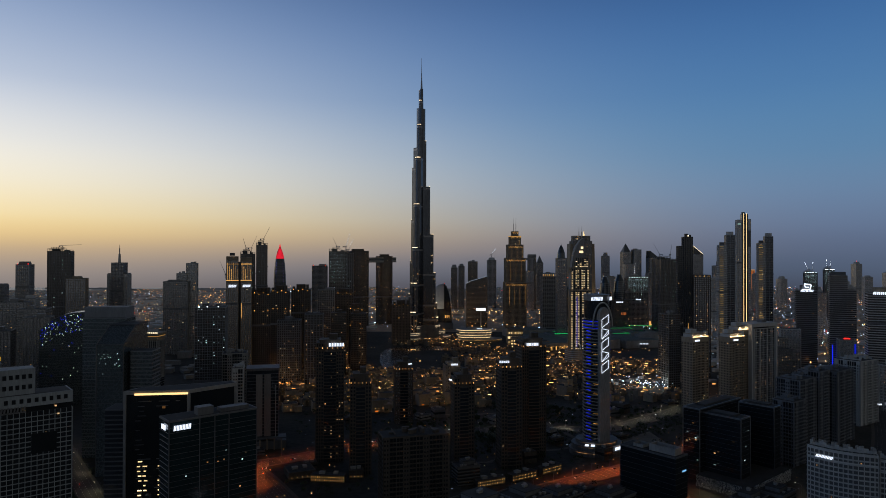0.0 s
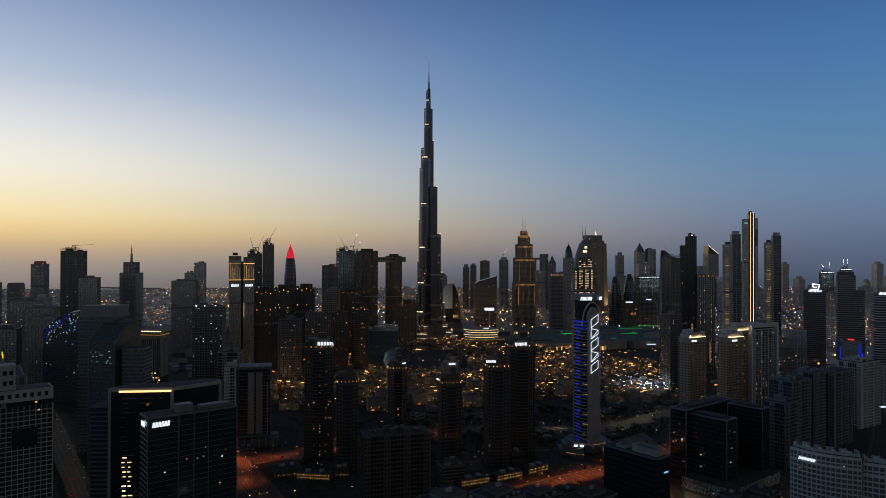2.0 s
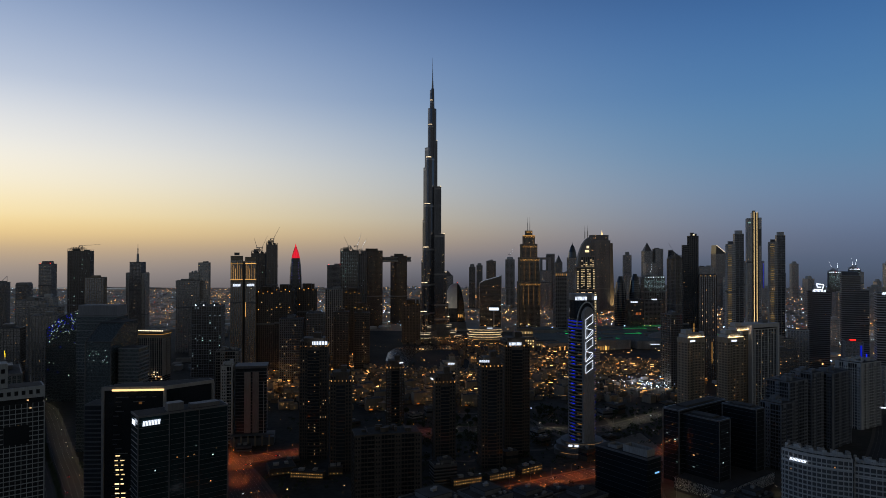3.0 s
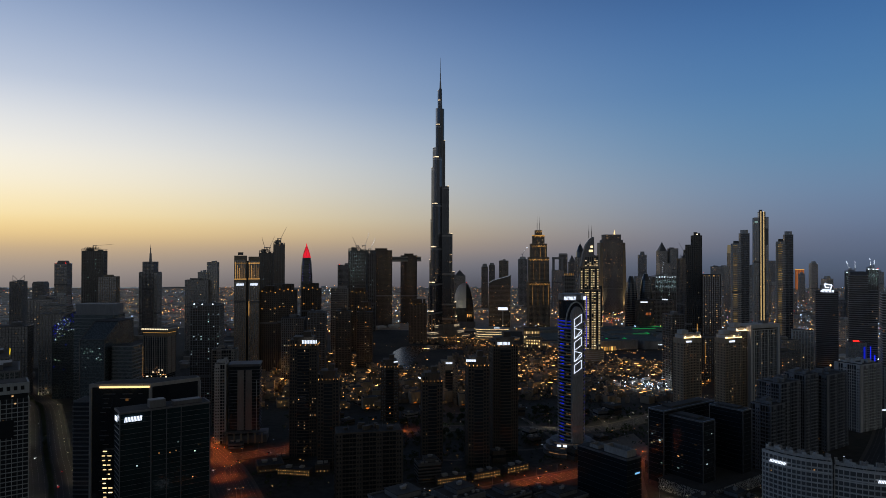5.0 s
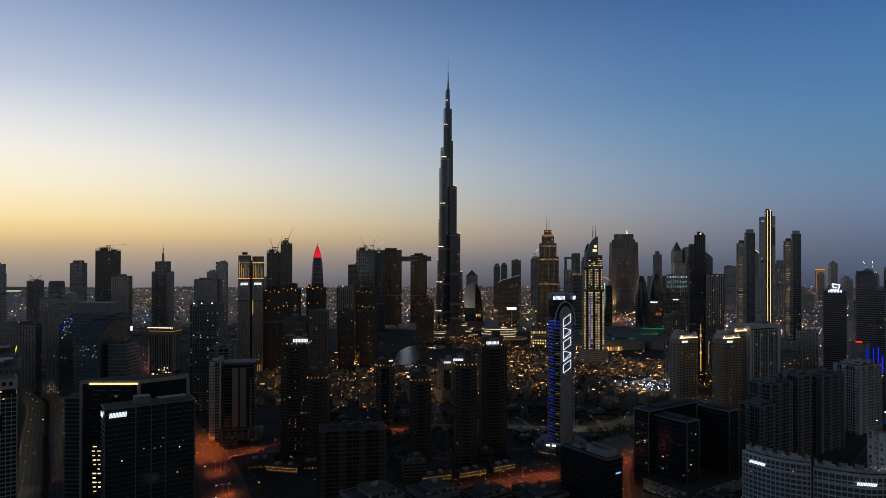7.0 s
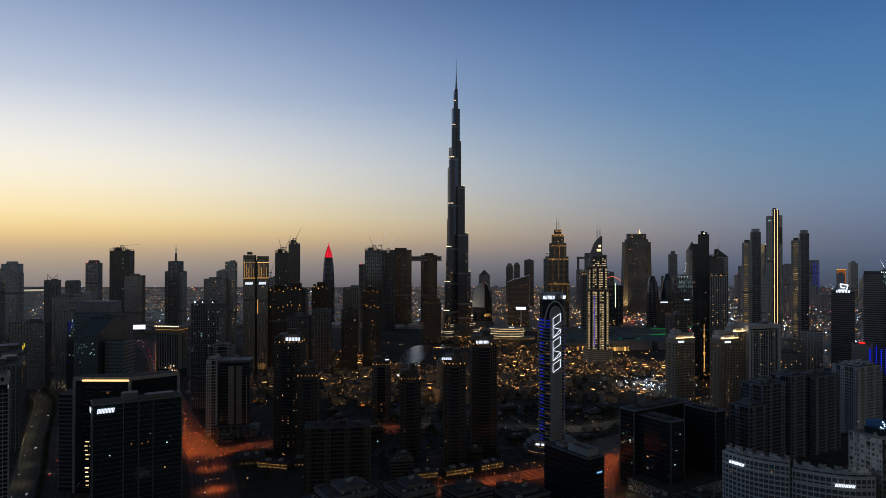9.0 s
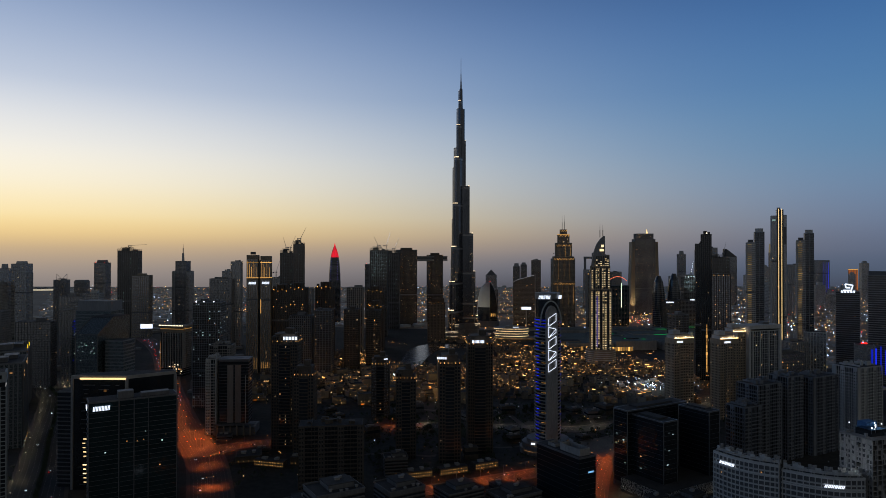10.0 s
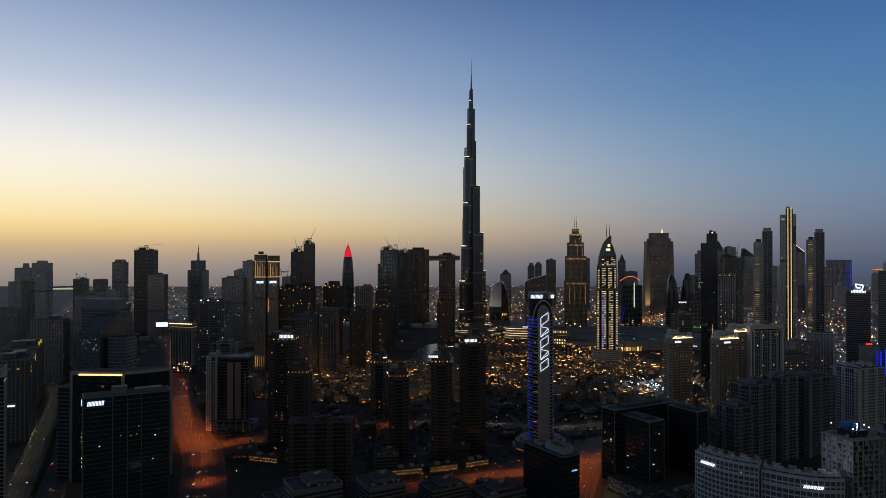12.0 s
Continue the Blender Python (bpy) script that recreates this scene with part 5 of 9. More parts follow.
def sign_office():
    cx, cy, pl = plan([(-234, 568), (-173, 620), (-189, 639), (-250, 587)])
    t = thing("office_block", cx, cy, "dark teal glass office block with white lit corner sign", "office building")
    part("body", prism(bmesh.new(), pl, 0, 94), GLASS_TEAL, t)
    part("parapet", prism(bmesh.new(), grown(pl, 0.3), 94, 95.4), DARKCLAD, t)
    part("roof_deck", prism(bmesh.new(), grown(pl, -0.8), 95.4, 95.5), ROOF, t)
    c, r = Vector(pl[0]), Vector(pl[1])
    e = (r - c).normalized()
    n = Vector((e.y, -e.x))
    ang = math.degrees(math.atan2(e.y, e.x))
    rail = mesh_of("floor_line", box(bmesh.new(), 0, -0.22, -0.12, 25, 0.1, 0.12), STEEL)
    rail_s = mesh_of("floor_line", box(bmesh.new(), -23.5, -0.22, -0.12, -0.8, 0.1, 0.12), STEEL)
    for k in range(1, 23):
        z = 94 - k * 4
        for u in (1, 28, 54):
            p = c + e * u + n * 0.05
            piece("floor_line", rail, t, pose(p.x, p.y, z, 0, 0, ang))
        p = c + Vector((-e.x, -e.y)) * 0.05
        piece("floor_line", rail_s, t, pose(p.x, p.y, z, 0, 0, ang - 90))
    for u in (0.2, 26.5, 40, 53, 79.5):
        p = c + e * u + n * 0.3
        part("mullion", prism(bmesh.new(), [(p.x + x, p.y + y) for x, y in rect(0.7, 0.7)], 0, 94.5), DARKCLAD, t)
    p = c + e * 11 + n * 0.8
    sign(t, p.x, p.y, 87.6, ang, 15, 4.2, 6)
    p = c + e * (-0.8) + n * (-11)
    sign(t, p.x, p.y, 87.6, ang - 90, 11, 4.2, 4)
    for u, w, h in ((33, 14, 6), (60, 26, 3)):
        p = c + e * u - n * 8
        pl2 = [tuple(p + e * a + n * b) for a, b in ((-w / 2, 5), (w / 2, 5), (w / 2, -5), (-w / 2, -5))]
        part("roof_housing", prism(bmesh.new(), pl2, 95.5, 95.5 + h), DARKCLAD, t)
    rng = random.Random(5)
    for k in range(8):
        p = c + e * rng.uniform(5, 75) + n * 0.1
        z = rng.gauss(60, 14)
        part("lit_window", prism(bmesh.new(), [tuple(p + e * a + n * b) for a, b in ((-0.6, 0), (-0.6, 0.12), (0.6, 0.12), (0.6, 0))][::-1], z, z + 0.9), rng.choice((WARM, COOL)), t)


sign_office()


GRIDWALL = material("cool_grey_render", (0.4, 0.44, 0.46), 0.75, 0, 0.35, 0.07, 0.03, streak=True)


def grid_apartments():
    cx, cy, pl = plan(bar(-361, 506, 70, 24))
    t = thing("apartment_tower", cx, cy, "pale grid-fronted apartment tower with punched parapet", "apartment building")
    facade(t, pl, 0, 114, fh=3.5, bay=4.1, wall=GRIDWALL, glass=GLASS, lit=0.008, near=True, band=(0.6, 0.5), pier=(0.45, 0.6), rng=random.Random(33), roof=False)
    part("sky_lobby", prism(bmesh.new(), grown(pl, -0.5), 114, 118), GLASS_BLACK, t)
    for z0, h, off in ((118, 8.5, 0.5),):
        part("attic", prism(bmesh.new(), grown(pl, off), z0, z0 + h), GRIDWALL, t)
    hole = mesh_of("attic_window", box(bmesh.new(), -1.3, -0.15, -1.6, 1.3, 0.1, 1.6), GLASS_BLACK)
    e, n = Vector(U), Vector((U[1], -U[0]))
    a0 = Vector(pl[0])
    for k in range(13):
        p = a0 + e * (3 + k * 5.2) + n * 0.55
        piece("attic_window", hole, t, pose(p.x, p.y, 122.4, 0, 0, 40))
    pen = [tuple(Vector(a0) + e * a - n * b) for a, b in ((-2, 3), (44, 3), (44, 20), (-2, 20))]
    part("penthouse", prism(bmesh.new(), pen, 126.5, 145), GRIDWALL, t)
    for k in range(20):
        p = a0 + e * (1 + (k % 10) * 4.4) - n * 2.95
        piece("attic_window", hole, t, pose(p.x, p.y, 132 + 7.5 * (k // 10), 0, 0, 40))
    part("roof_deck", prism(bmesh.new(), grown(pl, -1), 126.5, 126.7), ROOF, t)
    p = a0 + e * 26 + n * 1.0
    sign(t, p.x, p.y, 114.6, 40, 22, 4.5, 5, DARKCLAD)
    bm = bmesh.new()
    p = a0 + e * 50 + n * 0.9
    q = [tuple(p + e * a + n * b) for a, b in ((-9, 0), (9, 0), (9, -0.6), (-9, -0.6))]
    prism(bm, q[::-1], 84, 98)
    part("dark_banner", bm, GLASS_BLACK, t)
    for u, z in ((36, 115.6), (58, 116), (60, 110)):
        p = a0 + e * u + n * 1.1
        part("lit_window", prism(bmesh.new(), [tuple(p + e * a + n * b) for a, b in ((-0.7, -0.2), (0.7, -0.2), (0.7, 0.1), (-0.7, 0.1))], z, z + 1), WARM, t)
    for k in range(5):
        p = a0 + e * (-1 + k * 2.2) - n * 2.6
        part("roof_lamp", prism(bmesh.new(), [(p.x + x, p.y + y) for x, y in rect(0.6, 0.6)], 128, 128.6), CROWNLAMP, t)


grid_apartments()


# black mirror-glass block of three bars
MIRROR = thing("office_block", 300, 740, "black mirror-glass office block of three bars with steel edges", "office building")
for x, y, a, b, h in ((284, 734, 95, 20, 66.2), (317, 706, 21, 46, 63), (370, 742, 17, 40, 66.6)):
    pl = [(px - 300, py - 740) for px, py in bar(x, y, a, b)]
    wing = part("wing", prism(bmesh.new(), pl, 4, h), GLASS_BLACK, MIRROR)
    part("roof_rim", prism(bmesh.new(), grown(pl, 0.25), h, h + 1.2), STEEL, wing)
    part("roof_deck", prism(bmesh.new(), grown(pl, -0.9), h + 1.2, h + 1.3), ROOF, wing)
    part("roof_step", prism(bmesh.new(), [(sum(p[0] for p in pl) / 4 + (q[0] - sum(p[0] for p in pl) / 4) * 0.6, sum(p[1] for p in pl) / 4 + (q[1] - sum(p[1] for p in pl) / 4) * 0.6) for q in pl], h + 1.3, h + 2.6), ROOF, wing)
    for p in pl:
        part("edge_trim", prism(bmesh.new(), [(p[0] + q[0], p[1] + q[1]) for q in rect(0.9, 0.9)], 0, h), STEEL, wing)
    e, n = Vector(U), Vector((U[1], -U[0]))
    line = bmesh.new()
    for k in range(1, int(h / 4)):
        prism(line, grown(pl, 0.06), 4 + 4 * k, 4.12 + 4 * k)
    part("floor_joint_grid", line, DARKCLAD, wing, kind="stuff")
rng = random.Random(8)
for k in range(18):
    base, along, ln = rng.choice((((316, 702), V, 44), ((283, 732), V, 18), ((367, 746), U, 15), ((316, 702), U, 19)))
    e = Vector(along)
    n = Vector((e.y, -e.x)) if along is U else Vector((-e.y, e.x)) * 1
    n = Vector((-U[0], -U[1])) if along is V else Vector((U[1], -U[0]))
    p = Vector((base[0] - 300, base[1] - 740)) + e * rng.uniform(2, ln) + n * 0.12
    z = rng.uniform(16, 58)
    w = rng.uniform(0.5, 1.4)
    q = [tuple(p + e * a + n * b) for a, b in ((-w, 0), (w, 0), (w, 0.1), (-w, 0.1))]
    bm = bmesh.new()
    prism(bm, q, z, z + rng.uniform(0.5, 1.2))
    bmesh.ops.recalc_face_normals(bm, faces=bm.faces)
    part("lit_window", bm, rng.choice((WARM, WARM, COOL, COOL)), MIRROR)
PATTERN = material("perforated_white_screen", (0.8, 0.8, 0.78), 0.7, 0, 0.3, 0.3)
pod = thing("podium_screen", 313, 724, "low podium wrapped in a lacy white screen", "building", GROUND, 40)
part("body", box(bmesh.new(), -28, -34, 0, 72, 24, 15), NEARBLACK, pod)
part("roof_deck", box(bmesh.new(), -27.4, -33.4, 15, 71.4, 23.4, 15.3), ROOF, pod)
lace = bmesh.new()
rng = random.Random(77)
for x in range(100):
    for z in range(3, 15):
        if rng.random() < 0.62:
            xx = -28 + x
            beam(lace, (xx, -34.4, z), (xx + rng.uniform(-1, 1.6), -34.4, z + 1.1), 0.2, n=4)
for y in range(58):
    for z in range(3, 15):
        if rng.random() < 0.62:
            yy = -34 + y
            beam(lace, (-28.4, yy, z), (-28.4, yy + rng.uniform(-1, 1.6), z + 1.1), 0.2, n=4)
part("lace_screen", lace, PATTERN, pod, kind="stuff")

# dark office block in the foreground
cx, cy, pl = plan(bar(229, 653, 22, 64))
t = thing("office_block", cx, cy, "low dark glass office block with white roof housing", "office building")
part("body", prism(bmesh.new(), pl, 0, 39), DOMEGLASS, t)
part("parapet", prism(bmesh.new(), grown(pl, 0.25), 39, 40.2), DARKCLAD, t)
part("roof_deck", prism(bmesh.new(), grown(pl, -0.7), 40.2, 40.3), ROOF, t)
bm = bmesh.new()
for k in range(1, 10):
    prism(bm, grown(pl, 0.07), 4 * k, 4 * k + 0.15)
part("floor_joint_grid", bm, STEEL, t, kind="stuff")
for (a0, a1), h in (((0.05, 0.5), 5), ((0.62, 0.8), 2.4)):
    q = [Vector(pl[0]) + (Vector(pl[3]) - Vector(pl[0])) * f + Vector(U) * g for f, g in ((a0, 4), (a0, 17), (a1, 17), (a1, 4))]
    mid = sum(q, Vector((0, 0))) / 4
    for i in range(4):
        c, d = q[i], q[(i + 1) % 4]
        part("screen_wall", prism(bmesh.new(), [tuple(v) for v in (c, d, d.lerp(mid, 0.06), c.lerp(mid, 0.06))], 40.3, 40.3 + h), CONCRETE, t)
    for k in range(5):
        v = q[0].lerp(q[3], 0.15 + 0.17 * k).lerp(q[1].lerp(q[2], 0.15 + 0.17 * k), 0.3 + 0.1 * (k % 3))
        part("cooling_unit", prism(bmesh.new(), [(v.x + x, v.y + y) for x, y in rect(2.4, 2.0)], 40.3, 40.3 + h * 0.6), DARKCLAD, t)
p = Vector(pl[1])
sign(t, p.x - 5, p.y - 4.5, 28, 40, 7, 1.3, 6, glow("faint_blue_sign", lin(130, 200, 255), 0.9))


# white framed slab
def framed_slab():
    t = thing("apartment_tower", 534, 1126, "apartment slab in a broad white frame with gridded windows", "apartment building", 0, 28)
    facade(t, rect(56, 22), 0, 116, fh=3.5, bay=3.6, wall=PALE, glass=GLASS, lit=0.035, rng=random.Random(88), band=(0.5, 0.3), pier=(0.5, 0.4))
    for x0, x1 in ((-32, -28.6), (28.6, 33)):
        part("frame_side", box(bmesh.new(), x0, -13.5, 0, x1, 13.5, 119.5), WHITE, t)
    part("frame_top", box(bmesh.new(), -32, -13.5, 119.5, 33, 13.5, 125), WHITE, t)
    for x0 in (-24, -9, 8, 20):
        part("solid_strip", box(bmesh.new(), x0, -12.1, 4, x0 + 1.8, -11.55, 116), PALE, t)
    plant(t, 125, [(10, 0, 12, 10, 3)])


framed_slab()


def slab_apartments(x, y, w, d, yaw, h, wall, label, seed, blank=0.0, lit=0.007):
    """An apartment slab: solid wall strips with small windows between stacks of railed balconies."""
    t = thing("apartment_tower", x, y, label, "apartment building", 0, yaw, "grey apartment slabs")
    rng = random.Random(seed)
    fh = 3.5
    floors = int(h / fh)
    part("body", prism(bmesh.new(), rect(w - 2.2, d - 2.2), 0, h), GLASS, t)
    for side in range(4):
        ln, dd = (w, d) if side % 2 == 0 else (d, w)
        turn = Matrix.Rotation(side * math.pi / 2, 4, "Z")
        nb = max(2, round(ln / 6.5))
        bw = ln / nb
        for k in range(nb):
            u0, u1 = -ln / 2 + k * bw, -ln / 2 + (k + 1) * bw
            solid = (side in (0, 3) and blank and u1 - (-ln / 2) <= blank + 3) or (k + side + seed) % 3 == 0
            bm = bmesh.new()
            if solid:
                box(bm, u0, -dd / 2, 0, u1, -dd / 2 + 1.0, h + 0.6)
                ob = part("wall_strip", bm, wall, t)
                if not blank or k:
                    bm = bmesh.new()
                    for f in range(floors):
                        z = 1.1 + f * fh
                        for uu in (u0 + bw * 0.2, u0 + bw * 0.6):
                            box(bm, uu, -dd / 2 - 0.06, z, uu + bw * 0.2, -dd / 2 + 0.3, z + 1.5)
                    if floors:
                        part("window_column", bm, GLASS_BLACK, ob, kind="stuff")
            else:
                for f in range(1, floors):
                    z = f * fh
                    box(bm, u0 + 0.15, -dd / 2 - 0.7, z - 0.15, u1 - 0.15, -dd / 2 + 1.2, z + 0.15)
                    box(bm, u0 + 0.15, -dd / 2 - 0.7, z + 0.3, u1 - 0.15, -dd / 2 - 0.6, z + (0.95 if (f + k) % 5 else 1.2))
                box(bm, u0 - 0.2, -dd / 2 - 0.75, 0, u0 + 0.2, -dd / 2 + 1.2, h + 0.4)
                box(bm, u0 + bw * 0.5 - 0.12, -dd / 2 - 0.2, 0, u0 + bw * 0.5 + 0.12, -dd / 2 + 1.2, h)
                ob = part("balcony_cladding", bm, wall, t, kind="stuff")
                for f in range(floors):
                    if rng.random() < lit * 1.3:
                        z, uu = 0.7 + f * fh, rng.uniform(u0 + 0.8, u1 - 2.4)
                        part("lit_window", box(bmesh.new(), uu, -dd / 2 + 0.9, z, uu + 1.3, -dd / 2 + 1.04, z + 1.6), WARM, ob)
            ob.matrix_basis = turn
    part("parapet", prism(bmesh.new(), rect(w - 0.4, d - 0.4), h, h + 1.2), wall, t)
    part("roof_deck", prism(bmesh.new(), rect(w - 2, d - 2), h + 1.2, h + 1.3), ROOF, t)
    plant(t, h + 1.3, [(rng.uniform(-0.36, 0.36) * w, rng.uniform(-0.3, 0.3) * d, rng.uniform(2, 8), rng.uniform(2, 6), rng.uniform(1, 4.2)) for _ in range(9)], wall)
    for s in (-1, 1):
        part("roof_wall", box(bmesh.new(), s * w * 0.3 - 0.3, -d * 0.4, h + 1.3, s * w * 0.3 + 0.3, d * 0.4, h + 3.2), wall, t)
    for k in range(3):
        bm = bmesh.new()
        xx, yy = rng.uniform(-0.4, 0.4) * w, rng.uniform(-0.4, 0.4) * d
        beam(bm, (xx, yy, h + 1.3), (xx, yy, h + 1.3 + rng.uniform(3, 6)), 0.12, 0.06, 5)
        part("aerial", bm, STEEL, t)
    return t


DUSKWALL = material("blue_grey_render", (0.2, 0.215, 0.235), 0.75, 0, 0.35, 0.06, 0.03, streak=True)
slab_apartments(452, 850, 42, 30, 36, 82, DUSKWALL, "grey apartment slab with balconies and roof plant", 301)
slab_apartments(494, 885, 30, 28, 36, 86, DUSKWALL, "grey apartment tower with stacked balconies", 302)
slab_apartments(540, 915, 54, 28, 38, 82, DUSKWALL, "grey apartment slab with a blank end wall", 303, blank=9)
slab_apartments(633, 1017, 52, 38, 32, 80, PALE, "pale apartment tower with a glassy flank", 304, blank=7)
slab_apartments(425, 815, 30, 26, 36, 62, DUSKWALL, "dark lower apartment block with terraces", 305)
slab_apartments(-30, 680, 68, 28, 16, 56, BROWN, "broad dark brown apartment block with a cluttered roof", 306, lit=0.004)
t = thing("apartment_tower", -358, 1028, "dark unfinished tower with rows of cool lit windows", "apartment building", 0, 12)
facade(t, rect(44, 36), 0, 156, fh=3.5, bay=3.6, wall=SLATE, glass=GLASS_DUSK, lit=0.06, litmat=WORKLIGHT, rng=random.Random(307), band=(0.5, 0.9), pier=(0.5, 0.4))
plant(t, 157.3, [(-8, 0, 10, 12, 4), (10, 4, 8, 8, 2.5)])
for x in (-16, -4, 12):
    part("work_lamp", box(bmesh.new(), x - 0.7, -18.9, 157.4, x + 0.7, -18.4, 158.8), LAMPWHITE, t)
slab_apartments(-300, 960, 34, 28, 14, 96, CONCRETE, "grey tower with stacked balconies beside the avenue", 308)
slab_apartments(-268, 872, 14, 30, 14, 90, PALE, "pale narrow balconied tower", 309)


TAUPE = material("taupe_stone_panel", (0.3, 0.27, 0.24), 0.8, 0, 0.3, 0.08, 0.02, streak=True)


def pilaster_slab():
    t = thing("apartment_tower", -238, 880, "dark tower with two tall pale panels above a colonnade", "apartment building", 0, 14)
    facade(t, rect(40, 28), 12, 86, fh=3.6, bay=5, wall=DARKCLAD, lit=0.006, near=True, rng=random.Random(71), band=(0.6, 0.3), pier=None)
    for x in (-4, 6.5):
        part("pale_panel", box(bmesh.new(), x - 4.6, -14.9, 14, x + 3.6, -14.35, 82), TAUPE, t)
    part("edge_rib", box(bmesh.new(), 16, -15.2, 12, 16.8, -14.35, 70), PALE, t)
    part("roof_cap", box(bmesh.new(), -21, -15.5, 87.3, 21, 15, 89), DARKCLAD, t)
    part("podium", box(bmesh.new(), -26, -18, 0, 30, 16, 9), DARKCLAD, t)
    for k in range(6):
        part("column", box(bmesh.new(), -22 + k * 9, -21, 0, -20 + k * 9, -19, 12), SAND, t)
    part("canopy", box(bmesh.new(), -26, -22, 12, 30, -14, 13.2), DARKCLAD, t)


pilaster_slab()


def curved_block(pts, depth, h, label, seed, sign_u, name="apartment_block"):
    """A pale block whose front follows a bowed line, with balconies and roof gardens."""
    front = curve(pts, 5)
    outer = []
    for i, p in enumerate(front):
        a, b = Vector(front[max(0, i - 1)]), Vector(front[min(len(front) - 1, i + 1)])
        e = (b - a).normalized()
        outer.append(tuple(Vector(p) + Vector((-e.y, e.x)) * depth))
    cx, cy, pl = plan(front + outer[::-1])
    t = thing(name, cx, cy, label, "apartment building", 0, 0, "curved pale apartment blocks")
    facade(t, pl, 0, h, fh=3.5, bay=4.6, wall=PALE, glass=GLASS_SMOKE, lit=0.014, near=True, cap=60, rng=random.Random(seed), band=(1.0, 0.7), pier=(0.7, 0.5), parapet=1.6)
    rng = random.Random(seed)
    n = len(front)
    # the roof: an inner curved wall, terraces, pergola beams and stair houses that follow the bow
    inner = [tuple(Vector(pl[i]).lerp(Vector(pl[2 * n - 1 - i]), 0.24)) for i in range(n)]
    back = [tuple(Vector(pl[i]).lerp(Vector(pl[2 * n - 1 - i]), 0.8)) for i in range(n)]
    for i in range(n - 1):
        q = [inner[i], inner[i + 1], tuple(Vector(inner[i + 1]).lerp(Vector(back[i + 1]), 0.08)), tuple(Vector(inner[i]).lerp(Vector(back[i]), 0.08))]
        part("roof_wall", prism(bmesh.new(), q, h + 1.6, h + 3.6 + 1.4 * (i % 3 == 0)), PALE, t)
        if i % 3 != 1:
            q = [tuple(Vector(inner[j]).lerp(Vector(back[j]), f)) for j, f in ((i, 0.3), (i + 1, 0.3), (i + 1, 0.95), (i, 0.95))]
            part("stair_house", prism(bmesh.new(), q, h + 1.6, h + (4.6 if i % 3 else 2.6)), rng.choice((PALE, CONCRETE)), t)
        if i % 2:
            for f in (0.15, 0.4, 0.65, 0.9):
                p, q2 = Vector(pl[i]).lerp(Vector(pl[i + 1]), f), Vector(inner[i]).lerp(Vector(inner[i + 1]), f)
                bm = bmesh.new()
                beam(bm, (p.x, p.y, h + 3.4), (q2.x, q2.y, h + 3.4), 0.2, n=4)
                beam(bm, (p.x, p.y, h + 1.4), (p.x, p.y, h + 3.4), 0.14, n=4)
                part("pergola_beam", bm, PALE, t)
        p = Vector(inner[i]).lerp(Vector(back[i]), 0.6)
        part("cooling_unit", prism(bmesh.new(), [(p.x + x, p.y + y) for x, y in rect(2.2, 1.6)], h + 1.6, h + 3.0 + 2.6 * (i % 3 != 1)), CONCRETE, t)
    for f in range(2):
        bm = bmesh.new()
        z, rows = h - 0.2 - 6.4 * f, []
        for i in range(n):
            e = (Vector(pl[min(i + 1, n - 1)]) - Vector(pl[max(i - 1, 0)])).normalized()
            a = Vector(pl[i])
            b = a + Vector((e.y, -e.x)) * 0.85
            rows.append([bm.verts.new((*v, w)) for v, w in ((a, z), (b, z), (b, z + 0.9), (a, z + 0.9))])
        for r0, r1 in zip(rows, rows[1:]):
            for k in range(4):
                bm.faces.new((r0[k], r1[k], r1[(k + 1) % 4], r0[(k + 1) % 4]))
        bm.faces.new(rows[0])
        bm.faces.new(rows[-1][::-1])
        bmesh.ops.recalc_face_normals(bm, faces=bm.faces)
        part("cornice_ledge", bm, WHITE, t)
    i = int(sign_u * n)
    a, b = Vector(pl[i]), Vector(pl[i + 1])
    e = (b - a).normalized()
    nn = Vector((e.y, -e.x))
    p = a + nn * 1.3
    sign(t, p.x, p.y, h - 5.4, math.degrees(math.atan2(e.y, e.x)), 15, 2.1, 6, slant=0.5)
    return t


curved_block([(350, 637), (361, 621), (376, 609), (394, 601)], 17, 56, "pale bowed apartment block with balconies and white roof sign", 401, 0.3)
curved_block([(398, 604), (416, 594), (437, 588), (457, 590)], 17, 52, "pale bowed apartment block with planted roof and white sign", 402, 0.62)
TARP = material("blue_tarpaulin", (0.03, 0.16, 0.4), 0.6, 0, 0.4, 0.4)


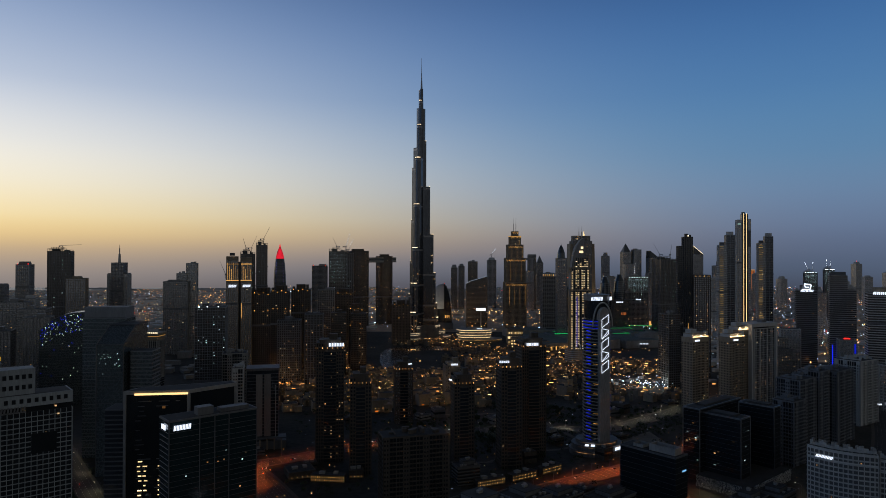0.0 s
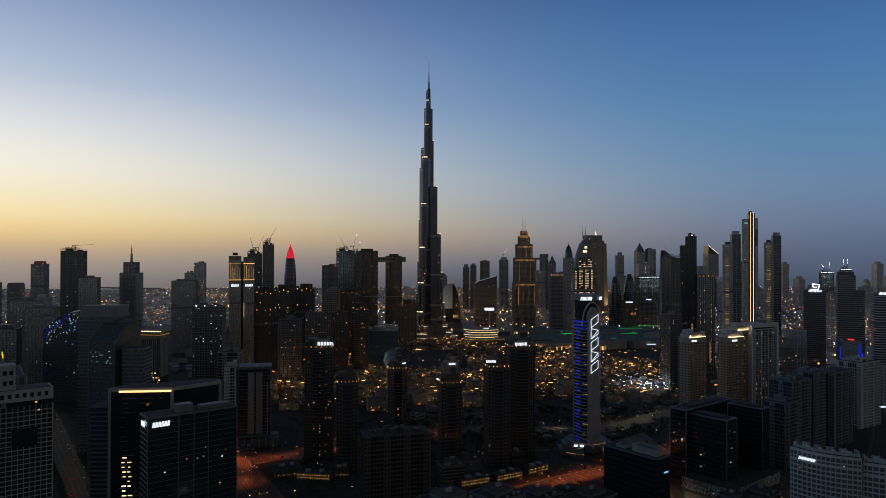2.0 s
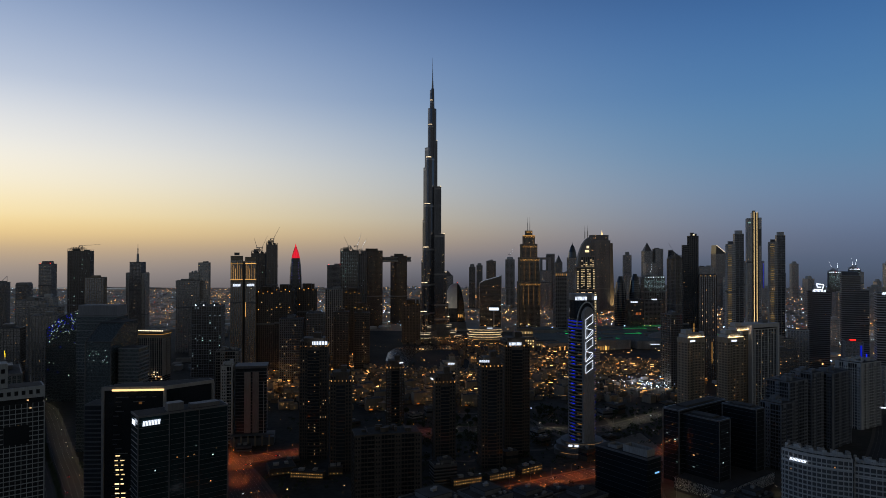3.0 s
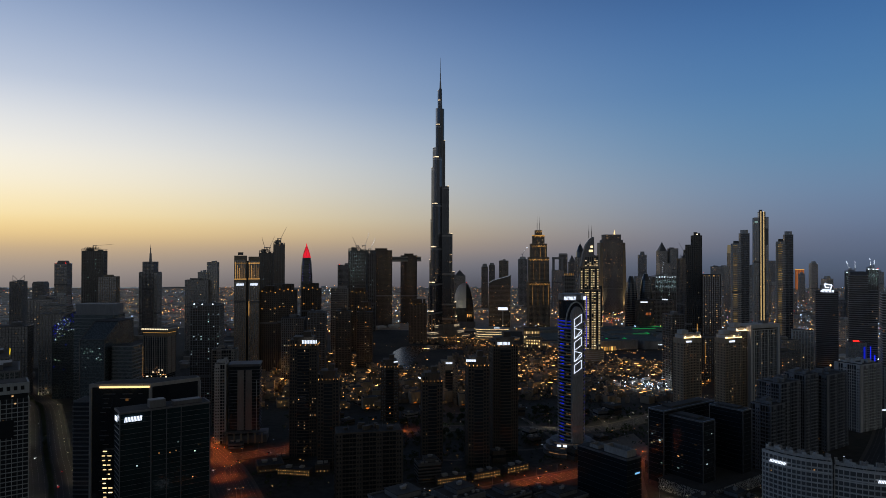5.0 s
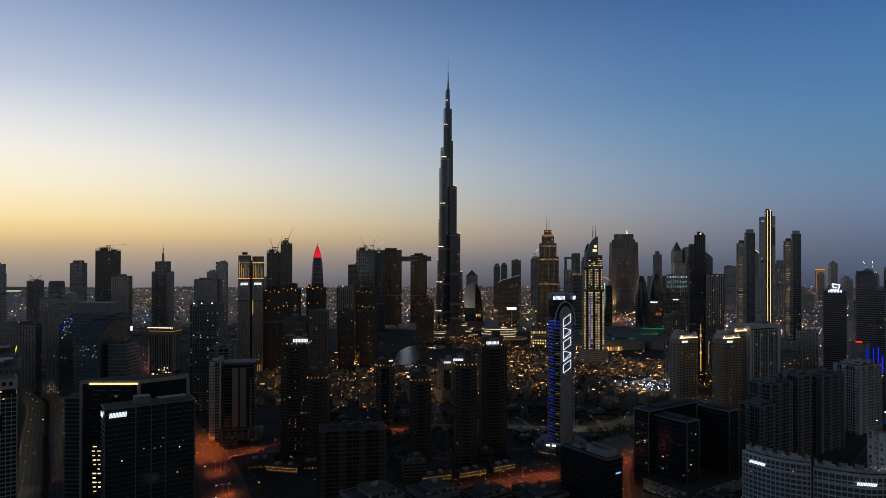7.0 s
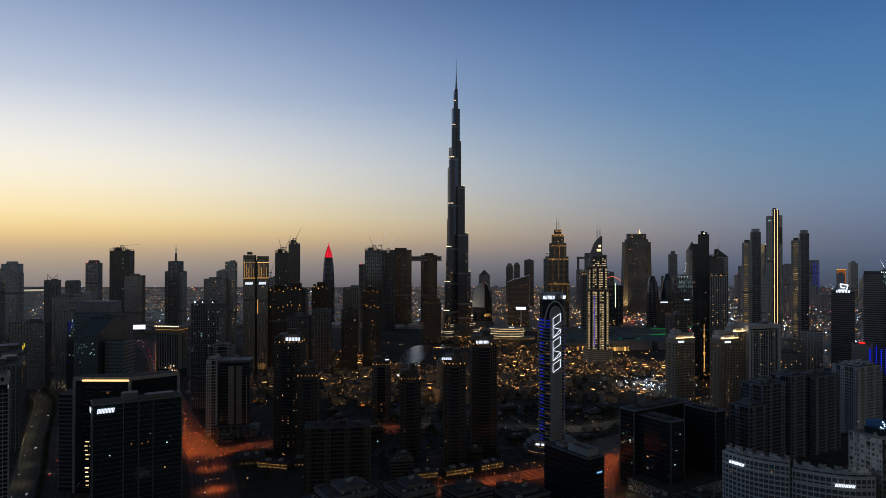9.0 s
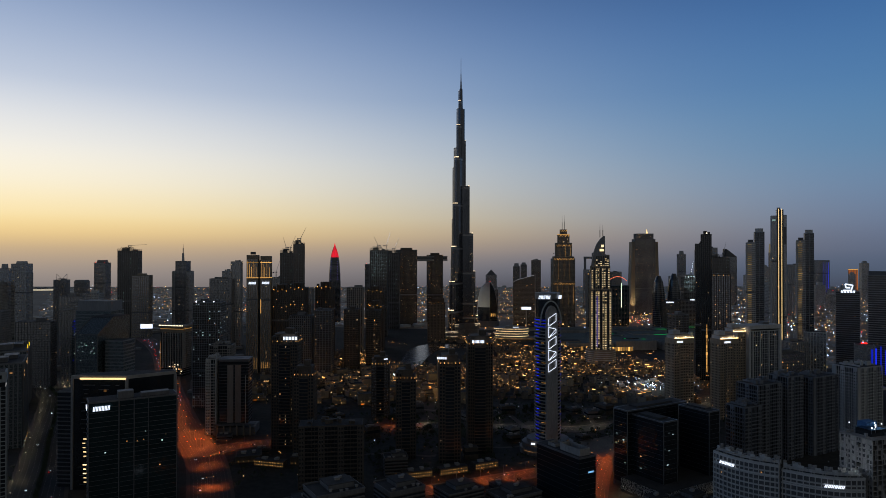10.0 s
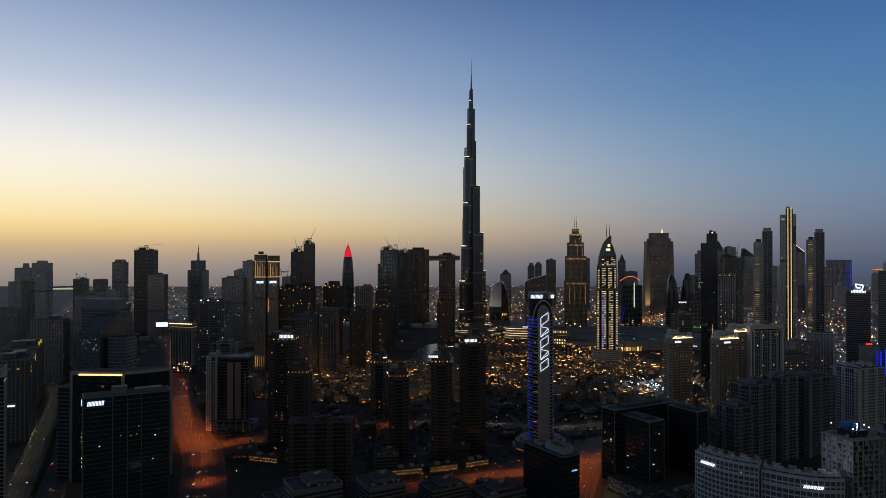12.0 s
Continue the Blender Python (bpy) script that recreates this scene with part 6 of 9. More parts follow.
def unfinished_block(x, y, w, d, yaw, h, label, seed):
    """A concrete frame: pale block infill with openings on one side, bare slabs and props on the others."""
    t = thing("unfinished_tower", x, y, label, "apartment building", 0, yaw, "unfinished apartment towers")
    rng = random.Random(seed)
    fh = 3.6
    floors = int(h / fh)
    slab = mesh_of("floor_slab", box(bmesh.new(), -w / 2 - 0.6, -d / 2 - 0.6, -0.3, w / 2 + 0.6, d / 2 + 0.6, 0.1), CONCRETE)
    for f in range(floors + 1):
        piece("floor_slab", slab, t, pose(0, 0, f * fh + 0.3))
    part("core", prism(bmesh.new(), rect(w * 0.5, d * 0.5), 0, h + 2), GLASS_BLACK, t)
    col = mesh_of("column", box(bmesh.new(), -0.4, -0.4, 0, 0.4, 0.4, floors * fh), CONCRETE)
    nx, ny = max(2, int(w / 5)), max(2, int(d / 5))
    for k in range(nx + 1):
        for s in (-1, 1):
            piece("column", col, t, pose(-w / 2 + w * k / nx, s * d / 2, 0))
    for k in range(1, ny):
        for s in (-1, 1):
            piece("column", col, t, pose(s * w / 2, -d / 2 + d * k / ny, 0))
    for side, ln, off, share in ((3, d, w / 2, 0.85), (0, w, d / 2, 0.28)):
        nb = max(2, int(ln / 3.2))
        bw = ln / nb
        turn = Matrix.Rotation(side * math.pi / 2, 4, "Z")
        for k in range(nb):
            bm, bm2 = bmesh.new(), bmesh.new()
            for f in range(floors):
                z, u = f * fh + 0.4, -ln / 2 + k * bw
                if rng.random() > share:
                    continue
                if rng.random() < 0.3:
                    box(bm, u, -off, z, u + bw, -off + 0.3, z + fh - 0.7)
                else:
                    box(bm, u, -off, z, u + bw, -off + 0.3, z + 0.9)
                    box(bm, u, -off, z + 0.9, u + bw * 0.28, -off + 0.3, z + fh - 0.7)
                    box(bm2, u + bw * 0.28, -off + 0.4, z + 0.9, u + bw, -off + 0.6, z + fh - 0.7)
            for b, nm, mt in ((bm, "block_infill", CONCRETE), (bm2, "dark_opening", GLASS_SMOKE)):
                if len(b.verts):
                    part(nm, b, mt, t, kind="stuff").matrix_basis = turn
                else:
                    b.free()
    for k in range(9):
        xx, yy = rng.uniform(-0.42, 0.42) * w, rng.uniform(-0.42, 0.42) * d
        part("formwork", box(bmesh.new(), xx - rng.uniform(1, 3), yy - 1, floors * fh + 0.4, xx + rng.uniform(1, 3), yy + 1, floors * fh + rng.uniform(1.4, 4)), rng.choice((CONCRETE, BROWN, SLATE)), t)
    return t


tc = unfinished_block(474, 618, 34, 30, 28, 86, "unfinished concrete apartment tower under white work lights", 403)
part("tarpaulin", prism(bmesh.new(), shifted(rect(13, 9), 6, 8), 86, 91, 0.96), TARP, tc, "sagging blue tarpaulin cover")
unfinished_block(520, 640, 40, 30, 28, 86, "unfinished grey apartment tower with work lights on top", 404)
t = thing("office_block", -679, 972, "dark glass office block with yellow oval roof signs", "office building", 0, 37)
facade(t, rect(48, 100), 0, 80, fh=4, bay=6, wall=SLATE, glass=LEANGLASS, lit=0.003, near=True, rng=random.Random(405), band=(0.6, 0.3), pier=(1.2, 0.6), parapet=2)
plant(t, 82, [(-6, -20, 18, 22, 7), (8, 14, 14, 30, 4), (-4, 36, 10, 12, 3)])
t2 = thing("office_block", -516, 783, "dark glass office block beside the dual carriageway", "office building", 0, 37)
facade(t2, rect(40, 80), 0, 94, fh=4, bay=5, wall=SLATE, glass=LEANGLASS, lit=0.003, near=True, rng=random.Random(406), band=(0.5, 0.25), pier=(1.4, 0.7), parapet=2)
plant(t2, 96, [(-4, -22, 14, 16, 5), (4, 10, 16, 24, 4)])
for y, w in ((-39, 2.6), (-12, 2.6), (14, 2.6), (37, 2.6)):
    part("corner_pier", box(bmesh.new(), 20.4, y, 0, 21.6, y + w, 97), CONCRETE, t2)
YELLOW = glow("yellow_sign_light", lin(255, 215, 40), 1.3)
for y in (-30, 2):
    bm = bmesh.new()
    prism(bm, [(a, y + b) for a, b in oval(0.5, 1.3, 12)], 83, 88)
    ob = part("oval_sign", bm, YELLOW, t)
    ob.location = (24, 0, 0)
part("lit_hall", box(bmesh.new(), 21.0, 18, 86, 21.4, 24, 94), WARM, t2)
for y, z, w in ((-30, 84, 1.2), (-31, 79, 2), (-33, 75, 2.4), (4, 90, 1.4)):
    part("lit_window", box(bmesh.new(), 21.0, y, z, 21.4, y + w, z + 2.4), WARM, t2)
for x, w in ((-16, 4), (-8, 7), (6, 3)):
    part("lit_window", box(bmesh.new(), x, -41.2, 84, x + w, -40.8, 85.4), WARM, t2)
part("sign_bar", box(bmesh.new(), -6, -41.4, 42, 4, -40.9, 43.6), SIGN, t2, "white lit sign band")
rng = random.Random(411)
for k in range(26):
    y = -38 + 3.1 * k
    if rng.random() < 0.7:
        z = rng.choice((1.5, 1.5, 2.5, 6))
        part("shop_lamp", box(bmesh.new(), 21.0, y, z, 21.5, y + rng.uniform(0.6, 1.8), z + rng.uniform(0.5, 1.2)), rng.choice((WARM, AMBER, COOL)), t2)
rng = random.Random(41)
for k in range(9):
    x, y = rng.uniform(-16, 16), rng.uniform(-14, 14)
    bm = bmesh.new()
    beam(bm, (x, y, 86), (x, y, 90), 0.15)
    p = part("work_mast", bm, STEEL, tc)
    part("work_lamp", box(bmesh.new(), x - 0.35, y - 0.3, 90, x + 0.35, y + 0.3, 90.5), LAMPWHITE, p)
flood = bpy.data.lights.new("flood_bulb", "SPOT")
flood.energy, flood.color, flood.spot_size, flood.spot_blend, flood.shadow_soft_size = 5200, (0.85, 0.93, 1.0), radians(110), 1.0, 2.0
ob = new("flood_bulb", flood)
ob.matrix_basis = look((436, 586, 62), (458, 606, 70))

t = thing("podium_block", -131, 522, "low dark podium with a white lit sign", "building", 0, 20)
part("body", prism(bmesh.new(), rect(34, 22), 0, 13), GLASS_BLACK, t)
part("parapet", prism(bmesh.new(), rect(35, 23), 13, 14), DARKCLAD, t)
part("roof_deck", prism(bmesh.new(), rect(33, 21), 14, 14.1), ROOF, t)
sign(t, 0, -12, 14.2, 0, 11, 2.4, 6)
plant(t, 14.1, [(6, 3, 6, 5, 2)])


# ---- skyline behind ----
SKYLINE = [
    # x, y, w, d, yaw, h, wall, lit, crown (width, height)
    (-1233, 1957, 36, 34, 10, 206, DARKCLAD, 0.05, (27, 9)),
    (-1012, 1836, 48, 40, 18, 170, BROWN, 0.02, (24, 6)),
    (-1000, 1600, 40, 40, 18, 130, CONCRETE, 0.03, None),
    (-648, 1714, 26, 24, 12, 214, CONCRETE, 0.04, None),
    (-670, 1706, 24, 24, 12, 188, CONCRETE, 0.04, None),
    (-678, 1688, 58, 28, 12, 168, DARKCLAD, 0.014, None),
    (-1366, 1939, 36, 30, 10, 150, DARKCLAD, 0.02, None),
    (-1301, 1949, 34, 30, 10, 142, DARKCLAD, 0.02, (36, 8)),
    (-1360, 1766, 42, 36, 10, 205, CONCRETE, 0.02, (24, 8)),
    (-1330, 1740, 30, 36, 10, 178, CONCRETE, 0.02, None),
    (-1440, 1790, 46, 40, 10, 190, CONCRETE, 0.02, (14, 14)),
    (-1400, 1720, 36, 40, 10, 150, CONCRETE, 0.02, None),
    (-446, 2404, 52, 40, 6, 197, DARKCLAD, 0.02, None),
    (54, 3161, 30, 40, 0, 178, DARKCLAD, 0.02, (22, 14)),
    (88, 3161, 28, 40, 0, 186, DARKCLAD, 0.02, (20, 10)),
    (145, 3231, 44, 40, 0, 206, DARKCLAD, 0.02, None),
    (236, 3221, 42, 40, 0, 214, CONCRETE, 0.03, (30, 12)),
    (300, 3000, 40, 40, 0, 216, DARKCLAD, 0.03, None),
    (423, 3160, 36, 36, 0, 236, DARKCLAD, 0.03, (40, 6)),
    (352, 2190, 54, 40, 4, 168, DARKCLAD, 0.02, None),
    (914, 3735, 40, 36, 0, 236, DARKCLAD, 0.02, (22, 18)),
    (1005, 3451, 40, 40, 6, 268, DARKCLAD, 0.02, None),
    (1040, 3300, 50, 40, 6, 150, DARKCLAD, 0.05, None),
    (900, 3200, 56, 40, 6, 196, DARKCLAD, 0.03, None),
    (520, 3300, 60, 40, 6, 150, DARKCLAD, 0.03, None),
    (760, 3000, 70, 40, 6, 140, DARKCLAD, 0.04, None),
    (780, 2600, 50, 40, 6, 120, DARKCLAD, 0.05, None),
    (880, 2150, 40, 30, 6, 165, CONCRETE, 0.03, None),
    (980, 2700, 44, 40, -10, 190, DARKCLAD, 0.03, None),
    (1170, 2800, 60, 40, -15, 195, DARKCLAD, 0.03, None),
    (1240, 2900, 50, 40, -15, 180, DARKCLAD, 0.03, None),
    (-20, 2700, 40, 40, 5, 90, DARKCLAD, 0.04, None),
    (-600, 2100, 60, 40, 10, 120, DARKCLAD, 0.05, None),
    (-560, 1800, 40, 36, 10, 168, CONCRETE, 0.03, None),
    (-390, 1380, 36, 30, 8, 140, BROWN, 0.05, None),
    (-300, 1300, 44, 30, 8, 110, DARKCLAD, 0.04, None),
    (-250, 1290, 34, 28, 8, 122, DARKCLAD, 0.05, None),
    (-215, 1370, 30, 28, 8, 118, BROWN, 0.05, None),
    (-180, 1420, 32, 28, 8, 112, BROWN, 0.06, None),
    (-290, 1650, 40, 30, 8, 150, DARKCLAD, 0.04, None),
    (-420, 1580, 60, 36, 8, 110, BROWN, 0.06, None),
    (-700, 1150, 40, 36, 20, 128, CONCRETE, 0.01, None),
    (-760, 1120, 60, 30, 20, 108, DARKCLAD, 0.01, None),
    (-800, 1300, 50, 40, 16, 130, CONCRETE, 0.02, None),
    (-900, 1400, 50, 40, 16, 136, CONCRETE, 0.02, None),
    (-930, 1200, 50, 40, 16, 118, CONCRETE, 0.01, None),
    (-880, 1080, 50, 40, 16, 126, CONCRETE, 0.01, None),
    (640, 1280, 34, 30, 20, 80, CONCRETE, 0.06, None),
    (600, 1200, 50, 30, 20, 70, DARKCLAD, 0.03, None),
    (740, 1090, 40, 30, 20, 60, PALE, 0.03, None),
    (440, 1290, 26, 30, 20, 124, DARKCLAD, 0.02, None),
    (1060, 1900, 40, 30, -10, 60, CONCRETE, 0.1, None),
    (1300, 2300, 40, 40, -10, 110, DARKCLAD, 0.06, None),
]
for i, (x, y, w, d, yaw, h, wall, lit, top) in enumerate(SKYLINE):
    rng = random.Random(500 + i)
    # far walls swapped for paler ones: haze put into their colour
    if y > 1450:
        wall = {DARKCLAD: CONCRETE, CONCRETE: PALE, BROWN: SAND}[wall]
    kind = "dark grey" if wall is DARKCLAD else "brown stone" if wall in (BROWN, SAND) else "grey concrete" if wall is CONCRETE else "pale"
    state = "mostly unlit" if lit < 0.03 else "with scattered lit rooms"
    t = thing("city_tower" if h > 100 else "city_block", x, y, kind + " high-rise with banded storeys, " + state, "skyscraper" if h > 150 else "building", 0, yaw, "skyline towers")
    # central towers take darker glass: their backlit silhouette put into colour
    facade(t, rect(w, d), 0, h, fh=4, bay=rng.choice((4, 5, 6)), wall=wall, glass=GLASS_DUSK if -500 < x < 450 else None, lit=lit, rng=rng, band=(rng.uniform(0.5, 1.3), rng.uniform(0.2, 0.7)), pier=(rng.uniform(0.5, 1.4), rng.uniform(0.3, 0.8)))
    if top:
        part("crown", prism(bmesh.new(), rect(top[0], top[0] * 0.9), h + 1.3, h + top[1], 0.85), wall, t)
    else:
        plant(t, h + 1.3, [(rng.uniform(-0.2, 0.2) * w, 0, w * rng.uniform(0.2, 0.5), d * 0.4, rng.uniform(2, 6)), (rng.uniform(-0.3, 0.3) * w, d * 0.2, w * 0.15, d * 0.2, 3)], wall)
    if i in (0, 12):
        for s in (-0.4, 0.4):
            part("warning_lamp", box(bmesh.new(), s * w - 0.8, -d / 2, h + 1.4, s * w + 0.8, -d / 2 + 1, h + 3), REDLAMP, t)


t = thing("roof_lantern", 352, 2172, "amber lit roof colonnade on a dark tower", "roof lights", 168.2, 4)
part("canopy", box(bmesh.new(), -27, -2, 8, 27, 20, 9.5), DARKCLAD, t)
for k in range(8):
    x = -24 + k * 6.8
    part("column", box(bmesh.new(), x - 0.5, -1, 0, x + 0.5, 0, 8), AMBER, t)


def spire_tower():
    t = thing("office_tower", -978, 2005, "slim grey tower with shoulders and a needle mast", "skyscraper", 0, 4)
    facade(t, rect(34, 34), 0, 214, fh=4, bay=4.5, wall=DARKCLAD, lit=0.02, rng=random.Random(3))
    for s in (-1, 1):
        facade(t, shifted(rect(12, 30), s * 23.2, 0), 0, 182, fh=4, bay=4, wall=PALE, lit=0.005, rng=random.Random(4), band=(0.5, 0.1))
    part("collar", prism(bmesh.new(), rect(56, 30), 183.2, 185), DARKCLAD, t)
    part("mast_base", prism(bmesh.new(), oval(4.5, 4.5, 8), 215, 240, 0.7), PALE, t)
    mast(t, 0, 0, 240, 268, 1.6)


spire_tower()


def horn(t_x, t_y, z):
    t = thing("roof_truss", t_x, t_y, "steel truss horns on a dark tower roof", "truss", z, 8)
    for s in (-1, 1):
        bm = bmesh.new()
        beam(bm, (s * 17, 0, 0), (s * 17, 0, 18), 0.7, n=4)
        beam(bm, (s * 17, 0, 18), (s * 3, 0, 4), 0.6, n=4)
        beam(bm, (s * 3, 0, 4), (s * 17, 0, 2), 0.6, n=4)
        part("horn", bm, STEEL, t)


horn(-1366, 1939, 151.2)


def pointed_tower(x, y, w, h, label, kind):
    t = thing("office_tower", x, y, label, "skyscraper", 0, 6)
    hb = h * 0.86
    facade(t, rect(w, w), 0, hb, fh=4, bay=5, wall=DARKCLAD, lit=0.02, rng=random.Random(int(x)))
    if kind == "dome":
        bm = bmesh.new()
        for (z0, r0), (z1, r1) in zip([(0, 1), (0.4, 0.85), (0.75, 0.5)], [(0.4, 0.85), (0.75, 0.5), (1, 0.05)]):
            prism(bm, oval(w / 2 * r0, w / 2 * r0, 14), hb + 1.2 + z0 * (h - hb), hb + 1.2 + z1 * (h - hb), r1 / r0)
        part("dome", bm, GLASS, t)
        mast(t, 0, 0, h, h + 8, 0.6)
    elif kind == "peak":
        bm = bmesh.new()
        prism(bm, rect(w * 0.9, w * 0.9), hb + 1.2, h, 0.04)
        part("peak", bm, DARKCLAD, t)
    else:
        bm = bmesh.new()
        a = [(-w / 2, hb + 1.2), (w / 2, hb + 1.2), (-w / 2 + 2, h)]
        lo = [bm.verts.new((px, -w / 2, pz)) for px, pz in a]
        hi = [bm.verts.new((px, w / 2, pz)) for px, pz in a]
        bm.faces.new(lo)
        bm.faces.new(hi[::-1])
        for k in range(3):
            bm.faces.new((lo[k], hi[k], hi[(k + 1) % 3], lo[(k + 1) % 3]))
        bmesh.ops.recalc_face_normals(bm, faces=bm.faces)
        part("slant_crown", bm, GLASS, t)
        if kind == "slant_lit":
            strip(t, [(-w / 2 + 2, -w / 2 - 0.4, h), (w / 2, -w / 2 - 0.4, hb + 2)], 0.7, LAMPSOFT)
    return t


pointed_tower(352, 1976, 26, 268, "slim grey tower with a pointed glass dome", "dome")
pointed_tower(950, 3451, 42, 300, "slim tower with a steep pointed roof", "peak")
pointed_tower(1075, 3400, 50, 262, "tower with a rounded slanting top", "slant")
pointed_tower(1262, 3312, 52, 285, "grey tower with a lit slanting roof edge", "slant_lit")
pointed_tower(-63, 3122, 50, 162, "dim brown far tower with a pointed roof", "peak")
pointed_tower(480, 3300, 30, 235, "far narrow tower with a needle peak", "peak")
for x, h in ((575, 118), (625, 124)):
    t = thing("office_tower", x, 2354, "dark bullet-shaped glass tower", "skyscraper", 0, 0, "bullet-shaped towers")
    bm = bmesh.new()
    lv = [(0, 20), (60, 22), (110, 20), (145, 15), (165, 7)]
    for (z0, r0), (z1, r1) in zip(lv, lv[1:]):
        prism(bm, oval(r0, r0, 16), z0 * h / 120, z1 * h / 120, r1 / r0)
    part("shell", bm, GLASS, t)
    bm = bmesh.new()
    for k in range(24):
        z = 4 + 6 * k
        r = np.interp(z, [a for a, b in lv], [b for a, b in lv]) + 0.3
        prism(bm, oval(r, r, 16), z * h / 120, (z + 1) * h / 120)
    part("storey_banding", bm, DARKCLAD, t, kind="stuff")


def old_town_crown(x, y, w, d, h, label, seed):
    """A heavy sand tower with turrets and lamps along its roof."""
    t = thing("residence_tower", x, y, label, "skyscraper", 0, 8, "turreted residence towers")
    facade(t, rect(w, d), 0, h, fh=3.8, bay=4, wall=BROWN, glass=GLASS_DUSK, lit=0.02, rng=random.Random(seed), pier=(1.5, 0.7))
    rng = random.Random(seed)
    for k in range(4):
        xx = -w * 0.38 + k * w * 0.25
        part("turret", prism(bmesh.new(), shifted(rect(w * 0.14, w * 0.14), xx, -d * 0.3), h + 1.3, h + 8 + 4 * (k % 2)), BROWN, t)
        part("turret_lamp", box(bmesh.new(), xx - 0.7, -d / 2 - 1.3, h + 1.5 - 3 * (k % 2), xx + 0.7, -d / 2 - 0.9, h + 3.2 - 3 * (k % 2)), CROWNGLOW2, t)
        if rng.random() < 0.5:
            part("lower_lamp", box(bmesh.new(), xx - 0.6, -d / 2 - 1.3, h - 32, xx + 0.6, -d / 2 - 0.9, h - 30), CROWNGLOW2, t)
    part("crown_block", prism(bmesh.new(), rect(w * 0.5, d * 0.5), h + 1.3, h + 12), BROWN, t)
    return t


CROWNGLOW2 = glow("turret_lamp_light", lin(255, 176, 80), 1.3, 0.6)
old_town_crown(-372, 1368, 36, 34, 158, "brown turreted residence tower with amber roof lamps", 601)
old_town_crown(-336, 1372, 34, 34, 162, "brown turreted residence tower with amber roof lamps", 602)
old_town_crown(-322, 1507, 40, 32, 158, "brown residence tower with warm roof loggias", 603)
old_town_crown(-255, 1720, 44, 32, 138, "brown residence block with lamp-lit loggias", 604)
old_town_crown(-196, 1500, 34, 28, 116, "brown residence tower with crown lamps", 605)
old_town_crown(-120, 1900, 50, 30, 96, "brown residence block near the lake", 606)

TERRACE = glow("terrace_band_light", lin(255, 212, 156), 2.6)
# terraced mall front with four bands of light
t = thing("shopping_mall", 96, 1850, "low curved terrace building with bright bands of light", "shopping mall", 0, 2)
for k in range(5):
    a, b = (66, 34) if k == 0 else (50 - 2 * (k % 2), 30)
    ov = shifted(oval(a, b, 40, 0.75), 14 if k == 0 else (0, -3, 2, -2)[k - 1], 0)
    lv = part("terrace", prism(bmesh.new(), ov, 7 * k, 7 * k + 6.9), DARKCLAD, t)
    part("terrace_edge", prism(bmesh.new(), grown(ov, 1.5), 7 * k + 5.2, 7 * k + 6.5), PALE, lv)
    ring_light(lv, ov, 7 * k + 4.2, 0.6, TERRACE if k else AMBER, 1.2)
part("roof_plant", prism(bmesh.new(), rect(40, 20), 35, 39), CONCRETE, t)
sign(t, 12, -27, 36, 0, 16, 3.4, 5)


def shell_tower():
    """Sail-shaped building: a pale metal quarter shell against a dark upright blade."""
    t = thing("curved_tower", 3, 2290, "sail-shaped building with a pale metal shell and dark blade", "building", 0, 4)
    bm = bmesh.new()
    n, m = 12, 10
    grid = []
    for i in range(n + 1):
        u = i / n * math.pi / 2
        row = []
        for j in range(m + 1):
            v = (j / m - 0.5) * math.pi
            r = 42 * math.cos(u) ** 0.7
            row.append(bm.verts.new((-r * max(0.0, math.cos(v)) - 1, -20 * math.sin(-v) * max(0.15, math.cos(u)), 62 + 76 * math.sin(u))))
        grid.append(row)
    for i in range(n):
        for j in range(m):
            bm.faces.new((grid[i][j], grid[i][j + 1], grid[i + 1][j + 1], grid[i + 1][j]))
    bmesh.ops.recalc_face_normals(bm, faces=bm.faces)
    part("shell", bm, SHELL, t, "pale ribbed metal shell")
    bm = bmesh.new()
    prof = [(0, 0), (0, 140), (8, 132), (16, 112), (22, 84), (26, 40), (27, 0)]
    lo = [bm.verts.new((x, -21, z)) for x, z in prof]
    hi = [bm.verts.new((x, 21, z)) for x, z in prof]
    bm.faces.new(lo)
    bm.faces.new(hi[::-1])
    for k in range(len(prof)):
        bm.faces.new((lo[k], hi[k], hi[(k + 1) % len(prof)], lo[(k + 1) % len(prof)]))
    bmesh.ops.recalc_face_normals(bm, faces=bm.faces)
    part("blade", bm, GLASS_BLACK, t)
    low = [(-42 * math.cos(v) - 1, 20 * math.sin(v)) for v in np.linspace(math.pi / 2, -math.pi / 2, 11)]
    part("drum", prism(bmesh.new(), low, 20, 62), GLASS, t)
    part("base", prism(bmesh.new(), shifted(rect(78, 46), -8, 0), 0, 20), DARKCLAD, t)
    part("warning_lamp", box(bmesh.new(), -0.8, -22, 140, 0.8, -20.6, 141.6), REDLAMP, t)
    for k in range(5):
        part("gold_window", box(bmesh.new(), 3 + 3.4 * k, -21.5, 34 + 3 * (k % 2), 5 + 3.4 * k, -21.2, 43), AMBER, t)


SHELL = material("pale_ribbed_metal_shell", (0.66, 0.66, 0.64), 0.5, 0.1, 0.15, 0.06, 0.0, 0.5)
shell_tower()
lamp = bpy.data.lights.new("shell_floodlight", "SPOT")
lamp.energy, lamp.color, lamp.shadow_soft_size, lamp.spot_size, lamp.spot_blend = 80000, (1.0, 0.85, 0.6), 2.0, radians(70), 0.8
ob = new("shell_floodlight", lamp)
ob.matrix_basis = look((-70, 2215, 12), (-25, 2285, 95))


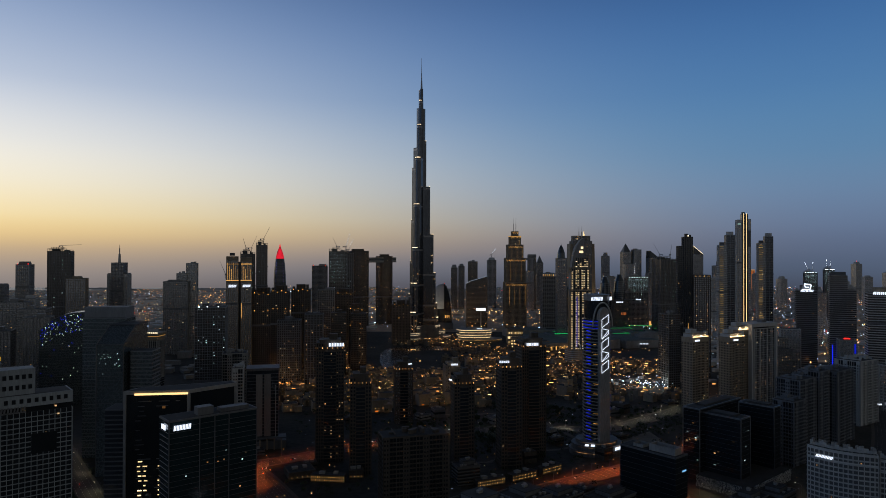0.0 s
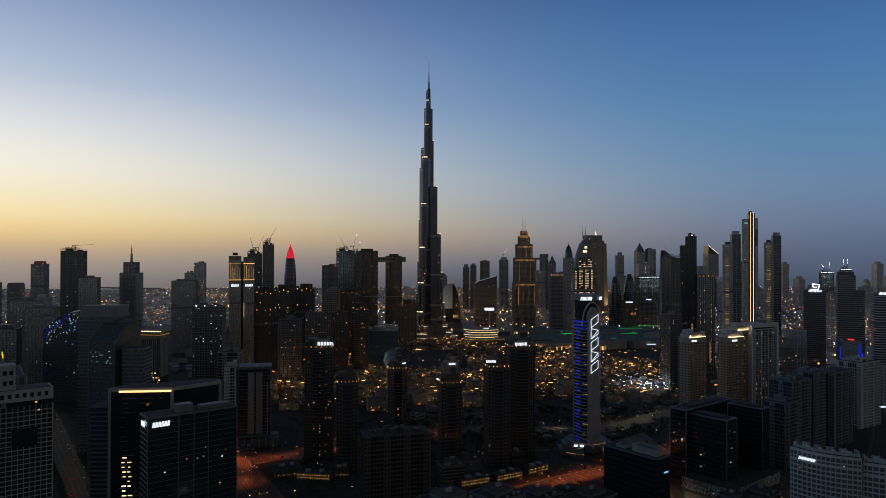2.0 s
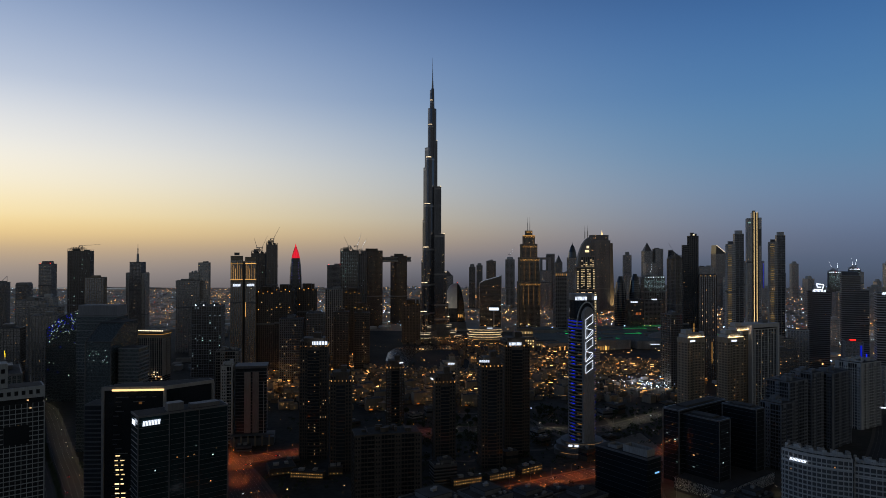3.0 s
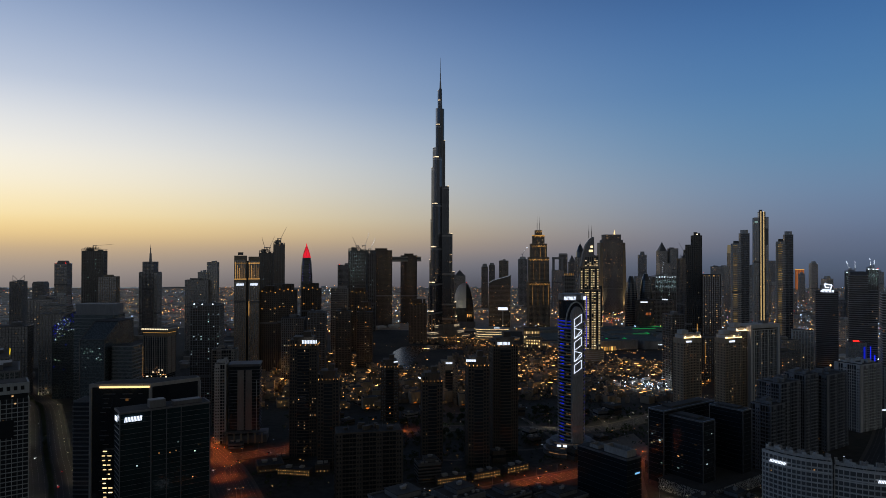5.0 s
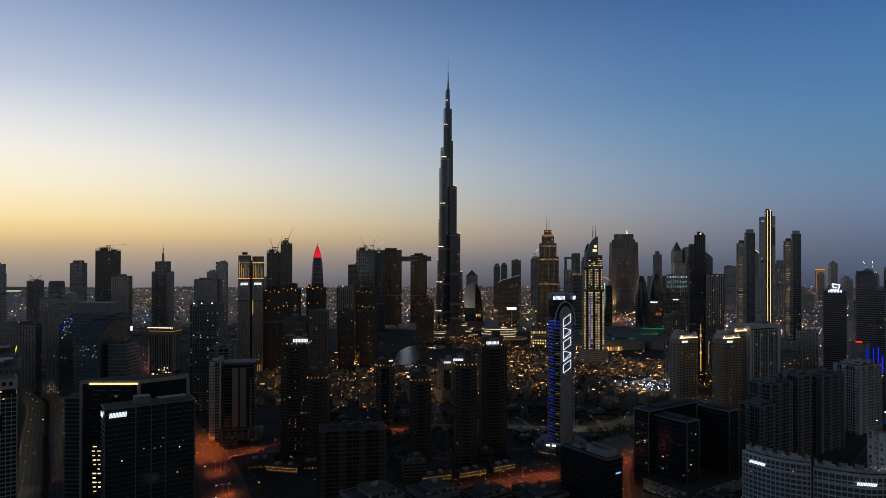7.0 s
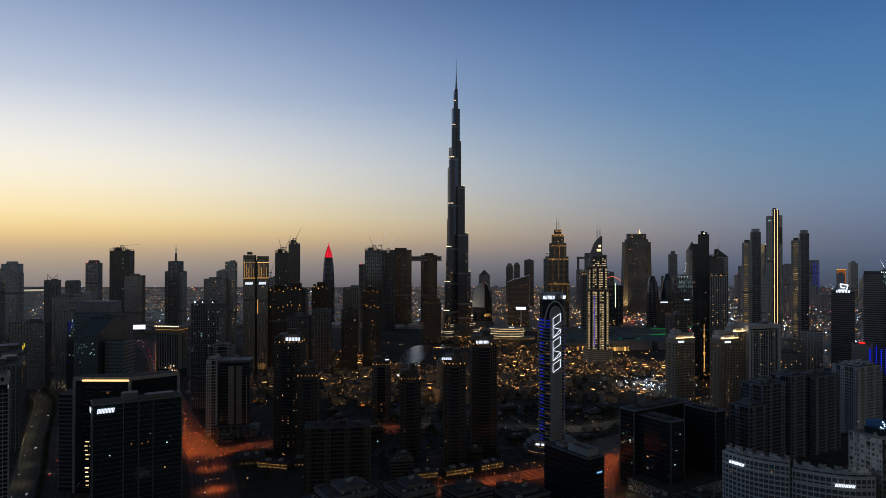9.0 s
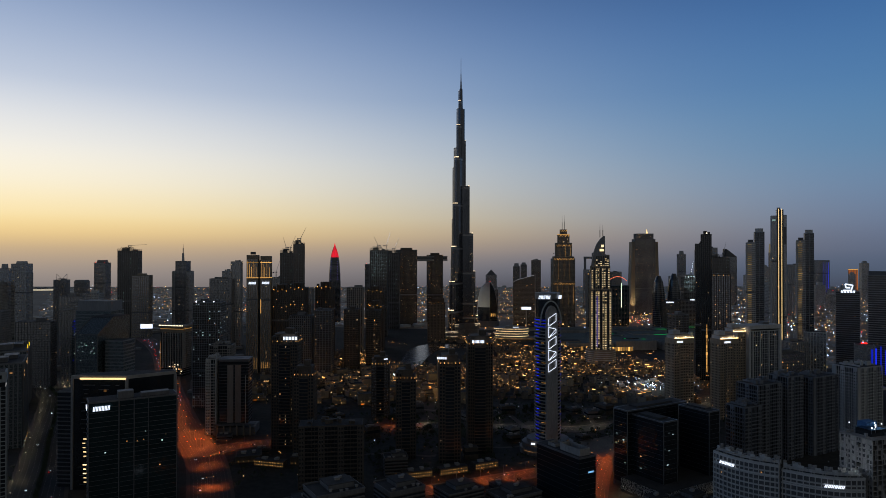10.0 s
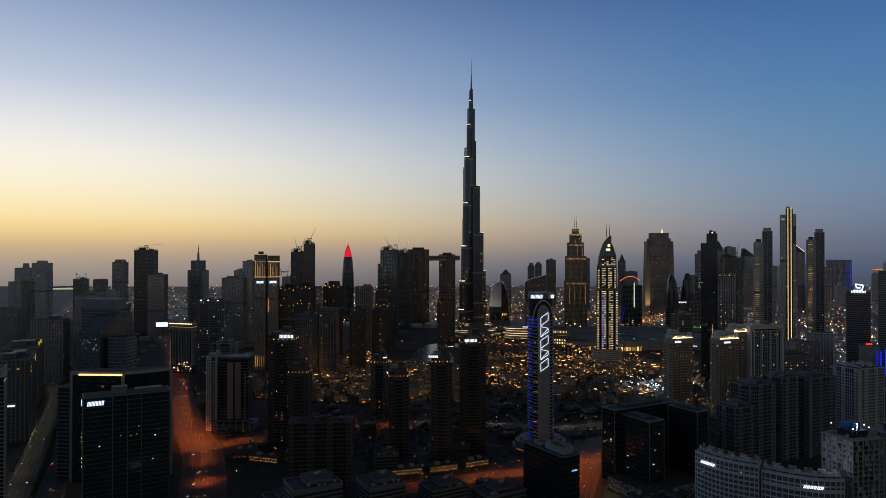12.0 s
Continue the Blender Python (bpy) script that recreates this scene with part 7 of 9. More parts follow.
def slanted_box(x, y):
    t = thing("office_building", x, y, "dark blue glass office block with a slanting roof", "office building", 0, 2)
    bm = bmesh.new()
    prof = [(-37, 0), (37, 0), (37, 163), (-22, 148), (-37, 140)]
    lo = [bm.verts.new((px, -18, z)) for px, z in prof]
    hi = [bm.verts.new((px, 18, z)) for px, z in prof]
    bm.faces.new(lo)
    bm.faces.new(hi[::-1])
    for k in range(5):
        bm.faces.new((lo[k], hi[k], hi[(k + 1) % 5], lo[(k + 1) % 5]))
    bmesh.ops.recalc_face_normals(bm, faces=bm.faces)
    part("body", bm, GLASS_DUSK, t)
    bm, lit = bmesh.new(), bmesh.new()
    rng = random.Random(8)
    for k in range(1, 34):
        box(bm, -37.3, -18.3, 4 * k, 37.3, 18.3, 4 * k + 0.5)
        for j in range(18):
            if rng.random() < 0.1:
                xx = -35 + 4 * j
                box(lit, xx, -18.2, 4 * k + 1.2, xx + rng.uniform(1, 3), -18.05, 4 * k + 2.2)
    part("storey_banding", bm, DARKCLAD, t, kind="stuff")
    part("night_glazing", lit, WARM_FAR, t, kind="stuff")
    part("corner_fin", box(bmesh.new(), 37.4, -18.5, 0, 39, 18, 165), PALE, t)


slanted_box(118, 2330)

def arch_frame():
    t = thing("arch_tower", 383, 3000, "grey tower topped by an open square arch", "skyscraper", 0, 0)
    facade(t, rect(50, 40), 0, 170, fh=4, bay=6, wall=CONCRETE, lit=0.02, rng=random.Random(611))
    for x in (-19, 19):
        part("arch_leg", box(bmesh.new(), x - 5, -8, 171.2, x + 5, 8, 216), CONCRETE, t)
    part("arch_beam", box(bmesh.new(), -25, -8, 216, 25, 8, 225), CONCRETE, t)


arch_frame()
REDARC = glow("salmon_edge_light", lin(255, 120, 84), 1.3, source=False)
PALEGREEN = glow("pale_green_edge_light", lin(226, 255, 214), 1.6, source=False)


def arc_hall():
    t = thing("office_building", 446, 2400, "dark glass block under a curved line of light", "office building", 0, 4)
    facade(t, rect(66, 36), 0, 128, fh=4, bay=5, wall=DARKCLAD, glass=GLASS_TEAL, lit=0.02, rng=random.Random(612), band=(0.5, 0.2), pier=(0.5, 0.3))
    strip(t, [(-42 + 6.8 * k, -20 - 6 * math.sin(k * 0.314), 138 + 20 * math.sin(0.2 + k * 0.26)) for k in range(11)], 0.8, REDARC, "curved_roof_light")
    for k in (2, 5, 8):
        bm = bmesh.new()
        beam(bm, (-42 + 6.8 * k, -16, 128), (-42 + 6.8 * k, -20 - 6 * math.sin(k * 0.314), 137 + 20 * math.sin(0.2 + k * 0.26)), 0.5, n=5)
        part("roof_strut", bm, STEEL, t)
    strip(t, [(7, -18.8, 60), (7, -18.8, 138)], 0.9, PALEGREEN, "edge_light")
    for k in range(6):
        strip(t, [(-34 + 1.5 * k, -18.8, 20 + 7 * k), (-32 + 1.5 * k, -18.8, 26 + 7 * k)], 0.8, BLUE, "blue_light_strip")


arc_hall()




def board_hotel():
    t = thing("hotel_block", 590, 2210, "brown slab hotel with a small white name board", "hotel", 0, 4)
    facade(t, rect(52, 26), 0, 88, fh=3.6, bay=4.5, wall=BROWN, glass=GLASS_DUSK, lit=0.02, rng=random.Random(613))
    sign(t, -6, -14.2, 82, 0, 24, 4, 4, slant=0.0)
    for k in range(4):
        part("lit_lounge", box(bmesh.new(), 4.5 * k, -14.1, 48, 4.5 * k + 2.6, -13.7, 55), AMBERDIM, t)
    t = thing("hotel_block", 668, 2300, "low grey slab with a white lit roof sign", "hotel", 0, 0)
    facade(t, rect(70, 26), 0, 84, fh=3.6, bay=4.5, wall=CONCRETE, glass=GLASS_DUSK, lit=0.03, rng=random.Random(614))
    sign(t, 6, -14.2, 84, 0, 18, 4, 4, slant=0.0)


board_hotel()

# a lit board and gold arches at the mall's far entrance
t = thing("led_board", 686, 2241, "white lit advertising board on a steel frame", "billboard", 4, 0)
part("frame", box(bmesh.new(), -14, 0, 0, 14, 1.2, 20), STEEL, t)
part("screen", box(bmesh.new(), -13, -0.3, 1, 13, -0.05, 19), SIGN, t)
t = thing("led_board", 128, 2105, "wide white lit advertising board by the mall", "billboard", 62, 0)
part("post", box(bmesh.new(), -2, 0.3, -62, 2, 1.6, 6), STEEL, t)
part("frame", box(bmesh.new(), -17, 0, 2, 17, 1.2, 13), STEEL, t)
part("screen", box(bmesh.new(), -16, -0.3, 3, 16, -0.05, 12), SIGN, t)
t = thing("led_board", -918, 1706, "bright lit roadside advertising board", "billboard", 22, 20)
part("post", box(bmesh.new(), -2, 0.3, -22, 2, 1.6, 6), STEEL, t)
part("frame", box(bmesh.new(), -18, 0, 5, 18, 1.2, 20), STEEL, t)
part("screen", box(bmesh.new(), -17, -0.3, 6, 17, -0.05, 19), SIGN, t)
t = thing("mall_entrance", 735, 2235, "gold lit arcade hall at a mall entrance", "shopping mall", 0, 0)
part("body", prism(bmesh.new(), rect(84, 24), 0, 24), SAND, t)
for k in range(9):
    part("gold_arch", box(bmesh.new(), -38 + 9 * k, -12.6, 4, -33 + 9 * k, -12.2, 19), AMBER, t)
part("cornice", prism(bmesh.new(), rect(88, 28), 24, 26), SAND, t)
for x, y, z, w in ((784, 1433, 17, 26), (673, 1016, 10, 12), (494, 1727, 17, 18), (520, 1691, 12, 24), (560, 1800, 16, 12)):
    t = thing("lit_sign", x, y, "white lit sign of plain bars on posts", "sign", z - 4, 0, "lit signs at street level")
    part("post_frame", box(bmesh.new(), -w / 2, 0, -z + 4, w / 2, 0.6, 4), DARKCLAD, t)
    sign(t, 0, -0.5, 4.2, 0, w, 2.6, 6, slant=0.0)

# small towers far to the east
rng = random.Random(520)
for k in range(26):
    y = rng.uniform(2500, 4000)
    x = (0.33 + 0.36 * (k + rng.random()) / 26) * y
    h = rng.choice((60, 80, 100, 120, 150, 185)) * rng.uniform(0.9, 1.1)
    w = rng.uniform(28, 46)
    if any((x - a) ** 2 + (y - b) ** 2 < 70 ** 2 for a, b in PLACES):
        continue
    t = thing("city_tower", x, y, "far tower with haze-paled walls and scattered lit rooms", "skyscraper" if h > 150 else "building", 0, rng.uniform(-20, 20), "skyline towers")
    # pale render here imitates the haze of distance
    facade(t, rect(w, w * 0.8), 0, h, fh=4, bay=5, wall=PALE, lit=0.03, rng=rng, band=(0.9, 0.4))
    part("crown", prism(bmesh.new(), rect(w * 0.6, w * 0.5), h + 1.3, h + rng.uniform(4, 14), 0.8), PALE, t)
    if k % 3 == 0:
        part("warning_lamp", box(bmesh.new(), -1, -1, h + 14, 1, 1, h + 16), REDLAMP, t)


def gold_hall(x, y, w, d, h, yaw, rows, cols, label):
    """A low hall whose front is rows of gold lit arches."""
    t = thing("arcade_hall", x, y, label, "shopping mall", 0, yaw, "gold arcade halls")
    part("body", prism(bmesh.new(), rect(w, d), 0, h), SAND, t)
    part("cornice", prism(bmesh.new(), rect(w + 2, d + 2), h, h + 1.4), SAND, t)
    part("roof_deck", prism(bmesh.new(), rect(w - 2, d - 2), h + 1.4, h + 1.6), ROOF, t)
    sx, sz = w / cols, (h - 3) / rows
    me = mesh_of("gold_arch", box(bmesh.new(), -sx * 0.22, -0.15, 0, sx * 0.22, 0.05, sz * 0.5), HALLGOLD)
    for r in range(rows):
        for k in range(cols):
            piece("gold_arch", me, t, pose(-w / 2 + sx * (k + 0.5), -d / 2 - 0.02, 2 + r * sz))
    for k in range(cols + 1):
        part("pilaster", box(bmesh.new(), -w / 2 + sx * k - 0.5, -d / 2 - 0.9, 0, -w / 2 + sx * k + 0.5, -d / 2 - 0.25, h), SAND, t)


HALLGOLD = glow("gold_arcade_light", lin(255, 206, 128), 1.2, 0.7, lin(255, 226, 170))
gold_hall(246, 1690, 60, 36, 20, 8, 2, 10, "low sand hall with two rows of gold arches")
gold_hall(203, 1712, 40, 30, 26, -12, 3, 6, "sand hall corner with three rows of gold arches")
gold_hall(200, 1790, 44, 30, 42, 4, 3, 10, "taller sand hall with rows of gold windows")


# ---- low buildings, old town and shore ----
ROAD_POINTS = [(p, w / 2) for pts, w in ((ROAD_MAIN, 40), (ROAD_CROSS, 24), (ROAD_LEFT, 52), (ROAD_RIGHT, 22), (ROAD_FAR, 36), (ROAD_BRANCH, 18)) for p in pts]


def free(x, y, r):
    """True where no thing stands within r of a place of the street plan and no road runs."""
    x, y = street(x, y)
    return all((x - a) ** 2 + (y - b) ** 2 > r * r for a, b in PLACES) and all((x - p[0]) ** 2 + (y - p[1]) ** 2 > (h + r * 0.4 + 5) ** 2 for p, h in ROAD_POINTS)


def along(pts, step):
    """Places and headings at even steps along a line."""
    out, carry = [], 0.0
    for a, b in zip(pts, pts[1:]):
        a, b = Vector(a), Vector(b)
        ln = (b - a).length
        u = carry
        while u < ln:
            p = a + (b - a) * (u / ln)
            out.append((p.x, p.y, math.atan2(b.y - a.y, b.x - a.x)))
            u += step
        carry = u - ln
    return out


TOWNWALL = material("dim_sand_render", (0.24, 0.2, 0.15), 0.9, 0, 0.45, 0.02, 0.04)
TAILGLOW = glow("far_tail_light_red", lin(255, 26, 20), 3.0, 0.7, source=False)
# glow that stands in for lamplight on house walls
WALLGLOW = glow("lamplit_wall_glow", lin(255, 140, 48), 0.7, 0.8)


def villa(kind):
    """A low sand house with parapets, a roof room and a few lamps."""
    rng = random.Random(700 + kind)
    t = thing("old_town_house", -4000, 200, "low sand coloured house with flat roofs and warm lamps", "house", 0, 0, "old town houses")
    h = (9, 12, 15, 11, 18)[kind]
    w, d = rng.uniform(18, 26), rng.uniform(14, 20)
    bm = bmesh.new()
    prism(bm, rect(w, d), 0, h)
    part("body", bm, SAND, t)
    part("wing", prism(bmesh.new(), shifted(rect(w * 0.5, d * 0.9), w * 0.5, -d * 0.4), 0, h * 0.7), SAND, t)
    bm = bmesh.new()
    prism(bm, grown(rect(w, d), 0.25), h, h + 0.9)
    part("parapet", bm, SAND, t)
    part("roof_deck", prism(bmesh.new(), grown(rect(w, d), -0.6), h + 0.9, h + 1.0), ROOF, t)
    part("roof_room", prism(bmesh.new(), shifted(rect(6, 5), -w * 0.25, d * 0.15), h + 1, h + 4.5), SAND, t)
    bm = bmesh.new()
    for k in range(5):
        x, z = rng.uniform(-0.45, 0.45) * w, rng.choice((2.2, 5.4, 8.4))
        if z < h - 1:
            box(bm, x - 0.5, -d / 2 - 0.15, z, x + 0.5, -d / 2 + 0.05, z + 1.3)
    box(bm, w * 0.5, -d * 0.85 - 0.2, 2, w * 0.5 + 1, -d * 0.85, 3.2)
    part("night_glazing", bm, PODLIGHT, t, kind="stuff")
    # added glowing panel in place of lamplight falling on the wall
    if kind % 2 == 0:
        part("lit_arcade", box(bmesh.new(), -w * 0.3, -d / 2 - 0.2, 0.6, -w * 0.3 + 5, -d / 2 + 0.05, 2.6), WALLGLOW, t)
    return t


protos = [villa(k) for k in range(5)]
rng = random.Random(70)
ZONES = [(-330, 1040, 80, 1330), (60, 1080, 460, 1500), (-330, 1330, -190, 1500), (10, 1330, 300, 1700), (-120, 1740, 60, 1800)]
made = 0
for zone in ZONES:
    for _ in range(400):
        x, y = rng.uniform(zone[0], zone[2]), rng.uniform(zone[1], zone[3])
        if free(x, y, 27) and not (-215 < x < -35 and 1335 < y < 1720) and not (310 < x < 450 and 1150 < y < 1310) and made < 108:
            PLACES.append(street(x, y))
            copy_thing(protos[made % 5], pose(*street(x, y), GROUND, 0, 0, rng.choice((12, 40, 102, 130, 25))))
            made += 1
for i, p in enumerate(protos):
    p.matrix_basis = pose(-296 + 48 * i, 1078, GROUND, 0, 0, 20)


def lights(name, spots, mat, size, label, category="lamps", dashes=0.0, mapped=True):
    """Lamps too many to count; a share of them are low strips of light."""
    bm = bmesh.new()
    rng2 = random.Random(len(spots))
    for x, y, z in spots:
        x, y = street(x, y) if mapped else (x, y)
        z += GROUND
        s = size / 2 * rng2.choice((0.4, 0.55, 0.7, 0.8, 1.0, 1.4))
        if rng2.random() < dashes:
            w, a = rng2.uniform(1.5, 4.5), rng2.uniform(-0.5, 0.5)
            c, q = math.cos(a), math.sin(a)
            pts = [(x + p * c - r * q, y + p * q + r * c) for p, r in rect(2 * w, 0.5)]
            prism(bm, pts, z, z + 0.55)
            continue
        c = [bm.verts.new((x + a * s, y + b * s, z + q * s)) for a, b, q in ((-1, 0, 0), (0, -1, 0), (1, 0, 0), (0, 1, 0), (0, 0, 1), (0, 0, -1))]
        for a, b in ((0, 1), (1, 2), (2, 3), (3, 0)):
            bm.faces.new((c[a], c[b], c[4]))
            bm.faces.new((c[b], c[a], c[5]))
    return tagged(part(name, bm, mat, None), label, category, "", "stuff")


rng = random.Random(71)
spots = []
for zone, strings in zip(ZONES, (84, 100, 30, 34, 10)):
    for _ in range(strings):
        x, y = rng.uniform(zone[0], zone[2]), rng.uniform(zone[1], zone[3])
        a = rng.uniform(-0.9, 0.9)
        for _ in range(rng.randrange(4, 22)):
            x += 9 * math.cos(a)
            y += 9 * math.sin(a)
            a += rng.uniform(-0.25, 0.25)
            if not (-195 < x < -55 and 1345 < y < 1705):
                spots.append((x, y, rng.uniform(7, 15)))
for k in range(46):
    u = k / 45
    spots.append((-230 + 330 * u, 1715 - 90 * math.sin(u * 3), 5))
for _ in range(150):
    spots.append((rng.gauss(-120, 40), rng.gauss(1330, 30), rng.uniform(2, 8)))
for _ in range(120):
    spots.append((rng.uniform(230, 330), rng.gauss(1670, 22), rng.uniform(2, 14)))
for _ in range(90):
    spots.append((rng.uniform(-150, 60), rng.uniform(1735, 1940), rng.uniform(2, 6)))
lights("old_town_lights", spots, CITY_WARM, 0.95, "hundreds of warm lamps along old town lanes", dashes=0.12)

rng = random.Random(790)
bm, bm2 = bmesh.new(), bmesh.new()
for zone, n in zip(ZONES, (420, 420, 120, 260, 60)):
    for _ in range(n):
        x, y = street(rng.uniform(zone[0], zone[2]), rng.uniform(zone[1], zone[3]))
        if any((x - p[0]) ** 2 + (y - p[1]) ** 2 < (w + 9) ** 2 for p, w in ROAD_POINTS) or (-165 < x < -75 and 1390 < y < 1850) or (330 < x < 480 and 1220 < y < 1400):
            continue
        a = rng.choice((0.2, 0.7, 1.1, 1.5))
        w, d, h = rng.uniform(6, 15), rng.uniform(5, 11), rng.uniform(4, 13)
        pts = [(x + p * math.cos(a) - q * math.sin(a), y + p * math.sin(a) + q * math.cos(a)) for p, q in rect(w, d)]
        prism(bm, pts, GROUND, GROUND + h)
        prism(bm2, [(x + (px - x) * 0.93, y + (py - y) * 0.93) for px, py in pts], GROUND + h, GROUND + h + 0.1)
        if rng.random() < 0.4:
            prism(bm, [(x + (px - x) * 0.35 + 1, y + (py - y) * 0.35) for px, py in pts], GROUND + h, GROUND + h + 2.6)
tagged(part("old_town_quarter", bm, TOWNWALL, None), "tight fabric of small sand-coloured houses along lanes", "low buildings", "", "stuff")
tagged(part("old_town_roofing", bm2, ROOF, None), "dark flat roof decks over the small town houses", "roofs", "", "stuff")


def planting(name, spots, label):
    """Crowns of shrubs and trees too many to count, each a loose clump of leaves."""
    rng = random.Random(len(spots))
    bm = bmesh.new()
    for x, y, r in spots:
        for _ in range(34):
            v = Vector((rng.gauss(0, 1), rng.gauss(0, 1), rng.gauss(0, 0.8))).normalized() * rng.uniform(0.45, 1.05)
            c = Vector((x + v.x * r, y + v.y * r, GROUND + r * 1.15 + v.z * r * 0.8))
            q = Euler((rng.uniform(0, 6), rng.uniform(0, 6), rng.uniform(0, 6))).to_matrix()
            k = r * rng.uniform(0.16, 0.34)
            bm.faces.new([bm.verts.new(c + q @ Vector((a * k, b * k * 0.7, 0))) for a, b in ((-1, 0), (0, -1), (1, 0), (0, 1))])
    return tagged(part(name, bm, LEAF, None), label, "planting", "", "stuff")


spots = []
for cx, cy, rx, ry, n in ((60, 960, 110, 60, 90), (190, 1075, 130, 60, 110), (350, 950, 90, 60, 70), (-40, 960, 90, 80, 60), (20, 790, 80, 60, 50), (120, 800, 60, 60, 40), (-160, 1180, 150, 80, 70),
                          (100, 1270, 180, 120, 130), (-40, 1420, 120, 90, 60), (230, 1560, 120, 80, 50), (-400, 760, 30, 140, 50), (420, 1010, 60, 60, 40), (-130, 720, 30, 30, 24), (-150, 1000, 60, 60, 40), (190, 960, 110, 70, 200), (60, 880, 90, 60, 120), (330, 1030, 80, 60, 110), (-60, 860, 80, 60, 80)):
    for _ in range(n):
        x, y = rng.gauss(cx, rx * 0.6), rng.gauss(cy, ry * 0.6)
        if all((x - p[0]) ** 2 + (y - p[1]) ** 2 > (w + 4) ** 2 for p, w in ROAD_POINTS) and all((x - a) ** 2 + (y - b) ** 2 > 18 ** 2 for a, b in PLACES):
            spots.append((x, y, rng.uniform(1.6, 4.2)))
planting("garden_planting", spots, "dark masses of shrubs and trees between lanes and towers")

# low blocks and lots between the near towers
rng = random.Random(79)
made = 0
for _ in range(900):
    x, y = rng.uniform(-260, 470), rng.uniform(640, 1060)
    if made < 30 and free(x, y, 27) and not (0 < x < 110 and 845 < y < 935):
        t = thing("low_building", x, y, "low flat-roofed building between towers with roof units", "building", 0, rng.choice((40, 38, 130, 20)), "low buildings between towers")
        w, d, h = rng.uniform(14, 26), rng.uniform(12, 20), rng.uniform(4, 15)
        wall = rng.choice((DARKCLAD, BROWN, CONCRETE, BROWN))
        part("body", prism(bmesh.new(), rect(w, d), 0, h), wall, t)
        part("window_band", prism(bmesh.new(), grown(rect(w, d), 0.06), h * 0.45, h * 0.7), GLASS, t)
        part("parapet", prism(bmesh.new(), grown(rect(w, d), 0.25), h, h + 0.9), wall, t)
        part("roof_deck", prism(bmesh.new(), grown(rect(w, d), -0.5), h + 0.9, h + 1.0), ROOF, t)
        plant(t, h + 1.0, [(rng.uniform(-0.3, 0.3) * w, rng.uniform(-0.3, 0.3) * d, rng.uniform(2, 5), rng.uniform(2, 4), rng.uniform(1, 2.4)) for _ in range(2)], CONCRETE)
        made += 1

MALLROOF = material("grey_green_roof_membrane", (0.17, 0.2, 0.19), 0.8, 0, 0.4, 0.03, 0.02)
# mall roofs with green edge lights
mall = thing("shopping_mall", 470, 1900, "huge low shopping mall with pale roofs and green edge lights", "shopping mall", 0, 14)
rng = random.Random(72)
for k in range(16):
    x, y = -230 + 115 * (k % 4) + rng.uniform(-10, 10), -170 + 95 * (k // 4) + rng.uniform(-10, 10)
    w, d, h = rng.uniform(90, 120), rng.uniform(70, 95), rng.uniform(14, 24)
    blk = part("hall", prism(bmesh.new(), shifted(rect(w, d), x, y), 0, h), CONCRETE, mall)
    part("hall_roof", prism(bmesh.new(), shifted(rect(w - 3, d - 3), x, y), h, h + 0.6), MALLROOF, blk)
    if k % 2:
        part("skylight", prism(bmesh.new(), shifted(rect(w * 0.4, 6), x, y), h + 0.6, h + 2.4), GLASS, blk)
for a, b in (((-190, -60, 26), (-140, -66, 26)), ((40, 40, 26), (110, 34, 26)), ((-20, -90, 26), (30, -96, 26)), ((130, 90, 26), (210, 82, 26))):
    strip(mall, [a, b], 0.5, GREEN, "green_edge_light")
rng = random.Random(721)
for k in range(22):
    x, y = rng.uniform(-200, 240), rng.uniform(-180, 110)
    a = rng.uniform(-0.5, 0.5)
    strip(mall, [(x, y, 25.5), (x + rng.uniform(3, 14) * math.cos(a), y + 8 * math.sin(a), 25.5)], 0.3, GREEN, "green_edge_light")
bm = bmesh.new()
for (z0, r0), (z1, r1) in zip([(18, 40), (26, 36), (33, 24)], [(26, 36), (33, 24), (37, 6)]):
    prism(bm, shifted(oval(r0, r0 * 0.7, 20), 0, 0), z0, z1, r1 / r0)
dome = part("dome_roof", bm, CONCRETE, mall)
dome.location = (60, -150, 0)
for x0, y0 in ((-270, -170), (-200, -190)):
    for k in range(9):
        part("lit_arch", box(bmesh.new(), x0 + 7 * k, y0 - 50, 3, x0 + 7 * k + 4.5, y0 - 49.6, 13), AMBER, mall)

def carpet(n, zone, hmax, seed, mat, name, label):
    """Low roofs too many to count."""
    rng = random.Random(seed)
    bm = bmesh.new()
    for _ in range(n):
        y = rng.uniform(zone[2], zone[3])
        x = rng.uniform(zone[0], zone[1]) * y / 3000
        if not free(x, y, 45) or (x < -1100 and y > 4150 + 0.1 * (x + 1100)):
            continue
        x, y = street(x, y)
        a = rng.choice((0.2, 0.7, 1.1))
        w, d, h = rng.uniform(12, 34), rng.uniform(10, 26), rng.uniform(5, hmax) * rng.uniform(0.4, 1)
        prism(bm, [(x + p * math.cos(a) - q * math.sin(a), y + p * math.sin(a) + q * math.cos(a)) for p, q in rect(w, d)], GROUND, GROUND + h)
    return tagged(part(name, bm, mat, None), label, "low buildings", "", "stuff")


# the distant quarters get paler render, which carries the haze
carpet(3000, (-2300, -300, ) + (2100, 4900), 16, 1, WHITE, "low_rise_quarter", "sprawl of low haze-paled houses stretching to the shore")
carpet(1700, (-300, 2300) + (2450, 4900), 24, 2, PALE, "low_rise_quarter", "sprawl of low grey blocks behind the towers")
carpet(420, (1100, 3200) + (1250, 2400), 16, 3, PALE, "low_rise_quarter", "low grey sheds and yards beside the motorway")
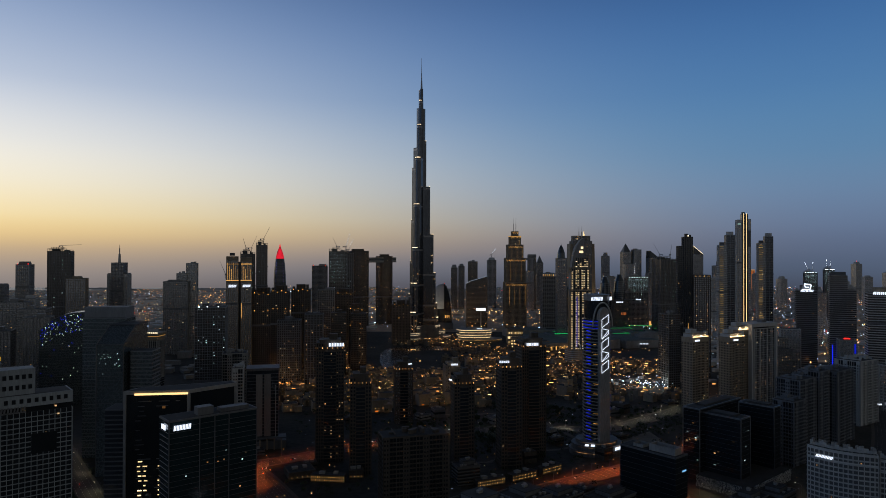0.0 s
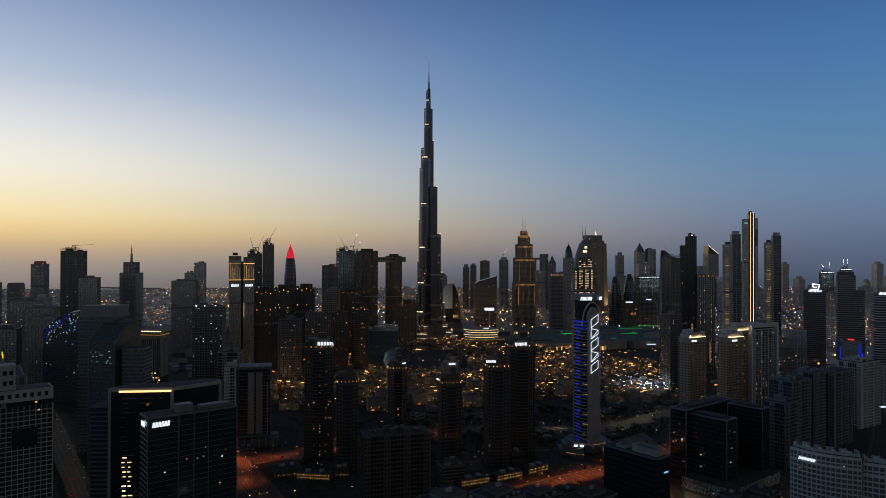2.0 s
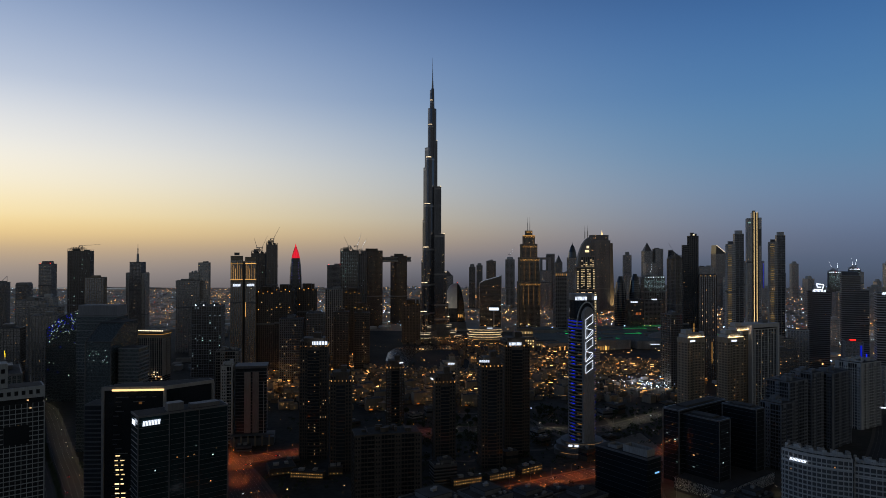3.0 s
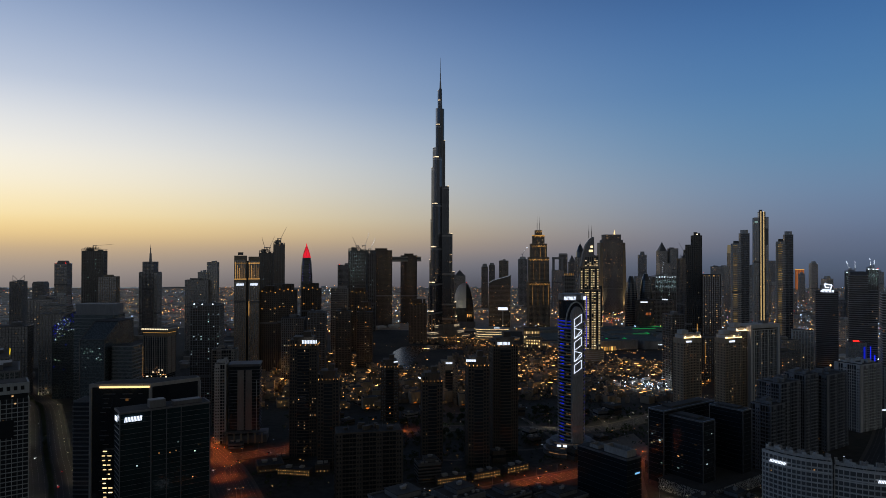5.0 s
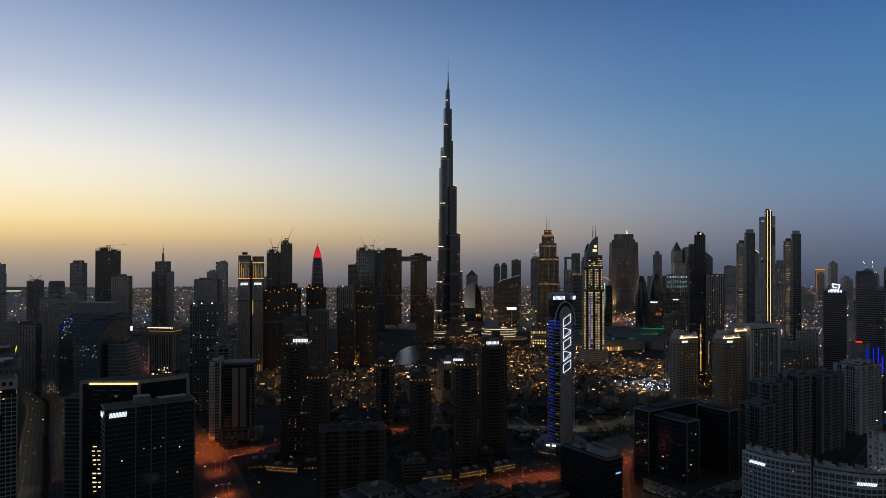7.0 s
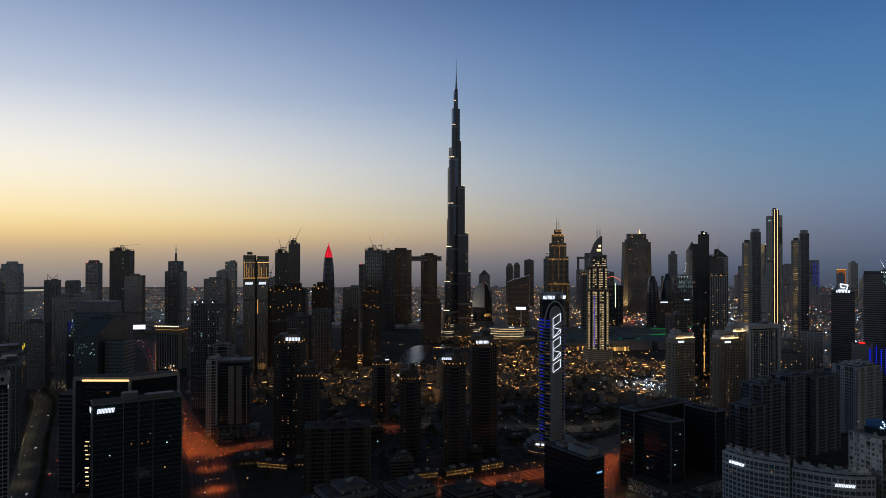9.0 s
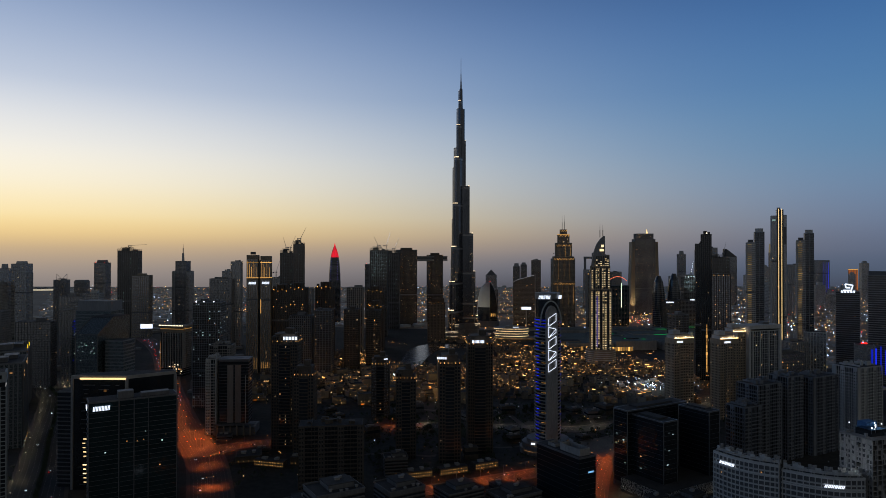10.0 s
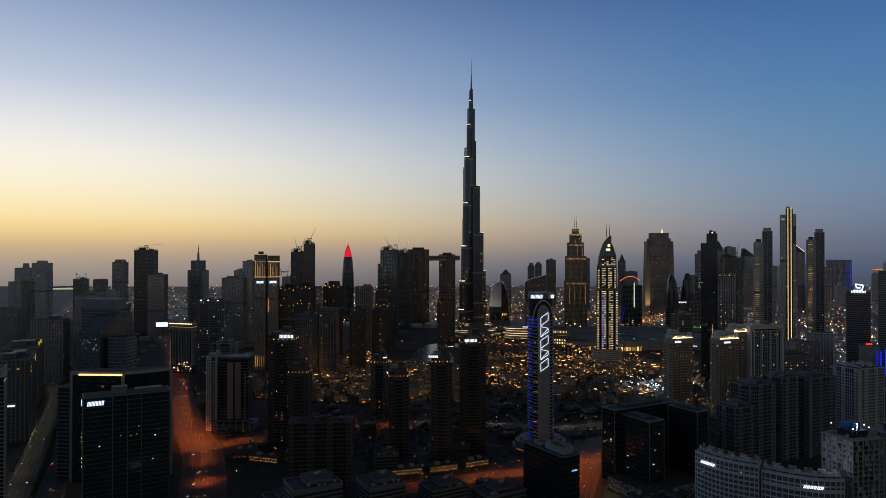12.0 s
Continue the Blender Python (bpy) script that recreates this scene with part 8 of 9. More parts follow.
carpet(160, (-2400, -900) + (1000, 2100), 22, 4, CONCRETE, "low_rise_quarter", "low grey blocks between the western towers")

rng = random.Random(73)
warm, cool, red = [], [], []
for _ in range(150):
    y = rng.uniform(2150, 4800)
    x = rng.uniform(-2400, 2400) * y / 3000
    a = rng.uniform(-0.5, 0.7)
    for _ in range(rng.randrange(3, 22)):
        x += 32 * math.cos(a)
        y += 32 * math.sin(a)
        if free(x, y, 40) and not (x < -1100 and y > 4200):
            warm.append((x, y, 12))
for _ in range(70):
    y = rng.uniform(2200, 4500)
    x = rng.uniform(-1500, 100) * y / 3000
    a = rng.uniform(-0.15, 0.35)
    for _ in range(rng.randrange(5, 20)):
        x += 26 * math.cos(a)
        y += 26 * math.sin(a)
        if free(x, y, 34):
            warm.append((x, y, 10))
for _ in range(420):
    y = rng.uniform(1750, 4150)
    x = rng.uniform(-2300, -500) * y / 3000
    if free(x, y, 34):
        rng.choice((warm, warm, warm, cool, red)).append((x, y, rng.uniform(4, 14)))
for _ in range(1100):
    y = rng.uniform(1550, 4800)
    x = rng.uniform(1000, 2300) * y / 3000
    if free(x, y, 34):
        rng.choice((warm, cool, cool)).append((x, y, rng.uniform(5, 40)))
for _ in range(900):
    y = rng.uniform(1900, 4800)
    x = rng.uniform(-2300, 2400) * y / 3000
    if free(x, y, 40) and not (x < -1100 and y > 4200):
        rng.choice((warm, warm, cool)).append((x, y, rng.uniform(5, 22)))
for _ in range(420):
    y = rng.uniform(1300, 4200)
    x = rng.uniform(1700, 2300) * y / 3000
    if free(x, y, 40):
        rng.choice((warm, warm, cool)).append((x, y, rng.uniform(5, 25)))
for _ in range(1500):
    y = 2050 + 2600 * rng.random() ** 1.4
    x = rng.uniform(-700, 1150) * y / 3000
    if free(x, y, 30):
        rng.choice((warm, warm, warm, warm, cool)).append((x, y, rng.uniform(4, 20)))
for _ in range(900):
    y = 1900 + 3000 * rng.random() ** 1.3
    x = rng.uniform(900, 2300) * y / 3000
    if free(x, y, 30):
        rng.choice((warm, warm, warm, cool, red)).append((x, y, rng.uniform(4, 24)))
for _ in range(420):
    y = rng.uniform(1250, 2300)
    x = rng.uniform(1150, 2000) * y / 3000
    if free(x, y, 22):
        rng.choice((warm, warm, cool)).append((x, y, rng.uniform(4, 30)))
for _ in range(700):
    y = rng.uniform(2100, 4300)
    x = rng.uniform(-2200, -600) * y / 3000
    if free(x, y, 30):
        rng.choice((warm, warm, warm, cool)).append((x, y, rng.uniform(4, 14)))
for _ in range(40):
    y = rng.uniform(2300, 4500)
    red.append((rng.uniform(-2000, 2400) * y / 3000, y, 14))
for k in range(46):
    u = k / 45
    warm.append((400 + 260 * u, 2420 + 400 * u * u, 10))
    warm.append((410 + 300 * u + rng.uniform(-5, 5), 2330 + 330 * u * u, rng.uniform(6, 12)))
for _ in range(160):
    u = rng.random()
    rng.choice((warm, warm, warm, red, cool)).append((400 + 330 * u, rng.gauss(2330 + 330 * u * u, 50), rng.uniform(4, 14)))
tails, heads = [], []
for x, y, a in along(ROAD_MAIN, 14):
    if 1024 < y < 1810:
        for _ in range(2):
            o = rng.uniform(-16, 16)
            rng.choice((tails, tails, heads)).append((x - o * math.sin(a), y + o * math.cos(a), 1.2))
lights("distant_tail_lights", tails, TAILGLOW, 1.2, "red tail lights of far traffic on the avenue", mapped=False)
lights("distant_headlights", heads, CITY_COOL, 0.9, "white headlights of far traffic on the avenue", mapped=False)
lights("distant_warm_lights", warm, CITY_WARM, 3.0, "thousands of warm street lamps in the distant city")
lights("distant_cool_lights", cool, CITY_COOL, 2.8, "scattered cold white lamps in the distant city")
lights("distant_red_lights", red, REDLAMP, 2.4, "scattered red lamps in the distant city")
near_w, near_c = [], []
for _ in range(170):
    x, y = rng.uniform(-420, 560), rng.uniform(700, 1050)
    if free(x, y, 24):
        (near_w if rng.random() < 0.7 else near_c).append((x, y, rng.uniform(3, 9)))
for _ in range(160):
    x, y = rng.uniform(-240, 420), rng.uniform(640, 1040)
    if free(x, y, 20):
        (near_w if rng.random() < 0.6 else near_c).append((x, y, rng.uniform(2, 6)))
lights("street_glow_warm", near_w, CITY_WARM, 0.7, "scattered warm lamps between the towers")
lights("street_glow_cool", near_c, CITY_COOL, 0.7, "scattered cold lamps between the towers")

# floodlit yard
yard = thing("building_yard", 375, 1220, "floodlit yard of low sheds and white lamps", "yard", 0, 35)
rng = random.Random(75)
for k in range(22):
    x, y = rng.uniform(-60, 60), rng.uniform(-55, 55)
    part("shed", prism(bmesh.new(), shifted(rect(rng.uniform(5, 14), rng.uniform(4, 8)), x, y), 0, rng.uniform(2.5, 5)), rng.choice((PALE, CONCRETE, SLATE)), yard)
for k in range(18):
    x, y = rng.uniform(-65, 65), rng.uniform(-60, 60)
    bm = bmesh.new()
    beam(bm, (x, y, 0), (x, y, 9), 0.12)
    p = part("flood_mast", bm, STEEL, yard)
    part("flood_lamp", box(bmesh.new(), x - 0.7, y - 0.5, 9, x + 0.7, y + 0.3, 9.9), LAMPWHITE, p)
for x, y in ((-30, -10), (25, 20), (10, -40)):
    lamp = bpy.data.lights.new("flood_bulb", "POINT")
    lamp.energy, lamp.color, lamp.shadow_soft_size = 7000, (0.85, 0.95, 1.0), 0.6
    ob = new("flood_bulb", lamp)
    ob.parent = yard
    ob.location = (x, y, 12)


rng = random.Random(751)
lights("yard_lights", [(rng.gauss(372, 34), rng.gauss(1215, 26), rng.uniform(5, 13)) for _ in range(90)], CITY_COOL, 1.1, "cluster of cold white lamps over a floodlit yard")


# ---- foreground houses ----
def flat_house(x, y, yaw, w, d, h, label, seed):
    rng = random.Random(seed)
    t = thing("flat_roofed_house", x, y, label, "house", GROUND, yaw, "flat-roofed foreground houses")
    part("body", prism(bmesh.new(), rect(w, d), 0, h - 4), DARKCLAD, t)
    for k in range(int((h - 4) / 3.6)):
        part("window_band", prism(bmesh.new(), grown(rect(w, d), 0.08), 1.4 + k * 3.6, 3.0 + k * 3.6), GLASS, t)
        part("floor_ledge", prism(bmesh.new(), grown(rect(w, d), 0.45), 3.3 + k * 3.6, 3.7 + k * 3.6), BROWN, t)
    bm = bmesh.new()
    for a, b in sides(rect(w + 1, d + 1)):
        e = (b - a).normalized()
        n = Vector((e.y, -e.x))
        prism(bm, [tuple(a), tuple(b), tuple(b - n * 0.35), tuple(a - n * 0.35)], h - 4, h - 2.6)
    part("parapet", bm, DARKCLAD, t)
    part("roof_deck", prism(bmesh.new(), rect(w, d), h - 4, h - 3.8), ROOF, t)
    up = shifted(rect(w * 0.55, d * 0.6), w * 0.1, d * 0.1)
    part("upper_floor", prism(bmesh.new(), up, h - 3.8, h), DARKCLAD, t)
    part("upper_roof", prism(bmesh.new(), grown(up, 0.5), h, h + 0.6), ROOF, t)
    plant(t, h + 0.6, [(w * 0.1, d * 0.1, 4, 3, 1.6), (w * 0.2, d * 0.2, 2, 2, 1.2)], CONCRETE)
    for k in range(4):
        ux, uy = rng.uniform(-0.42, 0.42) * w, -d * rng.uniform(0.28, 0.42)
        plant(t, h - 3.8, [(ux, uy, rng.uniform(1.5, 3.5), rng.uniform(1.2, 2.5), rng.uniform(0.8, 1.8))], CONCRETE)
    for k in range(3):
        part("wall_lamp", box(bmesh.new(), -w * 0.3 + k * 3.4, -d / 2 - 0.4, 3, -w * 0.3 + k * 3.4 + 0.5, -d / 2 - 0.1, 3.6), PODLIGHT, t)


for i, (x, y, yaw, w, d, h) in enumerate(((28, 512, 40, 40, 32, 68), (70, 566, 40, 34, 32, 54), (112, 646, 40, 40, 30, 26), (166, 660, 40, 46, 30, 20), (-8, 536, 40, 30, 34, 44),
                                          (300, 650, 40, 34, 22, 22), (338, 672, 40, 30, 24, 20), (26, 742, 20, 26, 20, 24))):
    flat_house(x, y, yaw, w, d, h, "flat-roofed dark house with pale parapets and terraces", 800 + i)


# ---- streets ----
PAVER = material("dusty_concrete_pavers", (0.11, 0.1, 0.085), 0.9, 0, 0.4, 0.3)
for pts, w, lanes in ((ROAD_MAIN, 40, 4), (ROAD_CROSS, 24, 2), (ROAD_LEFT, 52, 4), (ROAD_RIGHT, 22, 2), (ROAD_FAR, 36, 3), (ROAD_BRANCH, 18, 1)):
    bm = bmesh.new()
    for x, y, a in along(pts, 9):
        if y > 1250:
            continue
        for k in range(-lanes, lanes + 1):
            o = k * w / (2 * lanes + 1.5)
            c, s = math.cos(a), math.sin(a)
            q = [(x + p * c - (o + r) * s, y + p * s + (o + r) * c) for p, r in ((-2, -0.08), (2, -0.08), (2, 0.08), (-2, 0.08))]
            bm.faces.new([bm.verts.new((*v, GROUND + 0.21)) for v in q])
    tagged(part("lane_marking", bm, PAINT, None), "broken white lane lines on asphalt", "road marking", "", "stuff")
    for s in (-1, 1):
        bm = bmesh.new()
        rows = []
        for i, p in enumerate(pts):
            a, b = Vector(pts[max(0, i - 1)]), Vector(pts[min(len(pts) - 1, i + 1)])
            e = (b - a).normalized()
            n = Vector((-e.y, e.x)) * s
            q = [Vector(p) + n * (w / 2 + o) for o in (0, 0, 4, 4)]
            rows.append([bm.verts.new((*v, z)) for v, z in zip(q, [GROUND + h for h in (0, 0.3, 0.3, 0)])])
        for r0, r1 in zip(rows, rows[1:]):
            mid = (r0[1].co + r1[1].co) / 2
            if any((mid.x - p[0]) ** 2 + (mid.y - p[1]) ** 2 < (h + 3) ** 2 for p, h in ROAD_POINTS if p not in pts):
                continue
            for k in range(3):
                bm.faces.new((r0[k], r1[k], r1[k + 1], r0[k + 1]))
        bmesh.ops.recalc_face_normals(bm, faces=bm.faces)
        tagged(part("pavement", bm, PAVER, None), "raised concrete pavement with kerb beside the road", "pavement", "", "structure")
med = [p for p in ROAD_LEFT if p[1] < 1150]
ribbon("median_strip", med, 5, 0.3, LAWN, "dark planted median of the dual carriageway", "median")
rng = random.Random(79)
bm = bmesh.new()
for x, y, a in along(med, 1.1):
    if y < 520 or noise.noise((x * 0.05, y * 0.05, 3)) < -0.32:
        continue
    for _ in range(9):
        c = Vector((x + rng.gauss(0, 1.3), y + rng.gauss(0, 1.3), GROUND + 0.6 + abs(rng.gauss(0, 1.9))))
        q = Euler((rng.uniform(0, 6), rng.uniform(0, 6), rng.uniform(0, 6))).to_matrix()
        k = rng.uniform(0.5, 1.0)
        bm.faces.new([bm.verts.new(c + q @ Vector((u * k, v * k * 0.6, 0))) for u, v in ((-1, 0), (0, -1), (1, 0), (0, 1))])
tagged(part("median_shrubs", bm, LEAF, None), "dark ragged shrubs and low trees along the median", "shrubs", "", "stuff")


def street_lamp(lamp_mat, label):
    t = thing("street_lamp", 0, -3000, label, "street lamp", 0, 0, "street lamps")
    bm = bmesh.new()
    beam(bm, (0, 0, 0), (0, 0, 10), 0.14, 0.09)
    part("pole", bm, STEEL, t)
    bm = bmesh.new()
    beam(bm, (0, 0, 10), (6.2, 0, 11.2), 0.08)
    part("arm", bm, STEEL, t)
    bm = bmesh.new()
    box(bm, 6.0, -0.2, 10.95, 6.6, 0.2, 11.2)
    part("lamp_head", bm, lamp_mat, t)
    return t


HEAD_SODIUM = glow("sodium_lamp_head", lin(255, 150, 60), 6.0)
HEAD_WHITE = glow("white_lamp_head", lin(255, 240, 205), 5.0)
sod, whi = street_lamp(HEAD_SODIUM, "tall street lamp with an orange sodium head"), street_lamp(HEAD_WHITE, "tall street lamp with a pale white head")
BULB = bpy.data.lights.new("sodium_bulb", "SPOT")
BULB.energy, BULB.color, BULB.shadow_soft_size = 11500, (1.0, 0.18, 0.03), 0.5
BULB_W = bpy.data.lights.new("white_bulb", "SPOT")
BULB_W.energy, BULB_W.color, BULB_W.shadow_soft_size = 7000, (1.0, 0.86, 0.6), 0.5
BULB_DIM = bpy.data.lights.new("dim_bulb", "SPOT")
BULB_DIM.energy, BULB_DIM.color, BULB_DIM.shadow_soft_size = 4600, (1.0, 0.8, 0.5), 0.5
for b in (BULB, BULB_W, BULB_DIM):
    b.spot_size, b.spot_blend = radians(158), 1.0


def lamp_row(pts, w, step, proto, bulb, lo, hi, every=1, both=True):
    n = 0
    for i, (x, y, a) in enumerate(along(pts, step)):
        if not lo < y < hi:
            continue
        for s in ((-1, 1) if both else ((-1) ** i,)):
            px, py = x - s * math.sin(a) * (w / 2 + 1), y + s * math.cos(a) * (w / 2 + 1)
            t = copy_thing(proto, pose(px, py, GROUND + 0.3, 0, 0, math.degrees(a) + (-90 if s > 0 else 90)))
            if bulb and n % every == 0:
                b = new("bulb", bulb)
                b.parent = t
                b.location = (6.3, 0, 10.7)
            n += 1


lamp_row(ROAD_MAIN, 40, 26, sod, BULB, 765, 862, 1)
lamp_row(ROAD_MAIN, 3, 78, sod, BULB, 500, 770, 1)
lamp_row(ROAD_MAIN, 3, 44, sod, BULB, 790, 1067, 1)
lamp_row(ROAD_MAIN, 40, 80, sod, BULB, 1067, 1450)
lamp_row(ROAD_CROSS, 24, 26, sod, BULB, 779, 950, 1, False)
lamp_row(ROAD_CROSS, 24, 26, whi, BULB_W, 955, 1174, 2, False)
lamp_row(ROAD_RIGHT, 22, 30, sod, BULB, 683, 886, 1, True)
lamp_row(ROAD_BRANCH, 18, 30, sod, BULB, 690, 822, 1, False)
lamp_row(ROAD_LEFT, 52, 38, whi, BULB_DIM, 512, 1174, 1, False)
for x, y, a in ((335, 667, 130), (358, 686, 130), (381, 706, 130), (289, 678, 40), (272, 703, 40)):
    t = copy_thing(whi, pose(x, y, GROUND + 0.1, 0, 0, a))
    b = new("bulb", BULB_DIM)
    b.parent = t
    b.location = (6.3, 0, 10.7)
lamp_row(ROAD_FAR, 36, 55, sod, BULB, 1150, 1500, 1, False)
sod.matrix_basis, whi.matrix_basis = pose(-200, 747, GROUND + 0.3), pose(-456, 811, GROUND + 0.3)


def car(mat, label):
    t = thing("car", 0, -3000, label, "car", 0, 0, "cars on the road")
    bm = bmesh.new()
    v = [(-2.2, 0.35), (2.2, 0.35), (2.25, 0.75), (1.2, 0.95), (-2.1, 0.95)]
    lo = [bm.verts.new((x, -0.9, z)) for x, z in v]
    hi = [bm.verts.new((x, 0.9, z)) for x, z in v]
    bm.faces.new(lo)
    bm.faces.new(hi[::-1])
    for k in range(5):
        bm.faces.new((lo[k], hi[k], hi[(k + 1) % 5], lo[(k + 1) % 5]))
    bmesh.ops.recalc_face_normals(bm, faces=bm.faces)
    part("body", bm, mat, t)
    part("cabin", prism(bmesh.new(), shifted(rect(2.6, 1.6), -0.4, 0), 0.95, 1.5, 0.8), GLASS, t)
    for x in (-1.4, 1.4):
        for y in (-0.85, 0.85):
            bm = bmesh.new()
            beam(bm, (x, y - 0.1, 0.33), (x, y + 0.1, 0.33), 0.33, n=10)
            part("wheel", bm, ASPHALT, t)
    for y in (-0.6, 0.6):
        part("headlight", box(bmesh.new(), 2.2, y - 0.25, 0.55, 2.32, y + 0.25, 0.8), LAMPWHITE, t)
        part("tail_light", box(bmesh.new(), -2.32, y - 0.25, 0.6, -2.2, y + 0.25, 0.85), TAIL, t)
    return t


TAIL = glow("tail_light_red", lin(255, 20, 16), 4.0)
CARPAINT = material("silver_car_paint", (0.4, 0.4, 0.42), 0.3, 0.4, 0.1, 1)
CARDARK = material("dark_car_paint", (0.03, 0.03, 0.035), 0.3, 0.3, 0.1, 1)
cars = [car(CARPAINT, "silver car with its lamps lit"), car(CARDARK, "dark car with its lamps lit")]
rng = random.Random(76)
n = 0
for pts, w, lo, hi in ((ROAD_MAIN, 40, 576, 1330), (ROAD_LEFT, 52, 555, 1174), (ROAD_CROSS, 24, 811, 1067), (ROAD_RIGHT, 22, 693, 875)):
    for x, y, a in along(pts, 38 if w > 30 else 60):
        if lo < y < hi and rng.random() < 0.58:
            s = rng.choice((-1, 1))
            o = s * rng.uniform(4, w / 2 - 4)
            copy_thing(cars[n % 2], pose(x - o * math.sin(a), y + o * math.cos(a), GROUND + 0.2, 0, 0, math.degrees(a) + (0 if s < 0 else 180)))
            n += 1
cars[0].matrix_basis, cars[1].matrix_basis = pose(-210, 784, GROUND + 0.13, 0, 0, 30), pose(-370, 683, GROUND + 0.13, 0, 0, 125)


def tree(kind):
    rng = random.Random(900 + kind)
    t = thing("tree", 0, -3000, "dark rounded street tree with a ragged crown" if kind else "dark palm with drooping fronds", "tree", 0, 0, "park and street trees")
    bm = bmesh.new()
    hh = 5 if kind else 9
    beam(bm, (0, 0, 0), (0.2, 0.1, hh), 0.28, 0.16)
    if kind:
        for k in range(5):
            a = k * 1.257
            beam(bm, (0.1, 0.1, hh * 0.7), (1.8 * math.cos(a), 1.8 * math.sin(a), hh + 1.2), 0.12, 0.05)
    part("trunk", bm, BARK, t)
    bm = bmesh.new()
    if kind:
        for k in range(420):
            v = Vector((rng.gauss(0, 1), rng.gauss(0, 1), rng.gauss(0, 0.8))).normalized() * rng.uniform(0.6, 1.0)
            c = Vector((v.x * 3.6, v.y * 3.4, hh + 1.6 + v.z * 2.6 + 0.6 * noise.noise(v * 2)))
            q = Euler((rng.uniform(0, 6), rng.uniform(0, 6), rng.uniform(0, 6))).to_matrix()
            s = rng.uniform(0.35, 0.7)
            bm.faces.new([bm.verts.new(c + q @ Vector((a * s, b * s * 0.6, 0))) for a, b in ((-1, 0), (0, -1), (1, 0), (0, 1))])
    else:
        for k in range(14):
            a = k * 0.449
            prev = None
            for j in range(5):
                u = j / 4
                r, z, w = 3.4 * u, hh + 1.4 * math.sin(u * 2.6) - 1.6 * u * u, 0.45 * (1 - 0.8 * u)
                c = Vector((r * math.cos(a), r * math.sin(a), z))
                sd = Vector((-math.sin(a), math.cos(a), -0.3)) * w
                cur = (bm.verts.new(c - sd), bm.verts.new(c + sd))
                if prev:
                    bm.faces.new((prev[0], prev[1], cur[1], cur[0]))
                prev = cur
    part("crown", bm, LEAF, t)
    return t


trees = [tree(0), tree(1)]
rng = random.Random(77)
n = 0
for cx, cy, rx, ry, cnt in ((50, 900, 90, 60, 60), (170, 1010, 110, 60, 60), (-170, 820, 60, 40, 12), (-120, 655, 40, 30, 14), (250, 760, 40, 30, 6), (330, 890, 90, 60, 40), (-40, 900, 90, 70, 40), (420, 700, 60, 60, 20), (-350, 650, 20, 90, 12), (-330, 600, 16, 60, 10), (20, 740, 70, 60, 40), (130, 690, 60, 50, 30), (-60, 780, 50, 60, 24), (80, 1560, 120, 60, 16)):
    for _ in range(cnt):
        x, y = rng.gauss(cx, rx / 2), rng.gauss(cy, ry / 2)
        if n < 66 and free(x, y, 9):
            m = copy_thing(trees[0 if n % 4 == 0 else 1], pose(*street(x, y), GROUND, 0, 0, rng.uniform(0, 360)))
            s = rng.uniform(0.8, 1.5)
            m.scale = (s, s, s)
            n += 1
trees[0].matrix_basis, trees[1].matrix_basis = pose(35, 966, GROUND), pose(56, 973, GROUND)
sheet("lawn", streets(curve([(10, 860), (90, 850), (110, 900), (60, 930), (5, 915), (10, 860)]))[:-1], 0.1, LAWN, "dim green park lawn between towers", "lawn")

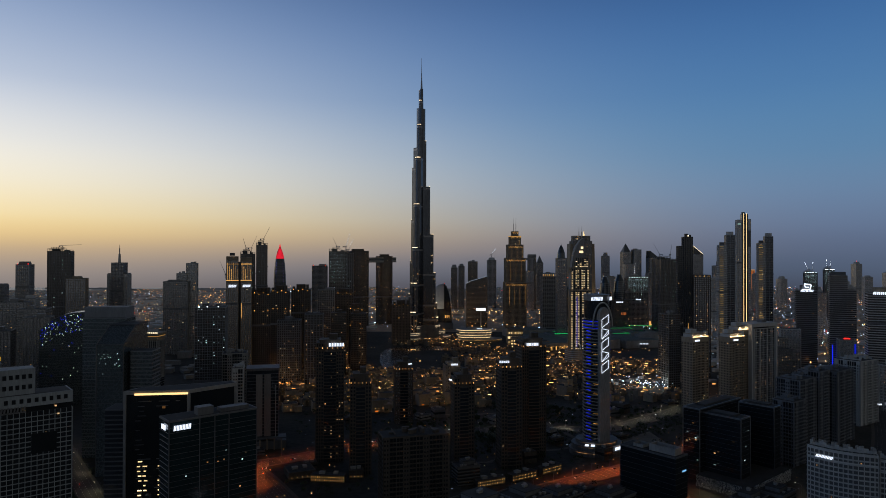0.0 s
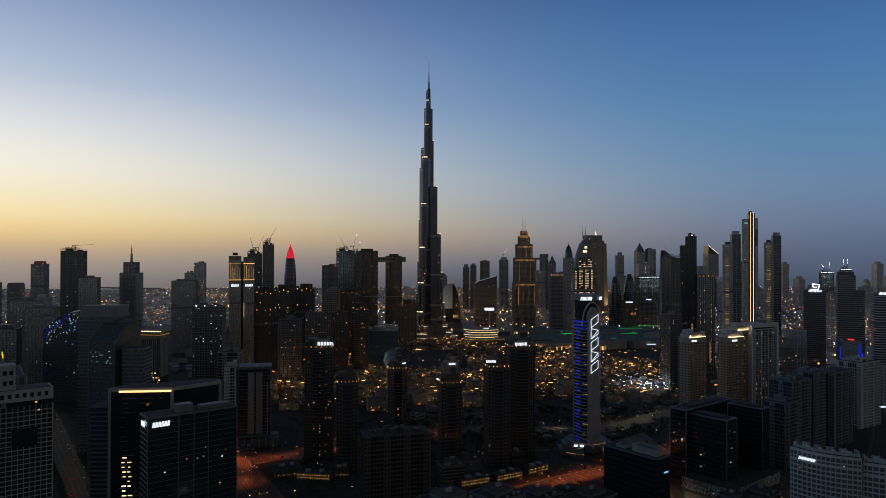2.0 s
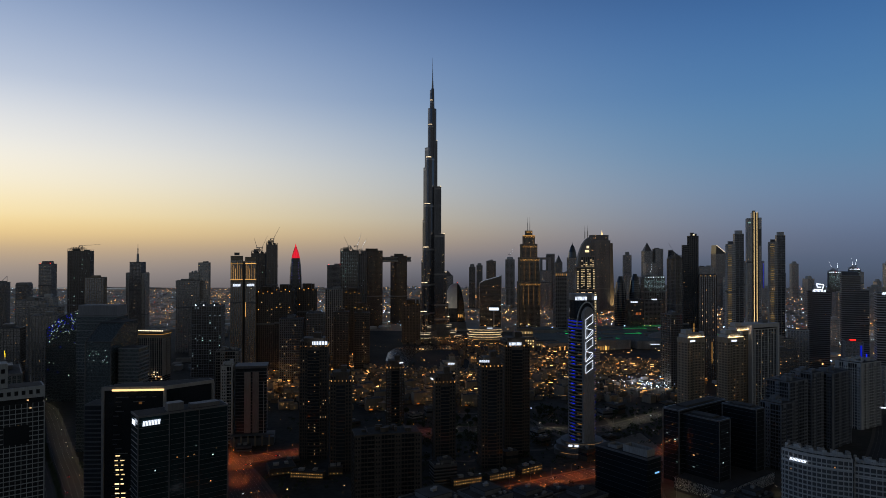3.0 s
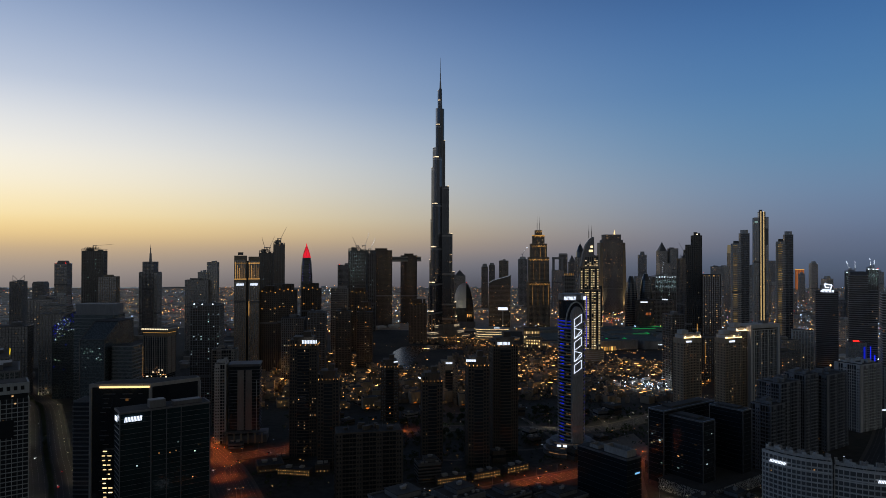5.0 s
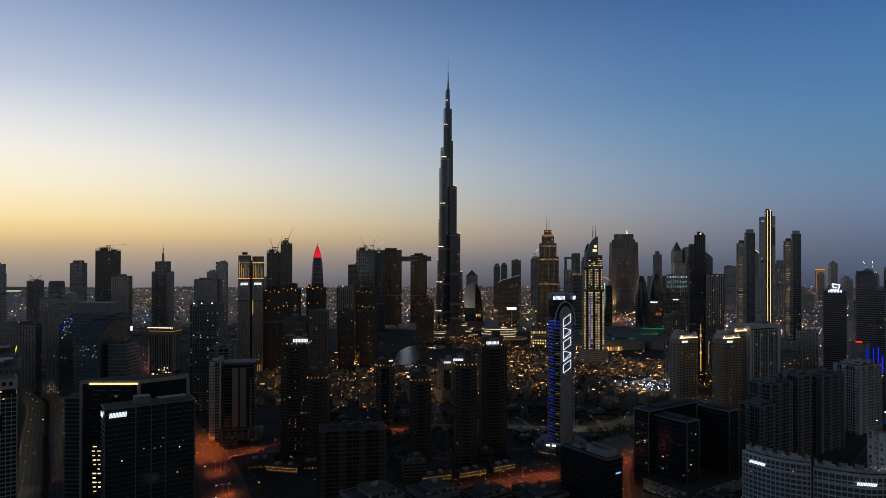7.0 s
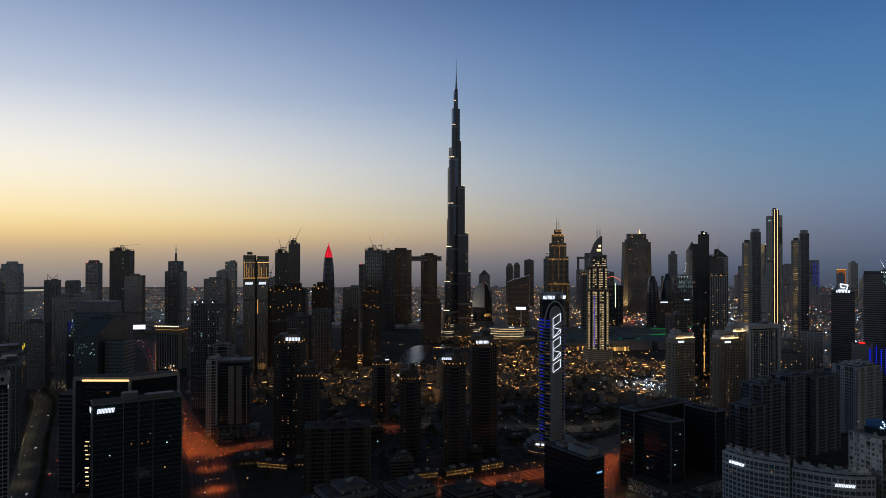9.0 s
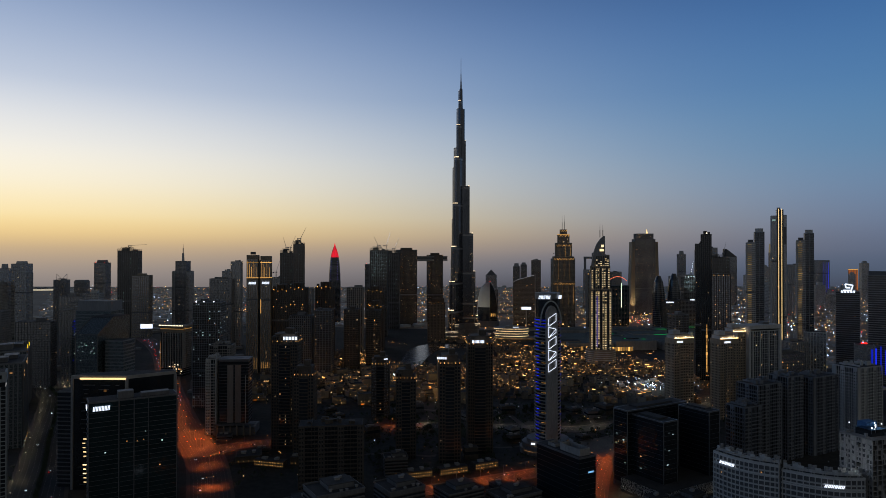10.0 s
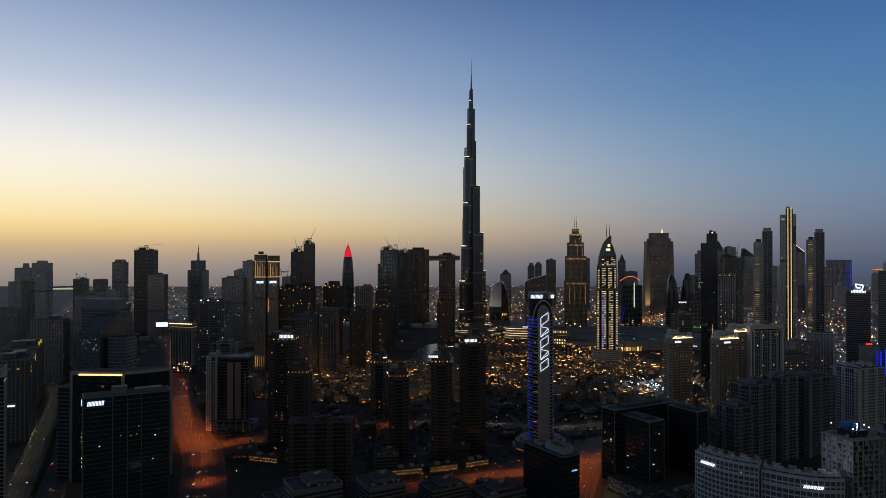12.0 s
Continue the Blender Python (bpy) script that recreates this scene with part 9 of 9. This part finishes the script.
LOT_SAND = material("trodden_pale_sand", (0.2, 0.18, 0.15), 0.95, 0, 0.4, 0.05, 0.05, tint=(0.1, 0.09, 0.08))
sheet("ground_lot", streets([(218, 838), (286, 896), (294, 815), (284, 790), (250, 772), (232, 790)]), 0.09, LOT_SAND, "empty sandy lot beside a lamp-lit street", "ground")
for i, (pts, w) in enumerate((([(227, 1108), (248, 1016), (256, 959), (255, 925)], 7), ([(200, 1040), (246, 991), (298, 988), (340, 1010)], 6), ([(139, 975), (165, 905), (187, 840)], 8),
                              ([(-40, 1000), (30, 985), (110, 1000), (139, 975)], 7), ([(60, 760), (100, 800), (150, 812), (187, 840)], 7), ([(-60, 740), (0, 760), (60, 760)], 6))):
    ribbon("pavement", streets(curve(pts)), w, 0.22 + 0.015 * i, PAVER, "pale paved path between dark planting", "path")
rng = random.Random(81)
spots = []
for (x0, y0), (x1, y1), n in (((116, 1066), (180, 1110), 11), ((180, 1110), (250, 1156), 9), ((-40, 1000), (139, 975), 12), ((60, 760), (187, 840), 9)):
    for k in range(n):
        u = k / (n - 1)
        spots.append((x0 + (x1 - x0) * u + rng.uniform(-1, 1), y0 + (y1 - y0) * u, 3.5))
lights("path_lamps", spots, CITY_WARM, 0.8, "low warm lamps along garden walls and paths")

# lantern light in the old town lanes
LANE = bpy.data.lights.new("lantern_bulb", "POINT")
LANE.energy, LANE.color, LANE.shadow_soft_size = 2600, (1.0, 0.5, 0.16), 0.6
rng = random.Random(83)
for zone, n in zip(ZONES, (7, 8, 2, 3, 1)):
    for _ in range(n):
        lane = thing("lane_lantern", rng.uniform(zone[0], zone[2]), rng.uniform(zone[1], zone[3]), "tall lantern on a steel pole in a lane", "street lamp", 0, 0, "lane lanterns")
        bm = bmesh.new()
        beam(bm, (0, 0, 0), (0, 0, 20), 0.16, 0.1)
        part("pole", bm, STEEL, lane)
        part("lamp_head", prism(bmesh.new(), oval(0.6, 0.6, 8), 20, 20.9, 0.6), HEAD_SODIUM, lane)
        ob = new("bulb", LANE)
        ob.parent = lane
        ob.location = (0, 0, 22)

# the tall things reach down to street level
for ob in list(scene.objects):
    if ob.parent or ob.type != "EMPTY" or abs(ob.matrix_basis.translation.z) > 0.01:
        continue
    tops = [(c.matrix_basis @ Vector(k)).z for p in ob.children for c in (p,) if p.type == "MESH" for k in p.bound_box]
    high = max(tops)
    ob.location.z = GROUND
    ob.scale.z = (high - GROUND) / high
